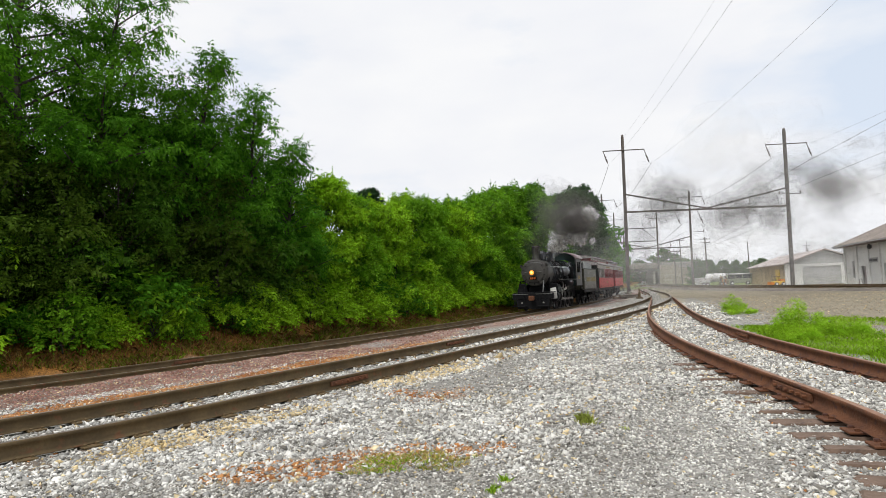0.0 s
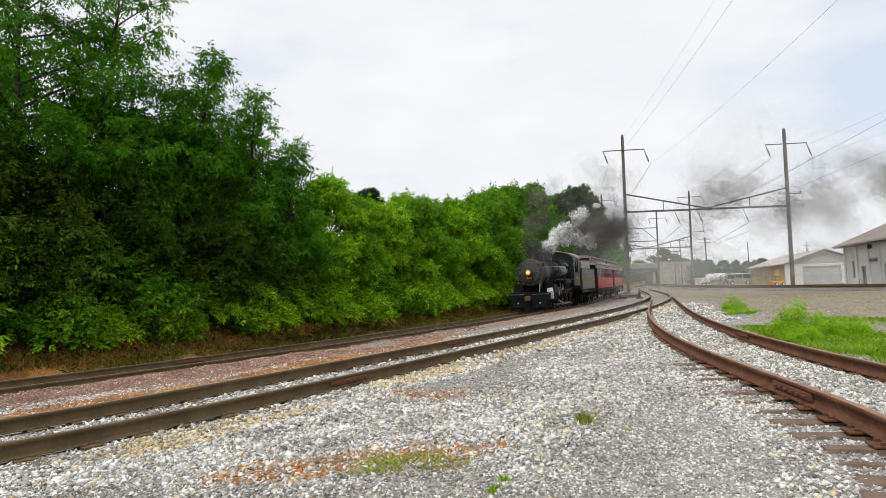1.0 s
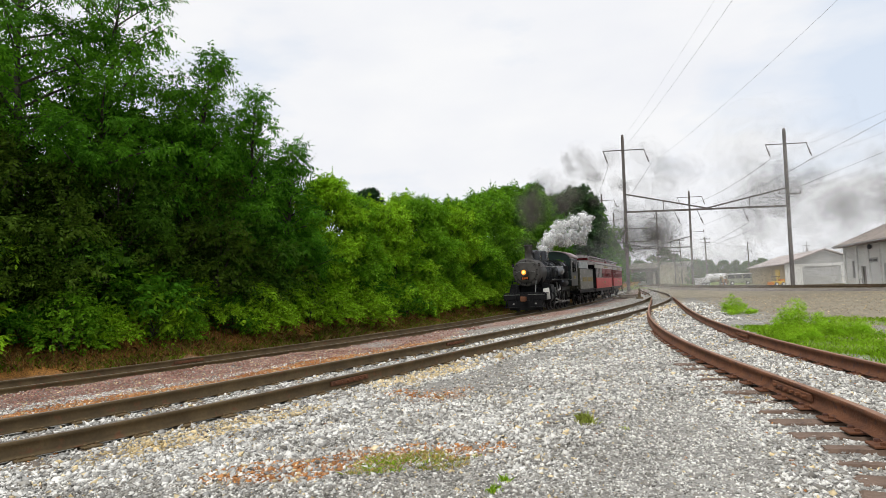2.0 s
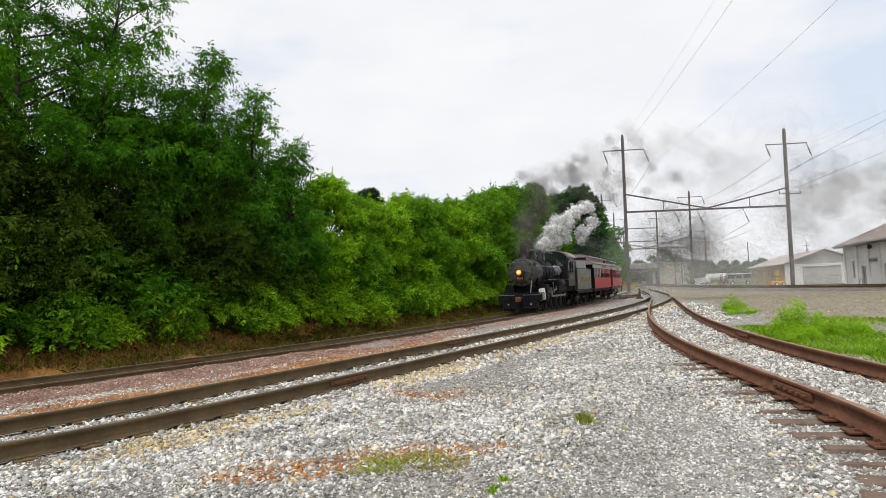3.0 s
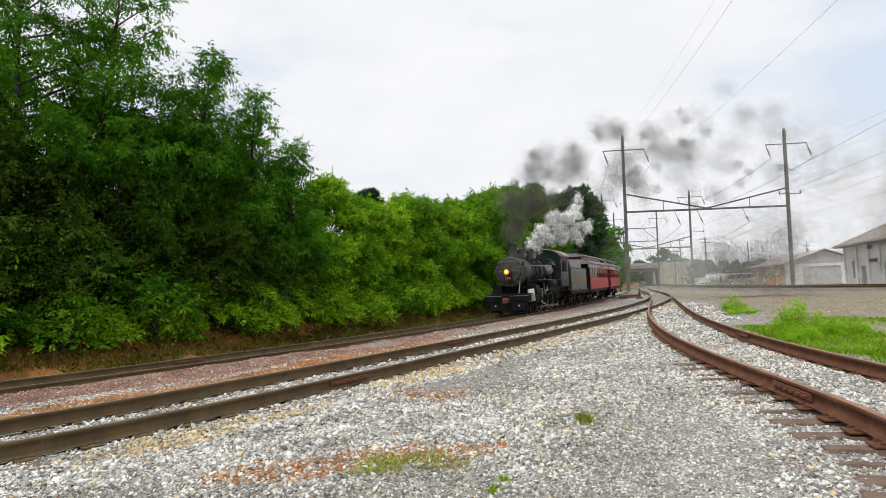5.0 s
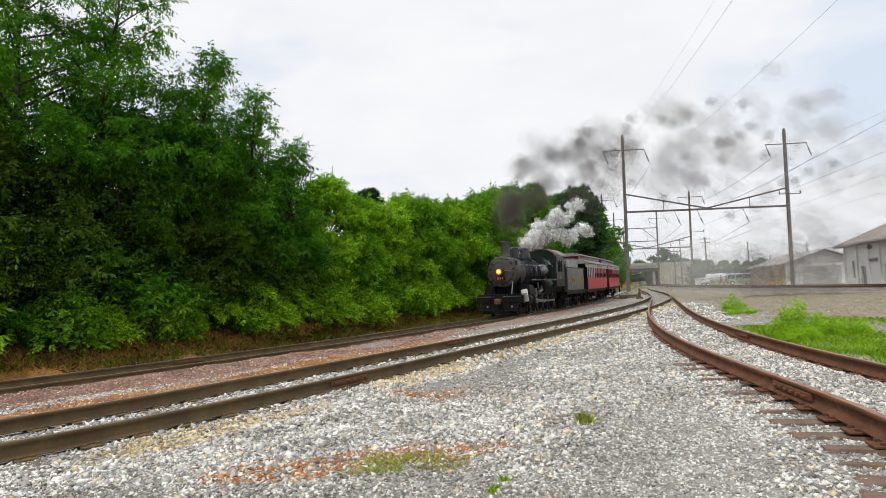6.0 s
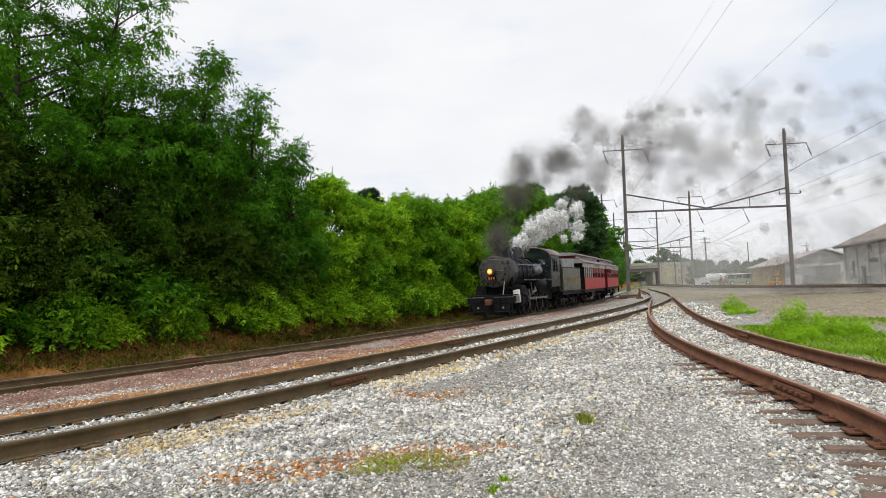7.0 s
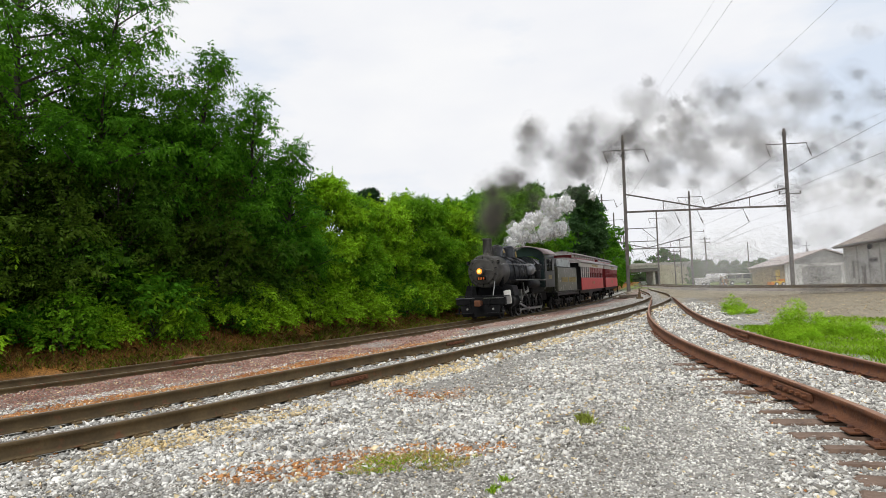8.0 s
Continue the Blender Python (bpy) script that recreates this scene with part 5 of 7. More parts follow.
def gantry(y, xl, xr, top, beam, brace, base, arm_z, lean, wid=0.38, double=False):
    g = thing("catenary_gantry", "tall rusty steel catenary gantry spanning the main line", "gantry", group="catenary gantries")
    for x, s in ((xl, 1), (xr, -1)):
        bm = bmn()
        h_column(bm, x, y, base, top, wid, lean)
        pole = part("column", bm, POLE, g)
        bm = bmn()
        box(bm, 0.8, 0.8, 0.3, pose(x, y, base), 0.05)
        part("footing", bm, CONCRETE_TAN, pole)
        ax = x + math.tan(radians(lean)) * (arm_z - base)
        bm = bmn()
        rod(bm, (ax - 2.75, y - 0.3, arm_z - 0.02), (ax + 2.75, y - 0.3, arm_z + 0.05), 0.07, 6)
        part("cross_arm", bm, POLE, pole)
        for q in (-2.72, 2.72):
            bm = bmn()
            rod(bm, (ax + q, y - 0.3, arm_z), (ax + q + 0.55, y - 0.3, arm_z - 1.7), 0.05, 6)
            for k in range(5):
                t = 0.45 + 0.1 * k
                cyl(bm, 0.13, 0.07, pose(ax + q + 0.55 * t, y - 0.3, arm_z - 1.7 * t), 8)
            part("insulator", bm, INSUL, pole)
    el, er = xl + math.tan(radians(lean)) * (beam - base), xr + math.tan(radians(lean)) * (beam - base)
    bm = bmn()
    box(bm, er - el, 0.22, 0.24, pose((el + er) / 2, y, beam), 0.02)
    part("beam", bm, POLE, g)
    mid = (el + er) / 2
    bm = bmn()
    if double:
        box(bm, er - el, 0.2, 0.24, pose(mid, y, brace), 0.02)
        rod(bm, (el, y, beam), (el + (er - el) * 0.35, y, brace), 0.09, 6)
        rod(bm, (er, y, beam), (er - (er - el) * 0.35, y, brace), 0.09, 6)
    else:
        rod(bm, (el, y, brace), (mid, y, beam + 0.12), 0.10, 6)
        rod(bm, (er, y, brace), (mid, y, beam + 0.12), 0.10, 6)
    part("brace", bm, POLE, g)
    for f in (0.235, 0.765):
        x = el + (er - el) * f
        zt = beam + (brace - beam) * abs(f - 0.5) / 0.5
        bm = bmn()
        rod(bm, (x, y, beam), (x, y, zt), 0.05, 6)
        part("post", bm, POLE, g)
    for f in (0.30, 0.44, 0.72):
        x = el + (er - el) * f
        bm = bmn()
        rod(bm, (x, y, beam - 0.1), (x + 0.7, y, beam - 1.9), 0.035, 6)
        for k in range(4):
            t = 0.6 + 0.1 * k
            cyl(bm, 0.12, 0.07, pose(x + 0.7 * t, y, beam - 0.1 - 1.8 * t), 8)
        part("hanger", bm, INSUL, g)
    return g


CONCRETE_TAN = mat("tan_concrete", (0.34, 0.30, 0.23), (0.44, 0.40, 0.31), 0.5, 0.9, 0, 0.3, 5, c3=(0.26, 0.23, 0.18), wear=0.02)
CONCRETE = mat("weathered_concrete", (0.28, 0.265, 0.235), (0.42, 0.40, 0.36), 1.2, 0.9, 0, 0.4, 10, c3=(0.2, 0.185, 0.16), wear=0.02)


def sag(a, b, drop, n=14):
    a, b = Vector(a), Vector(b)
    return [a.lerp(b, t) - Vector((0, 0, 4 * drop * t * (1 - t))) for t in np.linspace(0, 1, n)]


def wire(pts, r, label="thin overhead wire sagging between the gantries"):
    cu = bpy.data.curves.new("wire", "CURVE")
    cu.dimensions, cu.bevel_depth, cu.bevel_resolution = "3D", r, 1
    sp = cu.splines.new("POLY")
    sp.points.add(len(pts) - 1)
    for q, p in zip(sp.points, pts):
        q.co = (*p, 1)
    cu.materials.append(WIRE)
    w = tagged(new("overhead_wire", cu), label, "wire", "overhead wires")
    return w


build_main_line()
gantry(80, 24.05, 45.55, 20.7, 10.7, 13.1, 0.1, 18.9, 1.0)
gantry(135, 35.4, 54.9, 20.9, 8.75, 11.1, 0.1, 19.8, 1.0)
gantry(190, 53.4, 66.8, 23.0, 14.0, 18.1, 0.1, 21.0, 1.0, 0.42, True)
DX, DY = -7.1, -50.0
for x0, z0, r in ((22.3, 17.05, 0.008), (27.9, 17.05, 0.008), (43.9, 17.1, 0.009), (49.6, 17.1, 0.009)):
    wire(sag((x0, 79.7, z0), (x0 + DX * 2, 79.7 + DY * 2, z0 + 1.0), 1.9, 20), r)
    wire(sag((x0, 79.7, z0), (x0 + 10.6, 134.7, 18.0), 0.9), 0.026)
wire(sag((24.4, 80, 20.5), (24.4 + DX * 2, 80 + DY * 2, 22.5), 1.5, 20), 0.006)
for x0, z0, z1 in ((31.6, 8.85, 8.9), (40.6, 8.85, 8.9)):
    wire(sag((x0, 80, z0), (x0 + DX * 1.4, 80 + DY * 1.4, z1 + 2.2), 0.4), 0.010)
    wire(sag((x0, 80, z0 - 1.2), (x0 + DX * 1.4, 80 + DY * 1.4, z1 - 0.2), 0.1), 0.009)
    wire(sag((x0, 80, z0), (x0 + 9.8, 135, 7.2), 0.9), 0.025)
    wire(sag((x0, 80, z0 - 1.2), (x0 + 9.8, 135, 5.9), 0.1), 0.02)
wire(sag((45.8, 80, 12.4), (45.8 + DX * 1.2, 80 + DY * 1.2, 12.6), 0.6), 0.010)
wire(sag((46.8, 80, 12.4), (46.8 + DX * 1.2, 80 + DY * 1.2, 12.6), 0.6), 0.010)


def small_arm(x, y, z, half, label):
    a = thing("insulator_bracket", label, "bracket")
    bm = bmn()
    box(bm, half * 2, 0.1, 0.1, pose(x, y, z), 0.01)
    part("bar", bm, POLE, a)
    for q in (-half, half):
        bm = bmn()
        lathe(bm, [(0.05, 0), (0.13, 0.1), (0.06, 0.16), (0.13, 0.24), (0.05, 0.36)], pose(x + q * 0.95, y, z + 0.04), 8)
        part("insulator", bm, INSUL, a)


small_arm(45.9, 79.66, 12.25, 1.45, "steel bracket with two insulators on the gantry column")
small_arm(56.3, 134.6, 12.0, 1.6, "steel bracket with two insulators on the gantry column")


def utility_pole(x, y, h, r=0.14, arms=1):
    u = thing("utility_pole", "weathered wooden utility pole with a crossarm", "pole", group="utility poles")
    bm = bmn()
    rod(bm, (x, y, -0.2), (x, y, h), r * 1.2, 10, r * 0.8)
    part("pole", bm, POLE, u)
    for k in range(arms):
        bm = bmn()
        box(bm, 2.4, 0.12, 0.14, pose(x, y - 0.15, h - 0.5 - 0.9 * k), 0.01)
        part("crossarm", bm, POLE, u)
        for q in (-1.05, -0.4, 0.4, 1.05):
            bm = bmn()
            lathe(bm, [(0.05, 0), (0.08, 0.1), (0.03, 0.22)], pose(x + q, y - 0.15, h - 0.43 - 0.9 * k), 6)
            part("insulator", bm, INSUL, u)


utility_pole(64.6, 150, 11.8, 0.16, 2)
utility_pole(75.0, 150, 10.2, 0.12, 0)
utility_pole(68.4, 230, 22.0, 0.2, 1)
utility_pole(46.2, 122, 7.7, 0.10, 1)
utility_pole(72, 185, 14, 0.14, 1)

# ---- buildings beside the main line ----
WHITE_WALL = mat("white_rendered_wall", (0.66, 0.66, 0.63), (0.78, 0.78, 0.75), 0.5, 0.85, 0, 0.15, 6, c3=(0.56, 0.55, 0.52), wear=0.0)
ROOF_BROWN = mat("brown_grey_roof", (0.20, 0.165, 0.14), (0.30, 0.25, 0.215), 0.8, 0.85, 0, 0.3, 8)
ROOF_PINK = mat("pale_metal_roof", (0.40, 0.335, 0.31), (0.52, 0.45, 0.42), 0.6, 0.7, 0, 0.2, 6)
GABLE = mat("grey_gable_siding", (0.36, 0.36, 0.35), (0.45, 0.45, 0.44), 0.7, 0.8, 0, 0.2, 8)
YELLOW_W = mat("tan_yellow_wall", (0.36, 0.28, 0.16), (0.48, 0.38, 0.22), 0.6, 0.85, 0, 0.2, 6)
YELLOW = mat("yellow_paint", (0.65, 0.40, 0.04), (0.75, 0.50, 0.07), 2, 0.5, 0, 0.1)
ORANGE = mat("orange_paint", (0.62, 0.20, 0.03), (0.70, 0.27, 0.05), 2, 0.5, 0, 0.1)
DOOR_GREY = mat("grey_door", (0.30, 0.29, 0.28), (0.38, 0.37, 0.36), 2, 0.7, 0, 0.1)
DOOR_DARK = mat("dark_door", (0.07, 0.07, 0.075), (0.11, 0.11, 0.115), 2, 0.6, 0, 0.1)
WHITE_P = mat("white_paint", (0.68, 0.68, 0.66), (0.78, 0.78, 0.76), 2, 0.5, 0, 0.05)
OLIVE = mat("pale_olive_paint", (0.30, 0.33, 0.24), (0.38, 0.41, 0.31), 2, 0.5, 0, 0.05)


def wall_frame(x, y, yaw):
    """Local frame on a building: x along the wall seen from outside left to right, y into the building, z up."""
    return pose(x, y, 0, 0, 0, yaw)


def build_white_hall():
    # corner (46.7, 71); the long wall runs toward (-0.31, -0.95)
    yaw = math.degrees(math.atan2(-0.95, -0.31))
    hall = thing("white_hall", "long white rendered hall with brown hipped roof", "building", wall_frame(46.7, 71, yaw))
    L, D, H = 42.0, 15.0, 4.75
    opens = ((2.4, 3.3, 0.95, 2.85), (5.3, 6.9, 0.0, 2.2), (11.9, 13.8, 0.0, 2.35), (18, 19.2, 0.9, 2.9))
    bm = bmn()
    x = 0.0
    for a, b, z0, z1 in opens:
        box(bm, a - x, 0.3, H, pose((a + x) / 2, 0.15, H / 2))
        if z0 > 0:
            box(bm, b - a, 0.3, z0, pose((a + b) / 2, 0.15, z0 / 2))
        box(bm, b - a, 0.3, H - z1, pose((a + b) / 2, 0.15, (H + z1) / 2))
        x = b
    box(bm, L - x, 0.3, H, pose((L + x) / 2, 0.15, H / 2))
    box(bm, 0.3, D - 0.3, H, pose(0.15, D / 2 + 0.15, H / 2))
    box(bm, 0.3, D - 0.3, H, pose(L - 0.15, D / 2 + 0.15, H / 2))
    box(bm, L - 0.6, 0.3, H, pose(L / 2, D - 0.15, H / 2))
    part("wall", bm, WHITE_WALL, hall)
    for a, b, z0, z1 in opens:
        bm = bmn()
        box(bm, b - a, 0.06, z1 - z0, pose((a + b) / 2, 0.2, (z0 + z1) / 2))
        dr = part("door" if z0 == 0 else "window", bm, DOOR_GREY if a < 6 and z0 == 0 else DOOR_DARK, hall)
        bm = bmn()
        for q in (a + 0.05, b - 0.05):
            box(bm, 0.1, 0.12, z1 - z0, pose(q, 0.04, (z0 + z1) / 2))
        box(bm, b - a + 0.2, 0.12, 0.1, pose((a + b) / 2, 0.04, z1 + 0.05))
        part("frame", bm, WHITE_P, dr)
    for q in (0.2, 4.4, 8.0, 11.2, 15.5, 20, 25):
        bm = bmn()
        box(bm, 0.35, 0.16, H, pose(q, -0.08, H / 2), 0.02)
        part("pilaster", bm, WHITE_WALL, hall)
    bm = bmn()
    v = [bm.verts.new(p) for p in ((-0.9, -0.9, H - 0.05), (L + 0.9, -0.9, H - 0.05), (L + 0.9, D + 0.9, H - 0.05), (-0.9, D + 0.9, H - 0.05), (7.5, D / 2, H + 4.2), (L - 7.5, D / 2, H + 4.2))]
    lo = [bm.verts.new(q.co - Vector((0, 0, 0.25))) for q in v[:4]]
    for f in ((0, 1, 5, 4), (1, 2, 5), (2, 3, 4, 5), (3, 0, 4)):
        bm.faces.new([v[i] for i in f])
    for i in range(4):
        bm.faces.new((lo[i], lo[(i + 1) % 4], v[(i + 1) % 4], v[i]))
    bm.faces.new(lo[::-1])
    part("roof", bm, ROOF_BROWN, hall)
    bm = bmn()
    box(bm, 5.0, 0.12, 0.12, pose(9.5, -1.0, H - 0.12))
    box(bm, L + 1.8, 0.14, 0.12, pose(L / 2, -0.98, H - 0.16))
    part("gutter", bm, DOOR_GREY, hall)
    bm = bmn()
    box(bm, 2.7, 0.06, 0.5, pose(9.2, -0.05, 2.75), 0.01)
    sg = part("sign_board", bm, GABLE, hall, "grey sign board with unreadable dark bars")
    for k in range(4):
        bm = bmn()
        box(bm, 0.5, 0.02, 0.2, pose(8.2 + 0.65 * k, -0.09, 2.75))
        part("letter_bar", bm, DOOR_DARK, sg)
    bm = bmn()
    lathe(bm, [(0.1, 0), (0.22, 0.12), (0.2, 0.35), (0.06, 0.5)], pose(9.1, -0.25, 3.9), 10)
    rod(bm, (9.1, 0.0, 4.2), (9.1, -0.25, 4.3), 0.04)
    part("wall_lamp", bm, DOOR_DARK, hall)
    bm = bmn()
    pipe(bm, [(7.5, -0.9, 0), (7.5, -0.9, 0.85), (8.3, -0.9, 0.85), (8.6, -0.9, 0)], 0.05, 6)
    part("railing", bm, DOOR_GREY, hall)


def build_garage():
    yaw = 0.0
    gr = thing("garage", "low garage with white front, grey gable and roller door", "building", pose(50.3, 90, 0, 0, 0, yaw))
    W, D, H, P = 11.6, 30.0, 3.15, 5.1
    sh = math.tan(radians(18))
    bm = bmn()
    a, b, zt = 2.5, 8.2, 2.75
    box(bm, a, 0.25, H, pose(a / 2, 0.12, H / 2))
    box(bm, W - b, 0.25, H, pose((W + b) / 2, 0.12, H / 2))
    box(bm, b - a, 0.25, H - zt, pose((a + b) / 2, 0.12, (H + zt) / 2))
    part("front_wall", bm, WHITE_WALL, gr)
    bm = bmn()
    prism(bm, [(0, H + 0.004), (W, H + 0.004), (W / 2, P)], 0.2, pose(0, 0.22, 0, 90))
    part("gable", bm, GABLE, gr)
    dr = None
    bm = bmn()
    for k in range(11):
        box(bm, b - a, 0.08, 0.235, pose((a + b) / 2, 0.16, 0.125 + 0.25 * k), 0.01)
    part("roller_door", bm, DOOR_GREY_L, gr, "pale grey slatted roller door")

    def slab(pts, mt, nm, thick):
        bm = bmn()
        lo = [bm.verts.new(p) for p in pts]
        hi = [bm.verts.new(Vector(p) + Vector((0, 0, thick))) for p in pts]
        bm.faces.new(lo[::-1])
        bm.faces.new(hi)
        for i in range(4):
            bm.faces.new((lo[i], lo[(i + 1) % 4], hi[(i + 1) % 4], hi[i]))
        return part(nm, bm, mt, gr)
    o = D * sh
    slab([(-0.6, -0.4, H - 0.05), (W / 2, -0.4, P + 0.05), (W / 2 + o, D, P + 0.05), (-0.6 + o, D, H - 0.05)], ROOF_PINK, "roof_slope", 0.15)
    slab([(W / 2, -0.4, P + 0.05), (W + 0.6, -0.4, H - 0.05), (W + 0.6 + o, D, H - 0.05), (W / 2 + o, D, P + 0.05)], ROOF_PINK, "roof_slope", 0.15)
    bm = bmn()
    q = [(0, 0.25), (0.3, 0.25), (0.3 + o, D), (o, D)]
    prism(bm, q, H)
    part("side_wall", bm, YELLOW_W, gr, "tan and yellow side wall")
    bm = bmn()
    box(bm, 0.12, 3.0, 2.4, pose(1.55 - 0.1 + 0.1, 5.0, 1.3, 0, 0, -18), 0.01)
    part("yellow_panel", bm, YELLOW, gr)
    bm = bmn()
    rod(bm, (W / 2, 4, P), (W / 2, 4, P + 1.6), 0.05)
    rod(bm, (W / 2 - 0.55, 4, P + 0.95), (W / 2 + 0.55, 4, P + 0.95), 0.04)
    lathe(bm, [(0.22, 0), (0.2, 0.35), (0.08, 0.5)], pose(W / 2, 4, P), 8)
    part("roof_mast", bm, DOOR_GREY, gr)


DOOR_GREY_L = mat("pale_grey_door", (0.44, 0.44, 0.43), (0.52, 0.52, 0.51), 2, 0.6, 0, 0.1)
build_white_hall()
build_garage()


def build_bridge():
    br = thing("road_bridge", "concrete road bridge crossing over the railway", "bridge", pose(62, 215, 0))
    bm = bmn()
    box(bm, 46, 9.0, 0.9, pose(2, 4.5, 6.55), 0.05)
    part("deck", bm, CONCRETE, br)
    bm = bmn()
    for y in (0.6, 3, 5.5, 8):
        box(bm, 15.5, 0.5, 1.2, pose(6.6, y, 5.5), 0.05)
    part("girder", bm, POLE, br)
    for y in (-0.1, 9.1):
        bm = bmn()
        box(bm, 46, 0.3, 0.95, pose(2, y, 7.45), 0.03)
        part("parapet", bm, CONCRETE, br)
    bm = bmn()
    box(bm, 9.5, 9.0, 7.0, pose(19.0, 4.6, 3.5), 0.1)
    prism(bm, [(13.8, 0), (24.5, 0), (24.5, 4.2), (19, 7.0), (13.8, 7.0)], 0.6, pose(0, -0.1, 0, 90))
    part("abutment", bm, CONCRETE_TAN, br, "tan concrete abutment wing")
    bm = bmn()
    box(bm, 6, 9.0, 6.2, pose(-4.5, 4.6, 3.1), 0.1)
    part("abutment", bm, CONCRETE, br)
    for x in (0.4, 2.2, 12.2):
        bm = bmn()
        box(bm, 0.8, 7.5, 5.2, pose(x, 4.5, 2.4), 0.05)
        part("pier", bm, CONCRETE, br)


build_bridge()


def small_wheel(parent, x, y, r, w=0.22):
    bm = bmn()
    lathe(bm, [(r * 0.5, -w / 2), (r, -w / 2 + 0.04), (r, w / 2 - 0.04), (r * 0.5, w / 2)], pose(x, y, r, 90), 16)
    tw = part("wheel", bm, DOOR_DARK, parent)
    bm = bmn()
    cyl(bm, r * 0.5, w + 0.02, pose(x, y, r, 90), 12)
    part("rim", bm, WHITE_P, tw)


def build_yard_things():
    # white tank trailer
    t = thing("trailer", "white covered trailer parked beyond the main line", "trailer", pose(49.6, 118, 0.05))
    bm = bmn()
    box(bm, 2.2, 2.0, 1.35, pose(0.6, 1, 1.05), 0.05)
    part("box_body", bm, WHITE_P, t)
    bm = bmn()
    lathe(bm, [(0.5, -0.1), (0.75, 0), (0.8, 0.1), (0.8, 3.6), (0.7, 3.75)], pose(1.6, 1.2, 1.65, 0, 90), 16)
    part("tank", bm, WHITE_P, t, "", True)
    for x in (0.4, 1.2, 3.8, 4.6):
        small_wheel(t, x, 0.0, 0.4)
    # heap of salvaged timber and pipes
    h = thing("scrap_heap", "heap of broken boards and rusty scrap", "scrap heap", pose(53.0, 116, 0))
    rnd = random.Random(3)
    for k in range(16):
        bm = bmn()
        box(bm, rnd.uniform(0.9, 2.2), 0.14, 0.10, pose(rnd.uniform(-0.8, 0.9), rnd.uniform(-0.5, 0.5), rnd.uniform(0.3, 1.4), rnd.uniform(-30, 30), rnd.uniform(-50, 60), rnd.uniform(0, 90)), 0.01)
        part("board", bm, (RAIL_RED, YELLOW_W, TIE, ORANGE)[k % 4], h)
    # coach-built bus with white roof
    b = thing("parked_bus", "pale olive bus with white roof and large windows", "bus", pose(54.6, 118, 0.05))
    bm = bmn()
    box(bm, 4.8, 2.3, 0.9, pose(2.4, 1.15, 0.85), 0.06)
    for x in (0.08, 1.55, 3.05, 4.72):
        box(bm, 0.16, 2.3, 0.85, pose(x, 1.15, 1.7), 0.02)
    part("body", bm, OLIVE, b)
    bm = bmn()
    box(bm, 5.0, 2.4, 0.22, pose(2.4, 1.15, 2.2), 0.08)
    part("roof", bm, WHITE_P, b)
    for x in (0.82, 2.3, 3.88):
        bm = bmn()
        box(bm, 1.3, 2.2, 0.8, pose(x, 1.15, 1.7))
        part("window", bm, WINDOW, b)
    for x in (0.9, 3.9):
        small_wheel(b, x, 0.0, 0.42)
    # yellow loader
    l = thing("loader", "small yellow and orange loader with dark cab", "loader", pose(47.5, 88, 0.05) @ Matrix.Diagonal((0.78, 0.78, 0.78, 1)))
    bm = bmn()
    box(bm, 2.0, 1.3, 0.5, pose(1.0, 0.7, 0.65), 0.06)
    part("chassis", bm, YELLOW, l)
    bm = bmn()
    box(bm, 0.85, 0.9, 0.5, pose(1.65, 0.7, 1.05), 0.08)
    part("hood", bm, ORANGE, l)
    bm = bmn()
    for x, y in ((0.2, 0.2), (0.95, 0.2), (0.2, 1.2), (0.95, 1.2)):
        rod(bm, (x, y, 0.8), (x, y, 1.75), 0.04)
    box(bm, 0.95, 1.2, 0.08, pose(0.58, 0.7, 1.78), 0.02)
    part("cab_frame", bm, DOOR_DARK, l)
    bm = bmn()
    prism(bm, [(0, 0), (0.55, 0), (0.45, 0.5), (0, 0.6)], 1.4, pose(-0.6, 1.4, 0.2, 90))
    part("bucket", bm, ORANGE, l)
    for x in (0.35, 1.6):
        small_wheel(l, x, 0.0, 0.36)
    # orange truck and white car by the bridge
    k = thing("box_truck", "orange-brown box truck standing under the bridge", "truck", pose(66.3, 224, 0.1))
    bm = bmn()
    box(bm, 2.4, 5.0, 2.0, pose(1.2, 3.5, 1.6), 0.05)
    part("box_body", bm, RAIL_RED, k)
    bm = bmn()
    box(bm, 2.2, 1.6, 1.5, pose(1.2, 0.2, 1.2), 0.15)
    part("cab", bm, ORANGE, k)
    for x in (0.2, 2.2):
        bm = bmn()
        lathe(bm, [(0.2, -0.12), (0.45, -0.1), (0.45, 0.1), (0.2, 0.12)], pose(x, 0.4, 0.45, 0, 90), 12)
        part("wheel", bm, DOOR_DARK, k)
    c = thing("parked_car", "small white car parked beyond the tracks", "car", pose(71.0, 222, 0.1))
    bm = bmn()
    prism(bm, [(-2.0, 0.3), (2.0, 0.3), (2.0, 0.85), (1.1, 0.95), (0.6, 1.45), (-1.0, 1.45), (-1.5, 0.95), (-2.0, 0.9)], 1.7, pose(0, 0, 0, 90, 0, 90))
    part("body", bm, WHITE_P, c)
    bm = bmn()
    prism(bm, [(0.95, 0.98), (0.55, 1.4), (-0.95, 1.4), (-1.4, 0.98)], 1.72, pose(-0.01, 0, 0, 90, 0, 90))
    part("windows_band", bm, WINDOW, c)
    for x in (0.1, 1.6):
        bm = bmn()
        lathe(bm, [(0.2, -0.1), (0.32, -0.08), (0.32, 0.08), (0.2, 0.1)], pose(x, -1.3, 0.32, 0, 90), 12)
        part("wheel", bm, DOOR_DARK, c)
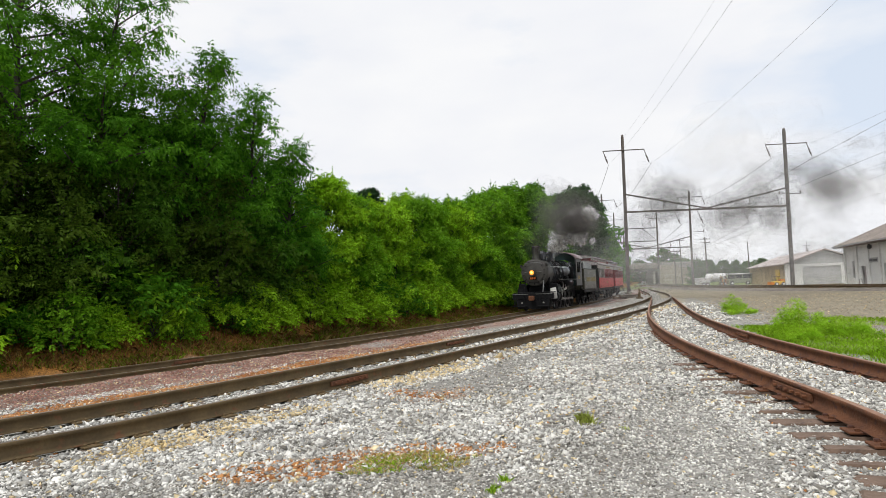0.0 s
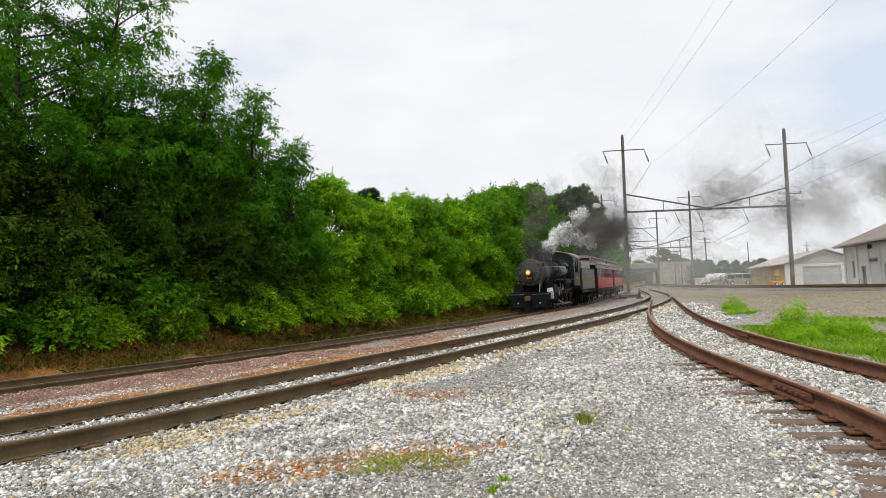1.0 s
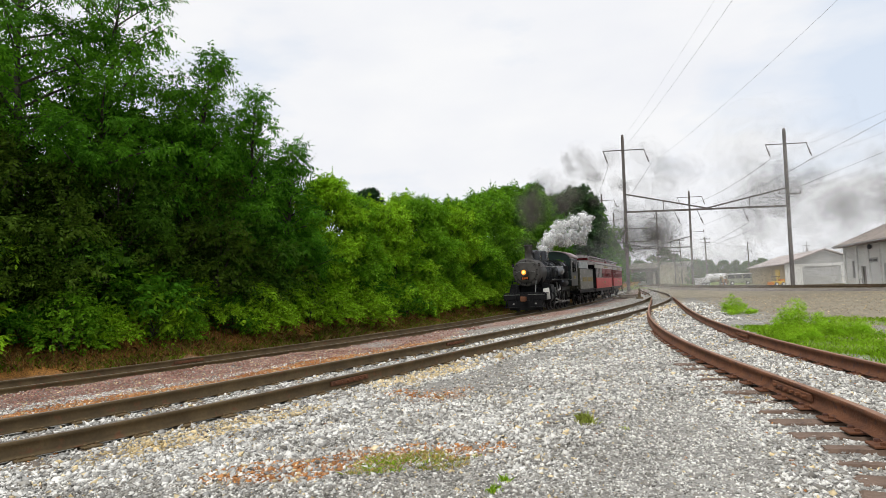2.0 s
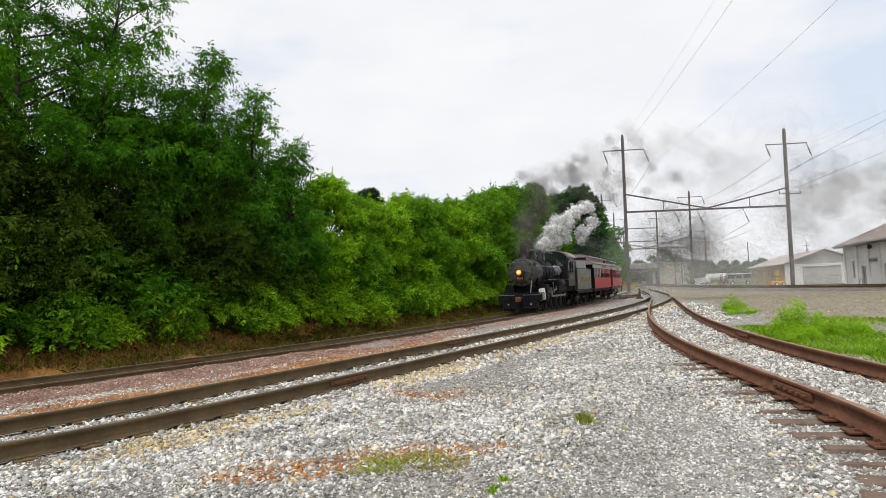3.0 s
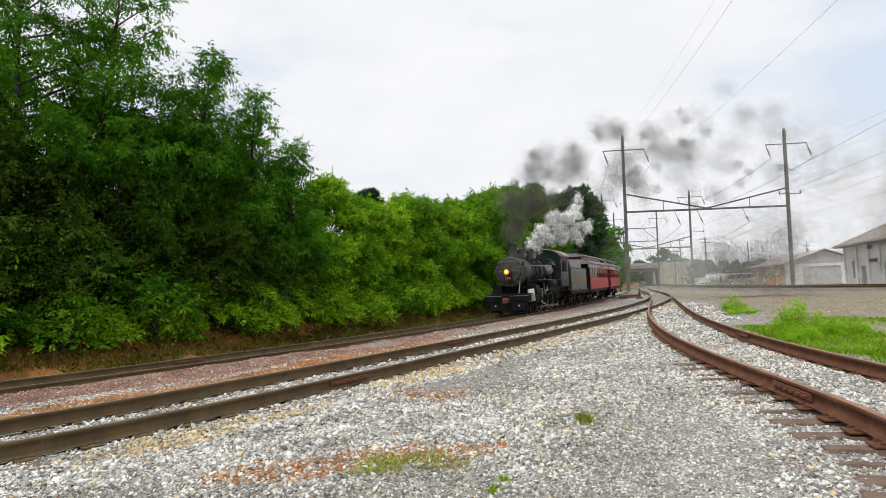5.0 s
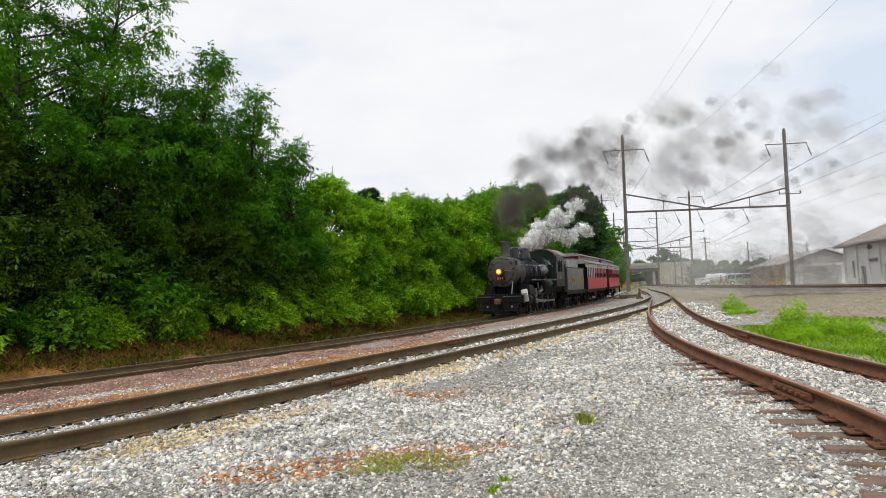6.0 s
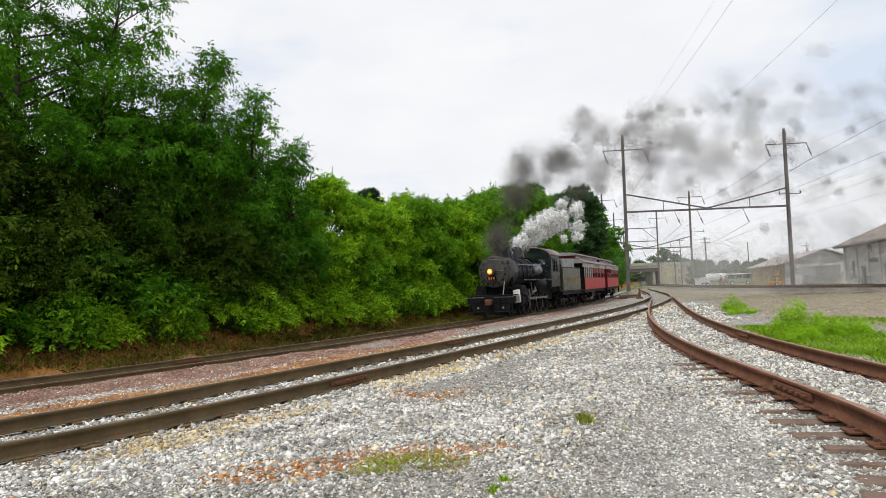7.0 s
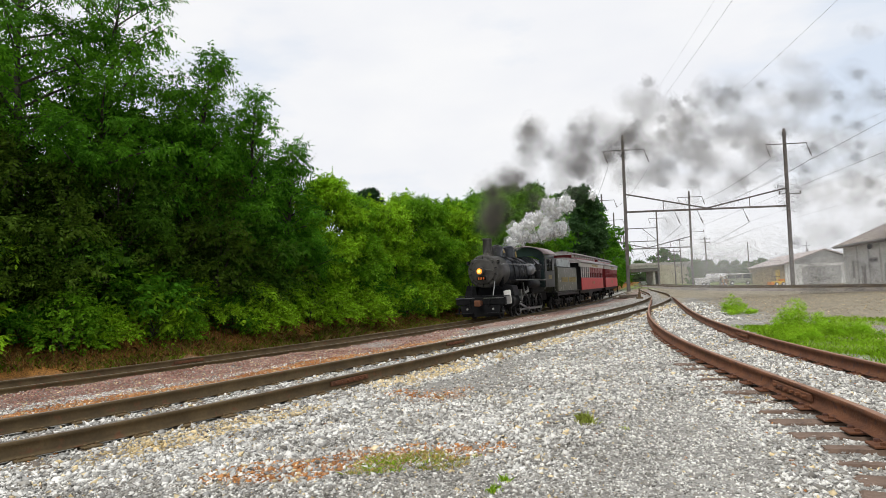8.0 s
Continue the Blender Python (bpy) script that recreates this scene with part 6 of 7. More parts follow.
    # switch stand and pile of old ties near the gantry foot
    s = thing("switch_stand", "low rusty switch stand beside the turnout", "switch stand", pose(16.2, 51.0, float(ground_z([16.2], [51.0])[0])))
    bm = bmn()
    box(bm, 0.5, 0.35, 0.12, pose(0, 0, 0.06), 0.02)
    part("base", bm, RAIL_SIDE, s)
    bm = bmn()
    lathe(bm, [(0.12, 0), (0.10, 0.4), (0.05, 0.45), (0.04, 0.8)], pose(0, 0, 0.1), 10)
    part("post", bm, RAIL_SIDE, s)
    bm = bmn()
    rod(bm, (0, 0, 0.55), (0.55, 0.1, 0.3), 0.03)
    part("lever", bm, RAIL_RED, s)
    pl = thing("tie_pile", "small pile of dark discarded railway ties", "tie pile", pose(16.6, 56, float(ground_z([16.6], [56.0])[0]), 0, 0, 25))
    for k in range(6):
        bm = bmn()
        box(bm, 2.4, 0.22, 0.17, pose(0.1 * k, 0.28 * (k % 3), 0.09 + 0.18 * (k // 3), 0, 0, 6 * k - 12), 0.015)
        part("tie", bm, TIE, pl)


build_yard_things()


# ---- far trees ----
def build_far_trees():
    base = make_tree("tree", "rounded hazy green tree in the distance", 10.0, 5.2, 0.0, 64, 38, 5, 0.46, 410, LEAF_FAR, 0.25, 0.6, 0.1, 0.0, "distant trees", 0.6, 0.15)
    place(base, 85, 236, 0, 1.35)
    rnd = random.Random(31)
    spots = [(91, 240, 1.15), (86, 225, 1.0), (92, 232, 0.95), (98, 236, 0.92), (104, 240, 0.9), (110, 240, 0.86), (116, 242, 0.84), (122, 245, 0.8), (90, 212, 0.7), (72, 285, 1.0), (80, 290, 1.1), (88, 300, 1.1), (96, 300, 1.2),
             (64, 275, 1.15), (58, 240, 1.2), (54, 226, 1.1), (130, 250, 0.9), (140, 250, 0.95), (150, 255, 0.9), (83, 204, 0.45), (86, 200, 0.4)]
    for i, (x, y, s) in enumerate(spots):
        c = copy_thing(base, pose(0, 0, 0))
        c.matrix_basis = pose(x, y, -0.2, 0, 0, rnd.uniform(0, 360)) @ Matrix.Diagonal((s * rnd.uniform(0.95, 1.2), s, s, 1))
    # woods on the skyline all round, one soft mass
    g = np.random.default_rng(5)
    cl = []
    for a in np.arange(-180, 180, 0.9):
        if -62 < a < -3:
            R = 150
        else:
            R = 420 + 60 * math.sin(a * 0.11)
        r = g.uniform(4.0, 7.0) * (0.6 if R < 200 else 1.0)
        x, y = R * math.sin(radians(a)), R * math.cos(radians(a))
        for k in range(2):
            cl.append((x + g.normal() * 4, y + g.normal() * 4, g.uniform(2, 7) * (1 if R > 200 else 0.9), r))
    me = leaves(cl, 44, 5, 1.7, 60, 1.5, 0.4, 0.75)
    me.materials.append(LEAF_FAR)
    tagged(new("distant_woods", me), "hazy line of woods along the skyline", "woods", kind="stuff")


build_far_trees()


# ---- loose ballast, grass and weeds ----
STONE_DARK = mat("dark_grey_stone", (0.23, 0.215, 0.185), (0.37, 0.35, 0.31), 1.2, 0.9, 0, 0.3, 60, island=0.5)
STONE_RUST = mat("rust_stained_stone", (0.36, 0.13, 0.032), (0.54, 0.27, 0.10), 1.2, 0.9, 0, 0.3, 60, island=0.4)
STONE_WARM = mat("yellowed_stone", (0.52, 0.385, 0.175), (0.74, 0.62, 0.40), 1.2, 0.9, 0, 0.3, 60, island=0.35)
STONE_YARD = mat("brown_yard_stone", (0.24, 0.20, 0.14), (0.40, 0.345, 0.26), 1.2, 0.9, 0, 0.3, 60, island=0.35)
STONE_RED = mat("reddish_stone", (0.24, 0.115, 0.085), (0.40, 0.235, 0.185), 1.2, 0.9, 0, 0.3, 60, island=0.35)
ICO = bmesh.new()
bmesh.ops.create_icosphere(ICO, subdivisions=1, radius=1.0)
ICO_V = np.array([v.co[:] for v in ICO.verts])
ICO_F = np.array([[v.index for v in f.verts] for f in ICO.faces])
ICO.free()
if len(ICO_V) > 12:
    ICO_V, ICO_F = ICO_V[:12], ICO_F
OCT_V = np.array([(1, 0, 0), (-1, 0, 0), (0, 1, 0), (0, -1, 0), (0, 0, 1), (0, 0, -1)], float)
OCT_F = np.array([(0, 2, 4), (2, 1, 4), (1, 3, 4), (3, 0, 4), (2, 0, 5), (1, 2, 5), (3, 1, 5), (0, 3, 5)])


def turns(g, n):
    q = unit(g.normal(size=(n, 4)))
    w, x, y, z = q.T
    return np.stack([np.stack([1 - 2 * (y * y + z * z), 2 * (x * y - z * w), 2 * (x * z + y * w)], 1),
                     np.stack([2 * (x * y + z * w), 1 - 2 * (x * x + z * z), 2 * (y * z - x * w)], 1),
                     np.stack([2 * (x * z - y * w), 2 * (y * z + x * w), 1 - 2 * (x * x + y * y)], 1)], 1)


def stones(x, y, r, base_v, base_f, g, material, label):
    n = len(x)
    z = ground_z(x, y)
    sh = np.stack([g.uniform(1.0, 1.7, n), g.uniform(0.75, 1.15, n), g.uniform(0.45, 0.8, n)], 1) * r[:, None]
    v = base_v[None] * g.uniform(0.75, 1.2, (n, len(base_v), 1)) * sh[:, None] + g.normal(0, 0.28, (n, len(base_v), 3)) * r[:, None, None]
    tilt = turns(g, n)
    v = np.einsum("nij,nkj->nki", tilt, v)
    v[:, :, 2] *= 0.8
    v[:, :, 0] += x[:, None]
    v[:, :, 1] += y[:, None]
    v[:, :, 2] += (z + r * 0.22)[:, None]
    f = base_f[None] + (np.arange(n) * len(base_v))[:, None, None]
    me = quick_mesh("ballast_stones", v.reshape(-1, 3), f.reshape(-1, 3))
    me.materials.append(material)
    tagged(new("ballast_stones", me), label, "ballast", kind="stuff")


def scatter(g, y0, y1, density, umax=0.80):
    n = int(density * umax * (y1 * y1 - y0 * y0))
    y = np.sqrt(g.uniform(y0 * y0, y1 * y1, n))
    return g.uniform(-umax, umax, n) * y, y


def off_ties(L, x, y, d, g, chance):
    """False where a stone would lie on a sleeper of the track L."""
    ids = np.zeros(len(x))
    near_line(L, x, y, ids)
    ts = np.array(TIE_S[len(L)])
    j = np.clip(np.searchsorted(ts, ids), 1, len(ts) - 1)
    gap = np.minimum(np.abs(ts[j] - ids), np.abs(ts[j - 1] - ids))
    return ~((gap < 0.16) & (np.abs(d) < 1.34) & (g.random(len(x)) < chance))


def build_stones():
    g = np.random.default_rng(42)
    for y0, y1, dens, lo, hi in ((2.9, 7.0, 1150, 0.012, 0.031), (7.0, 12.0, 640, 0.016, 0.034), (12.0, 21.0, 170, 0.026, 0.050), (21.0, 36.0, 40, 0.034, 0.065)):
        x, y = scatter(g, y0, y1, dens)
        dt, _ = near_line(L_TRAIN, x, y)
        dm, _ = near_line(L_MID, x, y)
        dr, _ = near_line(L_RIGHT, x, y)
        fines = ease(0.0, 0.6, wobble(x, y, 1.3, 9.0)) * (np.abs(dm) > 1.9) * (np.abs(dr) > 1.7)
        keep = (np.abs(np.abs(dm) - 0.7525) > 0.085) & (np.abs(np.abs(dr) - 0.7525) > 0.085) & (dt > 1.15) & (dr < np.where(y < 19, 1.15, 2.1) + 0.4 * wobble(x, y, 0.7))
        keep &= (g.random(len(x)) > 0.35 * fines) & ((y < 21) | (np.abs(dm) < 2.4) | (np.abs(dr) < 2.2) | (np.abs(dt - 2.0) < 0.6))
        keep &= off_ties(L_RIGHT, x, y, np.where((dr < -0.7) & (y < 10), dr, 9.0), g, 0.8) & off_ties(L_MID, x, y, dm, g, 0.45)
        low = (y < 4.95 + 0.25 * wobble(x, y, 0.5, 3.0)) & (x < 0.3)
        fine = ease(-3.4, -2.6, dr + 0.3 * wobble(x, y, 0.9, 2.0)) * (y < 14)
        r = g.uniform(lo, hi, len(x)) * (1 - 0.50 * fines) * (1 - 0.20 * fine) * np.where(low, 0.72, 1.0) * np.where(g.random(len(x)) < 0.07, 1.5, 1.0)
        q = np.full(len(x), 9.0)
        for cx, cy, ax, ay in ((-1.32, 5.30, 0.75, 0.32), (-0.30, 5.42, 0.80, 0.30), (-0.28, 9.0, 0.6, 0.4)):
            q = np.minimum(q, np.hypot((x - cx) / ax, (y - cy) / ay) + 0.3 * wobble(x, y, 0.2, 4.0))
        rnd = g.random(len(x))
        rust = (q < 1.15) & (rnd < 0.62) | (rnd < 0.010)
        r = np.where(rust, r * 0.75, r) * np.where((dt > 1.3) & (dm < -1.6), 0.62, 1.0)
        rust |= (np.abs(dm + 2.25) < 0.42) & (y > 4) & (y < 17) & (rnd > 0.25)
        warm = (~rust) & (np.abs(dm - 1.3) < 0.38) & (rnd < 0.62 * ease(-0.3, 0.4, wobble(x, y, 0.6, 7.0) + 0.4 * ease(7, 12, y))) & (y > 5.5) | (~rust) & (rnd > 0.95)
        red = (~rust) & (~warm) & (dt > 1.3) & (dt < 4.2) & (dm < -1.7) & (rnd < 0.25 + 0.63 * ease(6, 12, y))
        grey = ~(rust | warm | red)
        dark = grey & (g.random(len(x)) < 0.14 + 0.42 * fines * (1 - fine) + 0.30 * low)
        for sel, mt, lab in ((grey & ~dark, STONE, "loose pale grey crushed ballast stones"), (dark, STONE_DARK, "darker grey crushed ballast stones"), (rust, STONE_RUST, "rust-stained ballast stones"),
                             (warm, STONE_WARM, "yellowed ballast stones beside the rails"), (red, STONE_RED, "reddish ballast stones between the tracks")):
            s = sel & keep
            if s.sum() > 3:
                stones(x[s], y[s], r[s], OCT_V, OCT_F, g, mt, lab)


def build_strip_stones():
    """Small reddish and orange stones that fill the strip between the running line and the next track."""
    g = np.random.default_rng(45)
    x, y = scatter(g, 4.0, 19.0, 560)
    dt, _ = near_line(L_TRAIN, x, y)
    dm, _ = near_line(L_MID, x, y)
    k = (dt > 1.1) & (dm < -1.1)
    x, y, dm = x[k], y[k], dm[k]
    u = g.random(len(x))
    band = (np.abs(dm + 2.2 + 0.25 * wobble(x, y, 0.8, 1.0)) < 0.36) & (u < 0.8)
    red = ~band & (u < 0.15 + 0.60 * ease(7, 13, y)) & (dm < -1.8)
    warm = ~band & ~red & (u > 0.90)
    dark = ~(band | red | warm) & (u > 0.66)
    for sel, mt, lab in ((band, STONE_RUST, "small rust-orange stones between the tracks"), (red, STONE_RED, "small reddish stones between the tracks"), (warm, STONE_WARM, "small yellowed stones between the tracks"),
                         (dark, STONE_DARK, "small dark stones between the tracks"), (~(band | red | warm | dark), STONE, "small pale stones between the tracks")):
        stones(x[sel], y[sel], g.uniform(0.010, 0.020, sel.sum()) * (1 + 0.03 * y[sel]), OCT_V, OCT_F, g, mt, lab)


def build_fine_stones():
    """Small chips between the large stones near the camera, and scattered gravel on the brown yard."""
    g = np.random.default_rng(43)
    x, y = scatter(g, 2.9, 7.5, 1000)
    dm, _ = near_line(L_MID, x, y)
    dr, _ = near_line(L_RIGHT, x, y)
    k = (dm > 1.0) & (dr < -0.9)
    x, y = x[k], y[k]
    u = g.random(len(x))
    for sel, mt in ((u < 0.68, STONE), (u >= 0.68, STONE_DARK)):
        stones(x[sel], y[sel], g.uniform(0.007, 0.016, sel.sum()), OCT_V, OCT_F, g, mt, "small grey stone chips between the ballast")
    x, y = scatter(g, 12, 46, 22)
    dr, _ = near_line(L_RIGHT, x, y)
    dm, _ = near_line(L_MID, x, y)
    k = (dr > 2.2) & (dm > 2.5) & (x < 34) & (x > 0.22 * y)
    x, y = x[k], y[k]
    u = g.random(len(x))
    for sel, mt in ((u < 0.8, STONE_YARD), (u >= 0.8, STONE_WARM)):
        stones(x[sel], y[sel], g.uniform(0.014, 0.034, sel.sum()), OCT_V, OCT_F, g, mt, "scattered brownish gravel on the yard")


build_stones()
build_strip_stones()
build_fine_stones()

GRASS = leaf_mat("fresh_grass", (0.28, 0.48, 0.02), (0.44, 0.68, 0.05), 0.5)
GRASS_DRY = leaf_mat("dry_grass", (0.60, 0.45, 0.16), (0.74, 0.60, 0.27), 0.5)
GRASS_BROWN = leaf_mat("dead_weeds", (0.15, 0.08, 0.028), (0.30, 0.17, 0.065), 0.3)
BANK_DRY = leaf_mat("bank_straw", (0.30, 0.20, 0.065), (0.46, 0.33, 0.12), 0.35)
BANK_GREEN = leaf_mat("bank_weeds", (0.13, 0.22, 0.015), (0.25, 0.38, 0.03), 0.45)
GRASS_OLIVE = leaf_mat("olive_grass", (0.42, 0.50, 0.09), (0.60, 0.66, 0.17), 0.5)


def blades(g, x, y, h, w, lean):
    n = len(x)
    z = ground_z(x, y)
    a = g.uniform(0, 2 * math.pi, n)
    l = g.normal(0, lean, n) * h
    o = np.stack([x, y, z - 0.01], 1)
    d = np.stack([np.cos(a), np.sin(a), 0 * a], 1)
    p = np.stack([-np.sin(a), np.cos(a), 0 * a], 1) * (w / 2)[:, None]
    mid = o + d * (l * 0.3)[:, None] + np.array([0, 0, 1]) * (h * 0.55)[:, None]
    tip = o + d * l[:, None] + np.array([0, 0, 1]) * (h * g.uniform(0.75, 1.0, n))[:, None]
    return np.stack([o - p, o + p, mid + p * 0.7, tip, mid - p * 0.7], 1)


def grass_object(name, v, mt, label, cat, kind=""):
    n = len(v)
    me = quick_mesh(name, v.reshape(-1, 3), np.arange(n * 5).reshape(-1, 5))
    me.materials.append(mt)
    return tagged(new(name, me), label, cat, kind=kind)


def tuft(x, y, rad, h, n, mt, label, seed, name="weed_tuft"):
    g = np.random.default_rng(seed)
    px, py = x + g.normal(0, rad * 0.5, n), y + g.normal(0, rad * 0.5, n)
    hh = h * g.uniform(0.45, 1.0, n) * np.exp(-((px - x) ** 2 + (py - y) ** 2) / (2 * rad * rad))
    v = blades(g, px, py, hh, np.full(n, 0.005 + h * 0.006), 0.38)
    return grass_object(name, v, mt, label, "weed")


def weed_bush(x, y, rad, h, n, label, seed):
    """Thin stalks that carry many tiny leaves."""
    g = random.Random(seed)
    w = thing("weed_bush", label, "weed", pose(x, y, float(ground_z([x], [y])[0])))
    cl = []
    bm = bmn()
    for k in range(n):
        a, q = g.uniform(0, 6.28), rad * g.random() ** 0.6
        top = h * (1 - 0.75 * (q / rad) ** 2) * g.uniform(0.7, 1.05)
        bx, by = q * math.cos(a), q * math.sin(a)
        rod(bm, (bx * 0.8, by * 0.8, -0.03), (bx * 1.05, by * 1.05, top), 0.006, 4, 0.003)
        for t in (0.3, 0.6, 0.9):
            if top * t > 0.03:
                cl.append((bx * (0.8 + 0.25 * t), by * (0.8 + 0.25 * t), top * t, 0.055 + 0.05 * h * (1 - t * 0.5)))
    part("stalk_clump", bm, GRASS_OLIVE, w)
    me = leaves(cl, 40, 7, 0.034, seed + 700, 0.08, 0.1, 0.26)
    me.materials.append(GRASS)
    f = new("foliage", me)
    f.parent = w


def build_grass():
    g = np.random.default_rng(9)
    x, y = g.uniform(4.5, 20, 190000), g.uniform(6.0, 23, 190000)
    dr, _ = near_line(L_RIGHT, x, y)
    m = lawn(x, y, dr)
    s = (g.random(len(x)) < m) & (x < 0.82 * y)
    x, y = x[s], y[s]
    h = g.uniform(0.03, 0.10, len(x)) * (1 + 0.8 * ease(0, 0.8, wobble(x, y, 0.7, 6.0)))
    grass_object("lawn_grass", blades(g, x, y, h, np.full(len(x), 0.008), 0.5), GRASS, "patchy bright green grass beside the siding", "grass", "stuff")
    weed_bush(7.8, 13.6, 0.62, 0.82, 36, "tall feathery bright green weeds growing beside the siding", 1)
    weed_bush(8.7, 13.5, 0.50, 0.42, 18, "bright green weed clump beside the siding", 2)
    weed_bush(12.0, 25.6, 0.50, 0.75, 20, "feathery bright green weeds at the edge of the gravel", 3)
    weed_bush(10.7, 22.6, 0.70, 0.25, 16, "low green weeds at the edge of the gravel", 4)
    weed_bush(7.0, 12.4, 0.45, 0.25, 14, "low green weeds beside the siding rail", 5)
    tuft(1.33, 6.09, 0.09, 0.17, 200, GRASS_OLIVE, "small dry weed tuft growing through the ballast", 5)
    tuft(0.37, 4.50, 0.05, 0.085, 80, GRASS, "tiny fresh green weed in the ballast", 6)
    tuft(0.28, 4.27, 0.06, 0.085, 90, GRASS, "tiny fresh green weed in the ballast", 7)
    tuft(1.62, 5.75, 0.04, 0.07, 40, GRASS_OLIVE, "tiny olive weed in the ballast", 8)
    # dry weeds and stalks on the dirt bank
    T = np.gradient(L_TRAIN, axis=0)
    T /= np.linalg.norm(T, axis=1)[:, None]
    N = np.stack([-T[:, 1], T[:, 0]], 1)
    i = g.integers(10, 230, 34000)
    off = 1.75 + np.abs(g.normal(0, 0.75, len(i)))
    p = L_TRAIN[i] + N[i] * off[:, None] + T[i] * g.uniform(-0.15, 0.15, (len(i), 1))
    k = wobble(p[:, 0], p[:, 1], 0.6, 2.0) + 0.55 * (off - 2.0) > -0.45
    p = p[k]
    h = g.uniform(0.06, 0.30, len(p)) * (0.6 + 0.6 * ease(-0.3, 0.6, wobble(p[:, 0], p[:, 1], 0.9, 8.0)))
    u = g.random(len(p))
    for sel, mt, lab in ((u < 0.36, GRASS_BROWN, "dead brown weeds on the dirt bank"), ((u >= 0.36) & (u < 0.62), BANK_DRY, "dry straw-coloured grass on the dirt bank"), (u >= 0.62, BANK_GREEN, "olive grass on the dirt bank")):
        grass_object("bank_grass", blades(g, p[sel, 0], p[sel, 1], h[sel], np.full(sel.sum(), 0.014), 0.6), mt, lab, "grass", "stuff")
    n = 4600
    a, q = g.uniform(0, 6.283, n), g.random(n) ** 0.6
    x, y = -0.38 + 0.68 * q * np.cos(a), 5.16 + 0.33 * q * np.sin(a) + 0.06 * np.cos(a)
    k = (wobble(x, y, 0.09, 3.0) + 0.7 * wobble(x, y, 0.3, 8.0) > -0.2 + 0.55 * q) | (g.random(n) < 0.10 * (1 - q))
    x, y = x[k], y[k]
    h = g.uniform(0.015, 0.055, len(x))
    half = g.random(len(x)) < 0.5
    fresh = ~half & (wobble(x, y, 0.2, 12.0) > 0.15)
    grass_object("fresh_grass_patch", blades(g, x[fresh], y[fresh], h[fresh], np.full(fresh.sum(), 0.006), 0.7), GRASS, "low patch of fresh green grass in the gravel", "grass", "stuff")
    x, y, h, half = x[~fresh], y[~fresh], h[~fresh], half[~fresh]
    grass_object("dry_grass_patch", blades(g, x[half], y[half], h[half], np.full(half.sum(), 0.007), 0.7), GRASS_DRY, "low patch of dry yellowish grass in the gravel", "grass", "stuff")
    grass_object("green_grass_patch", blades(g, x[~half], y[~half], h[~half], np.full((~half).sum(), 0.007), 0.7), GRASS_OLIVE, "low patch of olive green grass in the gravel", "grass", "stuff")


build_grass()

def airy(name, c1, c2, clear, through_light=0.5):
    """A thin veil: most light passes straight through, the rest is scattered to both sides."""
    m = mat(name, c1, c2, 1.0, 1.0, 0, 0, 4)
    n, l = m.node_tree.nodes, m.node_tree.links
    pb = n["Principled BSDF"]
    pb.inputs["Specular IOR Level"].default_value = 0.0
    tl, m1 = n.new("ShaderNodeBsdfTranslucent"), n.new("ShaderNodeMixShader")
    tp, m2 = n.new("ShaderNodeBsdfTransparent"), n.new("ShaderNodeMixShader")
    l.new(pb.inputs["Base Color"].links[0].from_socket, tl.inputs["Color"])
    m1.inputs[0].default_value, m2.inputs[0].default_value = through_light, clear
    l.new(pb.outputs[0], m1.inputs[1])
    l.new(tl.outputs[0], m1.inputs[2])
    l.new(m1.outputs[0], m2.inputs[1])
    l.new(tp.outputs[0], m2.inputs[2])
    l.new(m2.outputs[0], n["Material Output"].inputs["Surface"])
    return m


# ---- smoke and steam: nested veils that drift as rigid puffs ----
def veils(name, c1, c2, clear, rim=0.42):
    """The veil of the heart and the far thinner veil of the rim."""
    return airy(name, c1, c2, clear), airy("faint_" + name, c1, c2, 1 - rim * (1 - clear), 0.5)


SMOKE = veils("dense_smoke_veil", (0.115, 0.100, 0.090), (0.17, 0.150, 0.136), 0.950)
SMOKE_MID = veils("grey_smoke_veil", (0.19, 0.168, 0.150), (0.27, 0.242, 0.218), 0.982)
SMOKE_THIN = veils("thin_smoke_veil", (0.25, 0.232, 0.218), (0.31, 0.292, 0.276), 0.982)
HAZE = veils("drifting_haze_veil", (0.70, 0.70, 0.69), (0.78, 0.78, 0.77), 0.987, 0.5)
STEAM = veils("white_steam_veil", (0.98, 0.98, 0.98), (0.99, 0.99, 0.99), 0.14, 0.22)


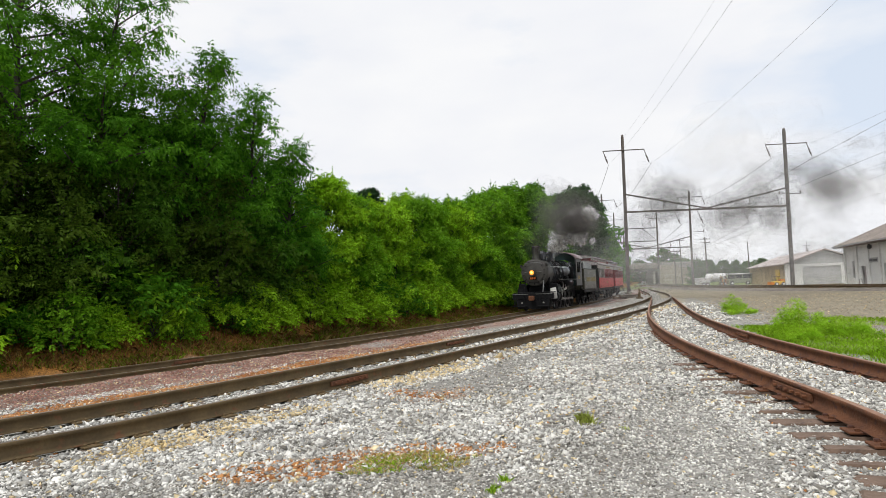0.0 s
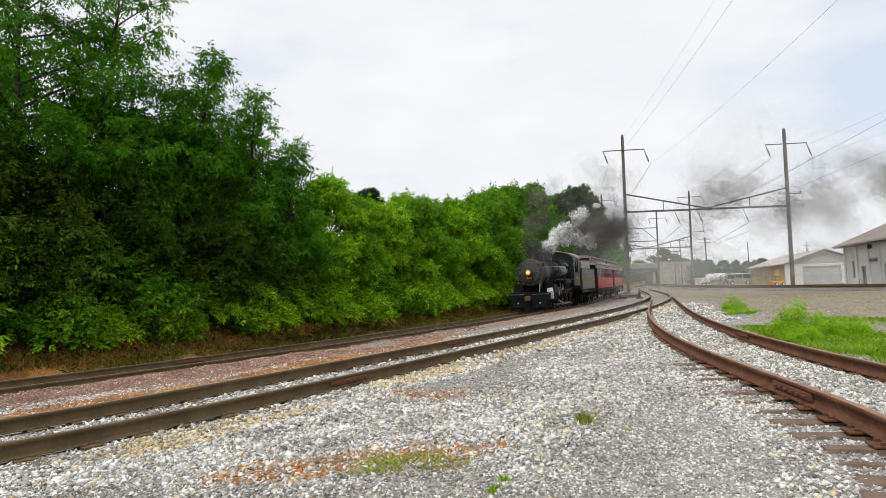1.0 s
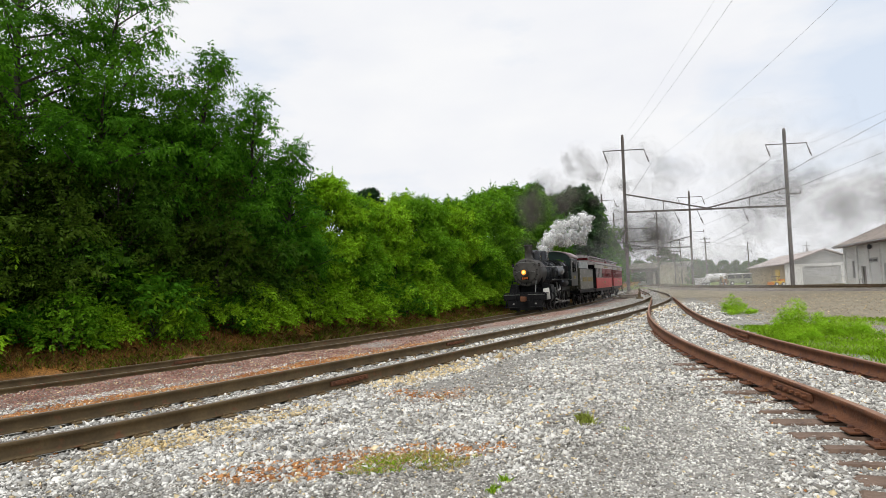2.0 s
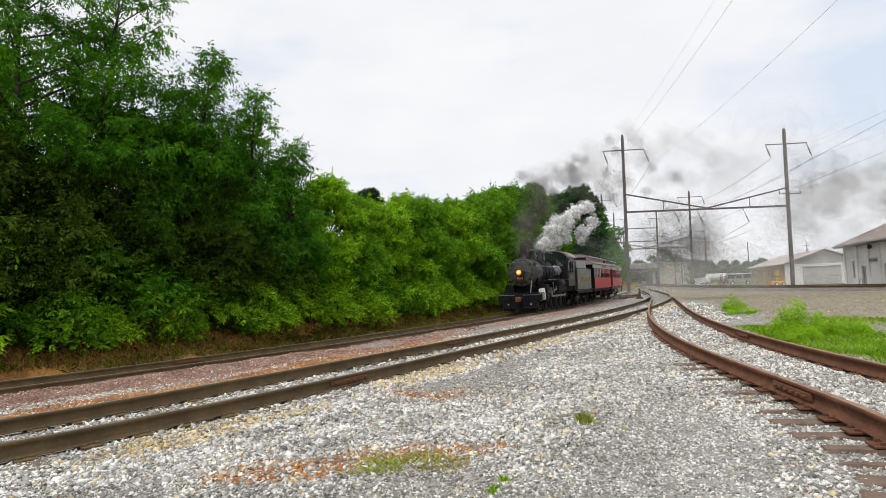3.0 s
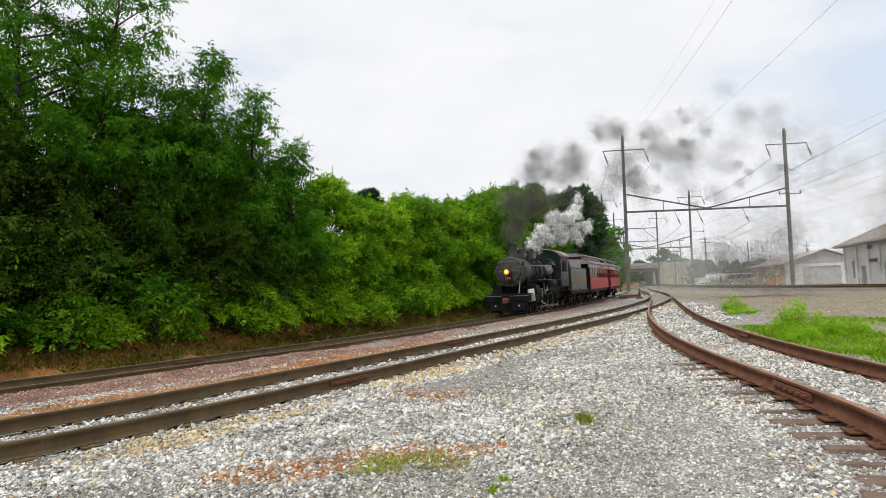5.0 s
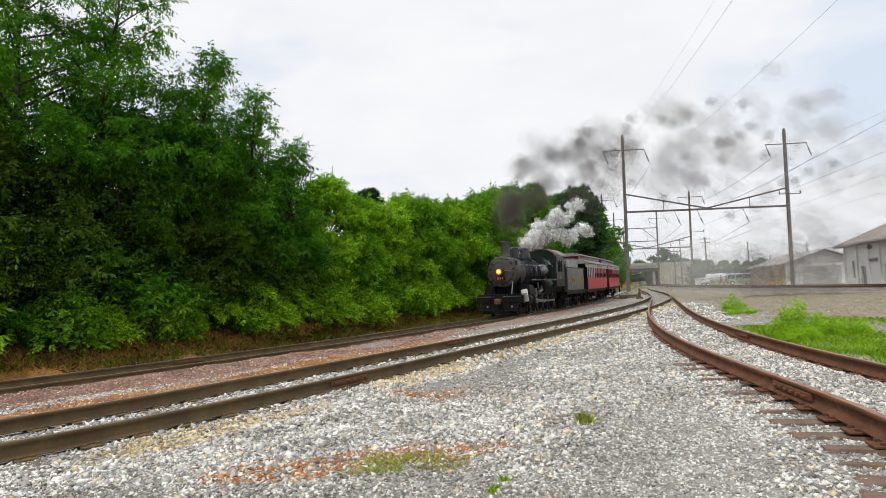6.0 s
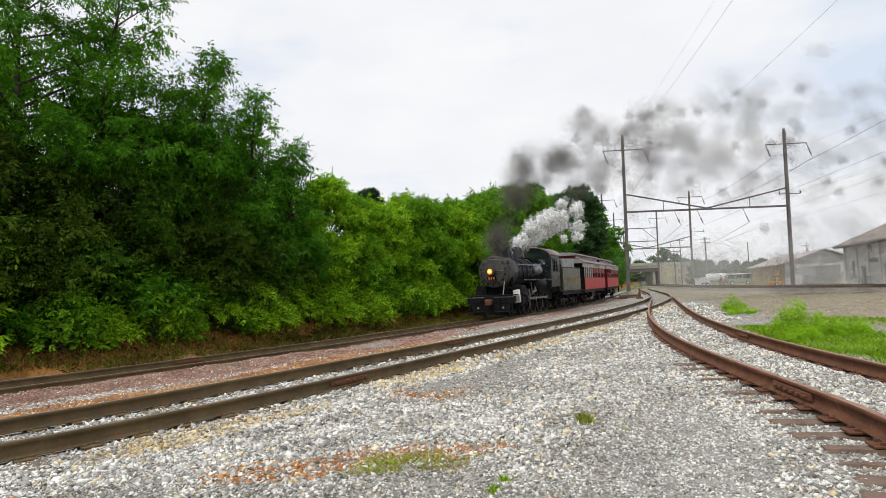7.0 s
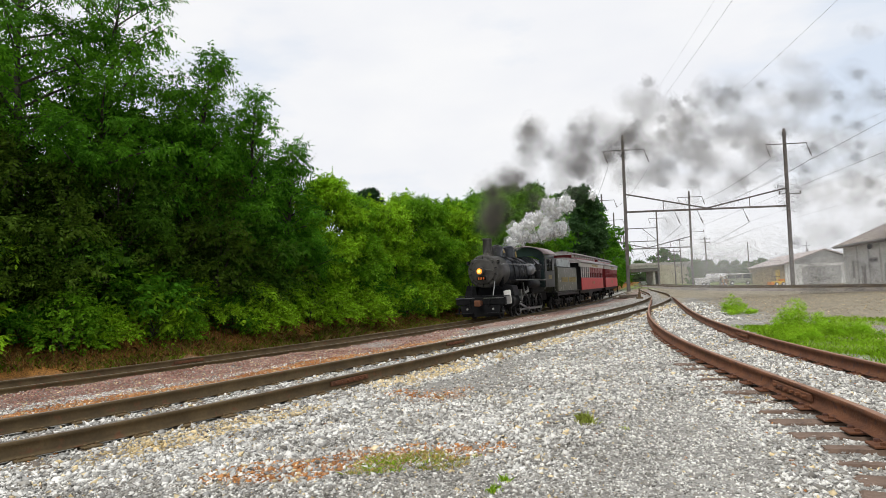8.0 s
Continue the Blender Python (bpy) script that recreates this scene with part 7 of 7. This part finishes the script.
def puff_mesh(seed, radius, shells, rough, mts, thin=3, core=0.82, stretch=1.0):
    """Nested billowing skins, each a thin veil, thickest at the heart of the puff."""
    V, F, M, nv = [], [], [], 0
    for k in range(shells):
        bm = bmn()
        bmesh.ops.create_icosphere(bm, subdivisions=3 if k < 3 else 2, radius=1.0)
        base = np.array([v.co[:] for v in bm.verts])
        face = np.array([[v.index for v in f.verts] for f in bm.faces])
        bm.free()
        s = radius * (1.0 - core * k / shells)
        off = Vector((seed * 7.3 + k * 0.55, seed * 3.1 - k * 0.4, k * 0.47))
        d = np.array([noise.fractal(Vector(p) * 1.6 + off, 0.85, 2.1, 5) for p in base])
        V.append(base * (s * np.maximum(0.72 + rough * d, 0.05))[:, None])
        F.append(face + nv)
        M.append(np.full(len(face), 1 if k < thin else 0))
        nv += len(base)
    V = np.concatenate(V)
    r = np.linalg.norm(V, axis=1)
    V *= np.minimum(1, max(0.85, 0.9 * radius) / np.maximum(r, 1e-6))[:, None]
    V[:, 0] *= stretch
    me = quick_mesh("smoke_puff", V, np.concatenate(F))
    me.shade_smooth()
    for m in mts:
        me.materials.append(m)
    me.polygons.foreach_set("material_index", np.concatenate(M).astype(np.int32))
    return me


PUFFS = []


# exhaust beats of the chimney: time, lift of the blast, wind, sinking afterwards
BEATS = ((-5.1, 0.60, 6.0, 0.0, 30), (-4.0, 0.56, 5.0, 0.0, 22), (-2.95, 0.54, 4.3, 0.0, 20), (-1.9, 0.46, 3.0, 0.85, 28), (-0.8, 0.86, 3.9, 0.1, 7), (0.38, 0.98, 3.9, 0.0, 18), (1.38, 1.0, 3.9, 0.0, 24),
         (2.3, 1.02, 4.0, 0.05, 28), (3.15, 1.03, 4.0, 0.05, 32), (3.95, 1.06, 4.1, 0.05, 36), (4.72, 1.03, 4.1, 0.05, 34), (5.45, 1.08, 4.1, 0.05, 40), (6.2, 1.04, 4.1, 0.05, 36), (6.95, 1.12, 4.1, 0.0, 34), (7.68, 1.04, 4.1, 0.0, 36))


STREAM = 74


def build_smoke():
    small = [puff_mesh(500 + k, 0.54, 5, 0.85, SMOKE, 2, 0.8, 1.15) for k in range(4)]
    bulk = [puff_mesh(510 + k, 1.02, 7, 0.66, SMOKE_MID, 3, 0.82, 1.45) for k in range(5)]
    thin = [puff_mesh(520 + k, 1.2 + 0.3 * k, 7, 0.70, SMOKE_THIN, 3, 0.82, 1.4) for k in range(4)]
    for n, beat in enumerate(BEATS):
        old = beat[0] < 0
        for v in range(beat[4]):
            ob = tagged(new("smoke_puff", thin[v % 4] if old else (small[v // 7 % 4] if v % 7 == 0 else bulk[v % 5])), "drifting puff of dark grey coal smoke", "smoke", "chimney smoke", "stuff")
            PUFFS.append((ob, "smoke", (n, v)))
    # the steady draught between the beats
    for v in range(STREAM):
        ob = tagged(new("smoke_puff", small[v // 4 % 4] if v % 4 == 0 else bulk[v % 5]), "drifting puff of dark grey coal smoke", "smoke", "chimney smoke", "stuff")
        PUFFS.append((ob, "smoke", (-1, v)))
    haze = [puff_mesh(540 + k, 4.6 + 0.8 * k, 6, 0.55, HAZE, 2, 0.8, 1.5) for k in range(4)]
    for k in range(28):
        ob = tagged(new("smoke_haze", haze[k % 4]), "pale haze of old smoke drifting over the yard", "smoke", "drifting haze", "stuff")
        PUFFS.append((ob, "haze", k))
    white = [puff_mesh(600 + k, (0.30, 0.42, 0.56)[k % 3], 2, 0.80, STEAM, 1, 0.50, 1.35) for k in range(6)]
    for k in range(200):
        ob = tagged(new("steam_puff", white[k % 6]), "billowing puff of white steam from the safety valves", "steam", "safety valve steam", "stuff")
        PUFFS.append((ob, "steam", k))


build_smoke()


# ---- motion ----
# distance along the running line (from its start, toward the far end) of the headlight, by time


def s_head(t):
    return 40.78 - 0.7803 * t - 0.03996 * t * t - 0.00028 * t ** 3


def on_line(s):
    p, a = along(L_TRAIN, s)
    return Vector((p[0], p[1], float(z_train(p[1]))))


def vehicle_pose(s_front, pivots, lean=0.0):
    """Vehicle whose front is at s_front; its pivots (distance behind the front) ride on the line."""
    a, b = on_line(s_front + pivots[0]), on_line(s_front + pivots[1])
    d = (a - b).normalized()
    o = a + d * pivots[0]
    yaw = math.degrees(math.atan2(d.y, d.x))
    pitch = -math.degrees(math.asin(d.z))
    return pose(o.x, o.y, o.z, 0, pitch, yaw) @ pose(0, 0, 0, lean)


def loco_point(t, local):
    return vehicle_pose(s_head(t), (1.9, 7.0)) @ Vector(local)


def smoke_path(n, v):
    """A puff of beat n, in one of its billows: shot up by the blast, then carried off by the wind; later billows climb less."""
    b, lift, wind, sink, _ = BEATS[n] if n >= 0 else (-0.1 + 0.11 * v, 0.66 + 0.12 * math.sin(2.7 * v), 3.7, 0.0, 0)
    lump = 0 if n < 0 else (0, 0, 1, 2, 1, 2, 3, 1, 3, 2)[v % 10]
    gl = np.random.default_rng(70 + 9 * n + lump if n >= 0 else 3000 + v // 4)
    way = np.clip(gl.normal(0, 1, 3), -1.4, 1.4)
    late = (0.0, 0.20, 0.50, 0.85)[lump] * gl.uniform(0.8, 1.2)
    g = np.random.default_rng(1000 + 60 * n + v if n >= 0 else 4000 + v)
    late += 0.10 * g.random()
    te = b + 0.72 * late
    lift *= (1 - 0.52 * late) * gl.uniform(0.95, 1.05)
    wind *= (1 - 0.10 * late) * gl.uniform(0.96, 1.05)
    spread = np.clip(g.normal(0, 1, 3), -1.8, 1.8)
    roll, spin = g.uniform(0, 360), g.uniform(-25, 25)
    calm = 0.45 if b > -1 else 0.6

    def at(t):
        base = vehicle_pose(s_head(t), (1.9, 7.0))
        if t <= te:
            return base @ pose(-6.7, 0, 2.46, roll)
        a = t - te
        p0 = loco_point(te, (-1.35, 0, 3.5))
        up = lift * (4.0 * (1 - math.exp(-a / 0.24)) + 6.2 * (1 - math.exp(-a / 2.3))) - sink * max(a - 1.2, 0)
        side = wind * (a - calm * (1 - math.exp(-a / calm)))
        gr = 0.07 + 0.30 * (1 - math.exp(-a / 0.6)) + 0.11 * a + (0.24 if b > 0 else 0.05) * max(a - 1.9, 0) ** 1.4
        far = 0.62 * (1 - math.exp(-a / 0.9)) + 0.20 * a
        p = p0 + Vector((side, 0.12 * side, up)) + Vector(spread * np.array([1.1, 0.9, 0.85])) * gr + Vector(way * np.array([1.0, 0.7, 0.6])) * far
        yaw = math.degrees(math.atan2(base[1][0], base[0][0]))
        return pose(p.x, p.y, p.z, roll + 20 * a, spin * min(a, 2), yaw + spin * a)
    return te, at, ()


def haze_path(k):
    g = np.random.default_rng(2300 + k)
    y = g.uniform(48, 112)
    x0 = y * g.uniform(0.30, 0.74) - 5.0
    z = g.uniform(1.5, 4.2) if k % 5 else g.uniform(6, 12)
    w, rise = g.uniform(1.0, 1.6), g.uniform(-0.05, 0.1)
    rot = (g.uniform(-20, 20), g.uniform(-15, 15), g.uniform(0, 360))

    def at(t):
        return pose(x0 + w * t, y + 0.1 * t, z + rise * t, *rot)
    return -1.0, at, ()


def steam_path(k):
    g = np.random.default_rng(1700 + k)
    te = -1.6 + k * 0.0480 + g.uniform(-0.05, 0.05)
    sp = g.normal(0, 1, 3) * np.array([0.22, 0.22, 0.20])
    spin, rot0 = g.uniform(-90, 90, 3), g.uniform(0, 360, 3)
    jet = k % 2
    up0, wind = (g.uniform(1.0, 1.5), g.uniform(2.0, 3.0)) if jet else (g.uniform(0.3, 0.7), g.uniform(2.2, 3.2))
    life = g.uniform(1.1, 1.6)

    def at(t):
        r = rot0 + spin * t * 0.6
        if t <= te:
            p = loco_point(t, (-4.9, 0, 2.5))
        else:
            a = t - te
            p0 = loco_point(te, (-4.85 if jet else -5.2, 0.1 if jet else -0.1, 4.2))
            gr = 0.10 + 1.05 * a
            p = p0 + Vector((wind * a + sp[0] * gr, wind * a * 0.35 + sp[1] * gr, up0 * (1 - math.exp(-a / 0.35)) + (1.15 if jet else 0.55) * a + sp[2] * gr))
            # a spent puff is moved inside the first coach, out of sight
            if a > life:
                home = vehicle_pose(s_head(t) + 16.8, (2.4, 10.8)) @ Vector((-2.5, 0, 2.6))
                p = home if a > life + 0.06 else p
        return pose(p.x, p.y, p.z, *r)
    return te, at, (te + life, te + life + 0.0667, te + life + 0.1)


def puff_rows(te, at, more):
    ts = {0.0, 8.0} | {k * 0.5 for k in range(17)}
    ts |= {te + d for d in (0.0, 0.04, 0.07, 0.11, 0.15, 0.2, 0.25, 0.32, 0.38, 0.46, 0.55, 0.8, 1.1, 1.3, 1.4, 1.6, 1.7, 1.8, 2.27)}
    ts |= set(more)
    ts = sorted({round(t * 30) / 30 for t in ts if 0 <= t <= 8})
    return [(t, at(t)) for t in ts]


TIMES = [k * 0.25 for k in range(33)]
FLEET = ((LOCO, 0.0, (1.9, 7.0)), (TENDER, 10.2, (1.5, 4.8)), (COACHES[0], 16.8, (2.4, 10.8)), (COACHES[1], 30.2, (2.4, 10.8)))


def motions():
    for ob, back, pv in FLEET:
        walk(ob, [(t, vehicle_pose(s_head(t) + back, pv)) for t in TIMES])
    for ob, r, base, phase in SPIN:
        walk(ob, [(t, base @ pose(0, 0, 0, 0, math.degrees((s_head(0) - s_head(t)) / r) + phase)) for t in TIMES])
    for ob, c, ph, kind, sy in CRANKS:
        rows = []
        for t in TIMES:
            th = (s_head(0) - s_head(t)) / R_DRV + math.radians(ph)
            px, pz = c[0] + CRANK * math.cos(th), c[2] - CRANK * math.sin(th)
            xh = px + math.sqrt(2.55 ** 2 - (pz - 0.92) ** 2)
            if kind == "side":
                rows.append((t, pose(px, c[1], pz)))
            elif kind == "main":
                rows.append((t, pose(px, c[1], pz, 0, -math.degrees(math.atan2(0.92 - pz, xh - px)))))
            else:
                rows.append((t, pose(xh, c[1], 0.92)))
        walk(ob, rows)

    for ob, kind, k in PUFFS:
        te, at, more = smoke_path(*k) if kind == "smoke" else (haze_path(k) if kind == "haze" else steam_path(k))
        walk(ob, puff_rows(te, at, more))


motions()
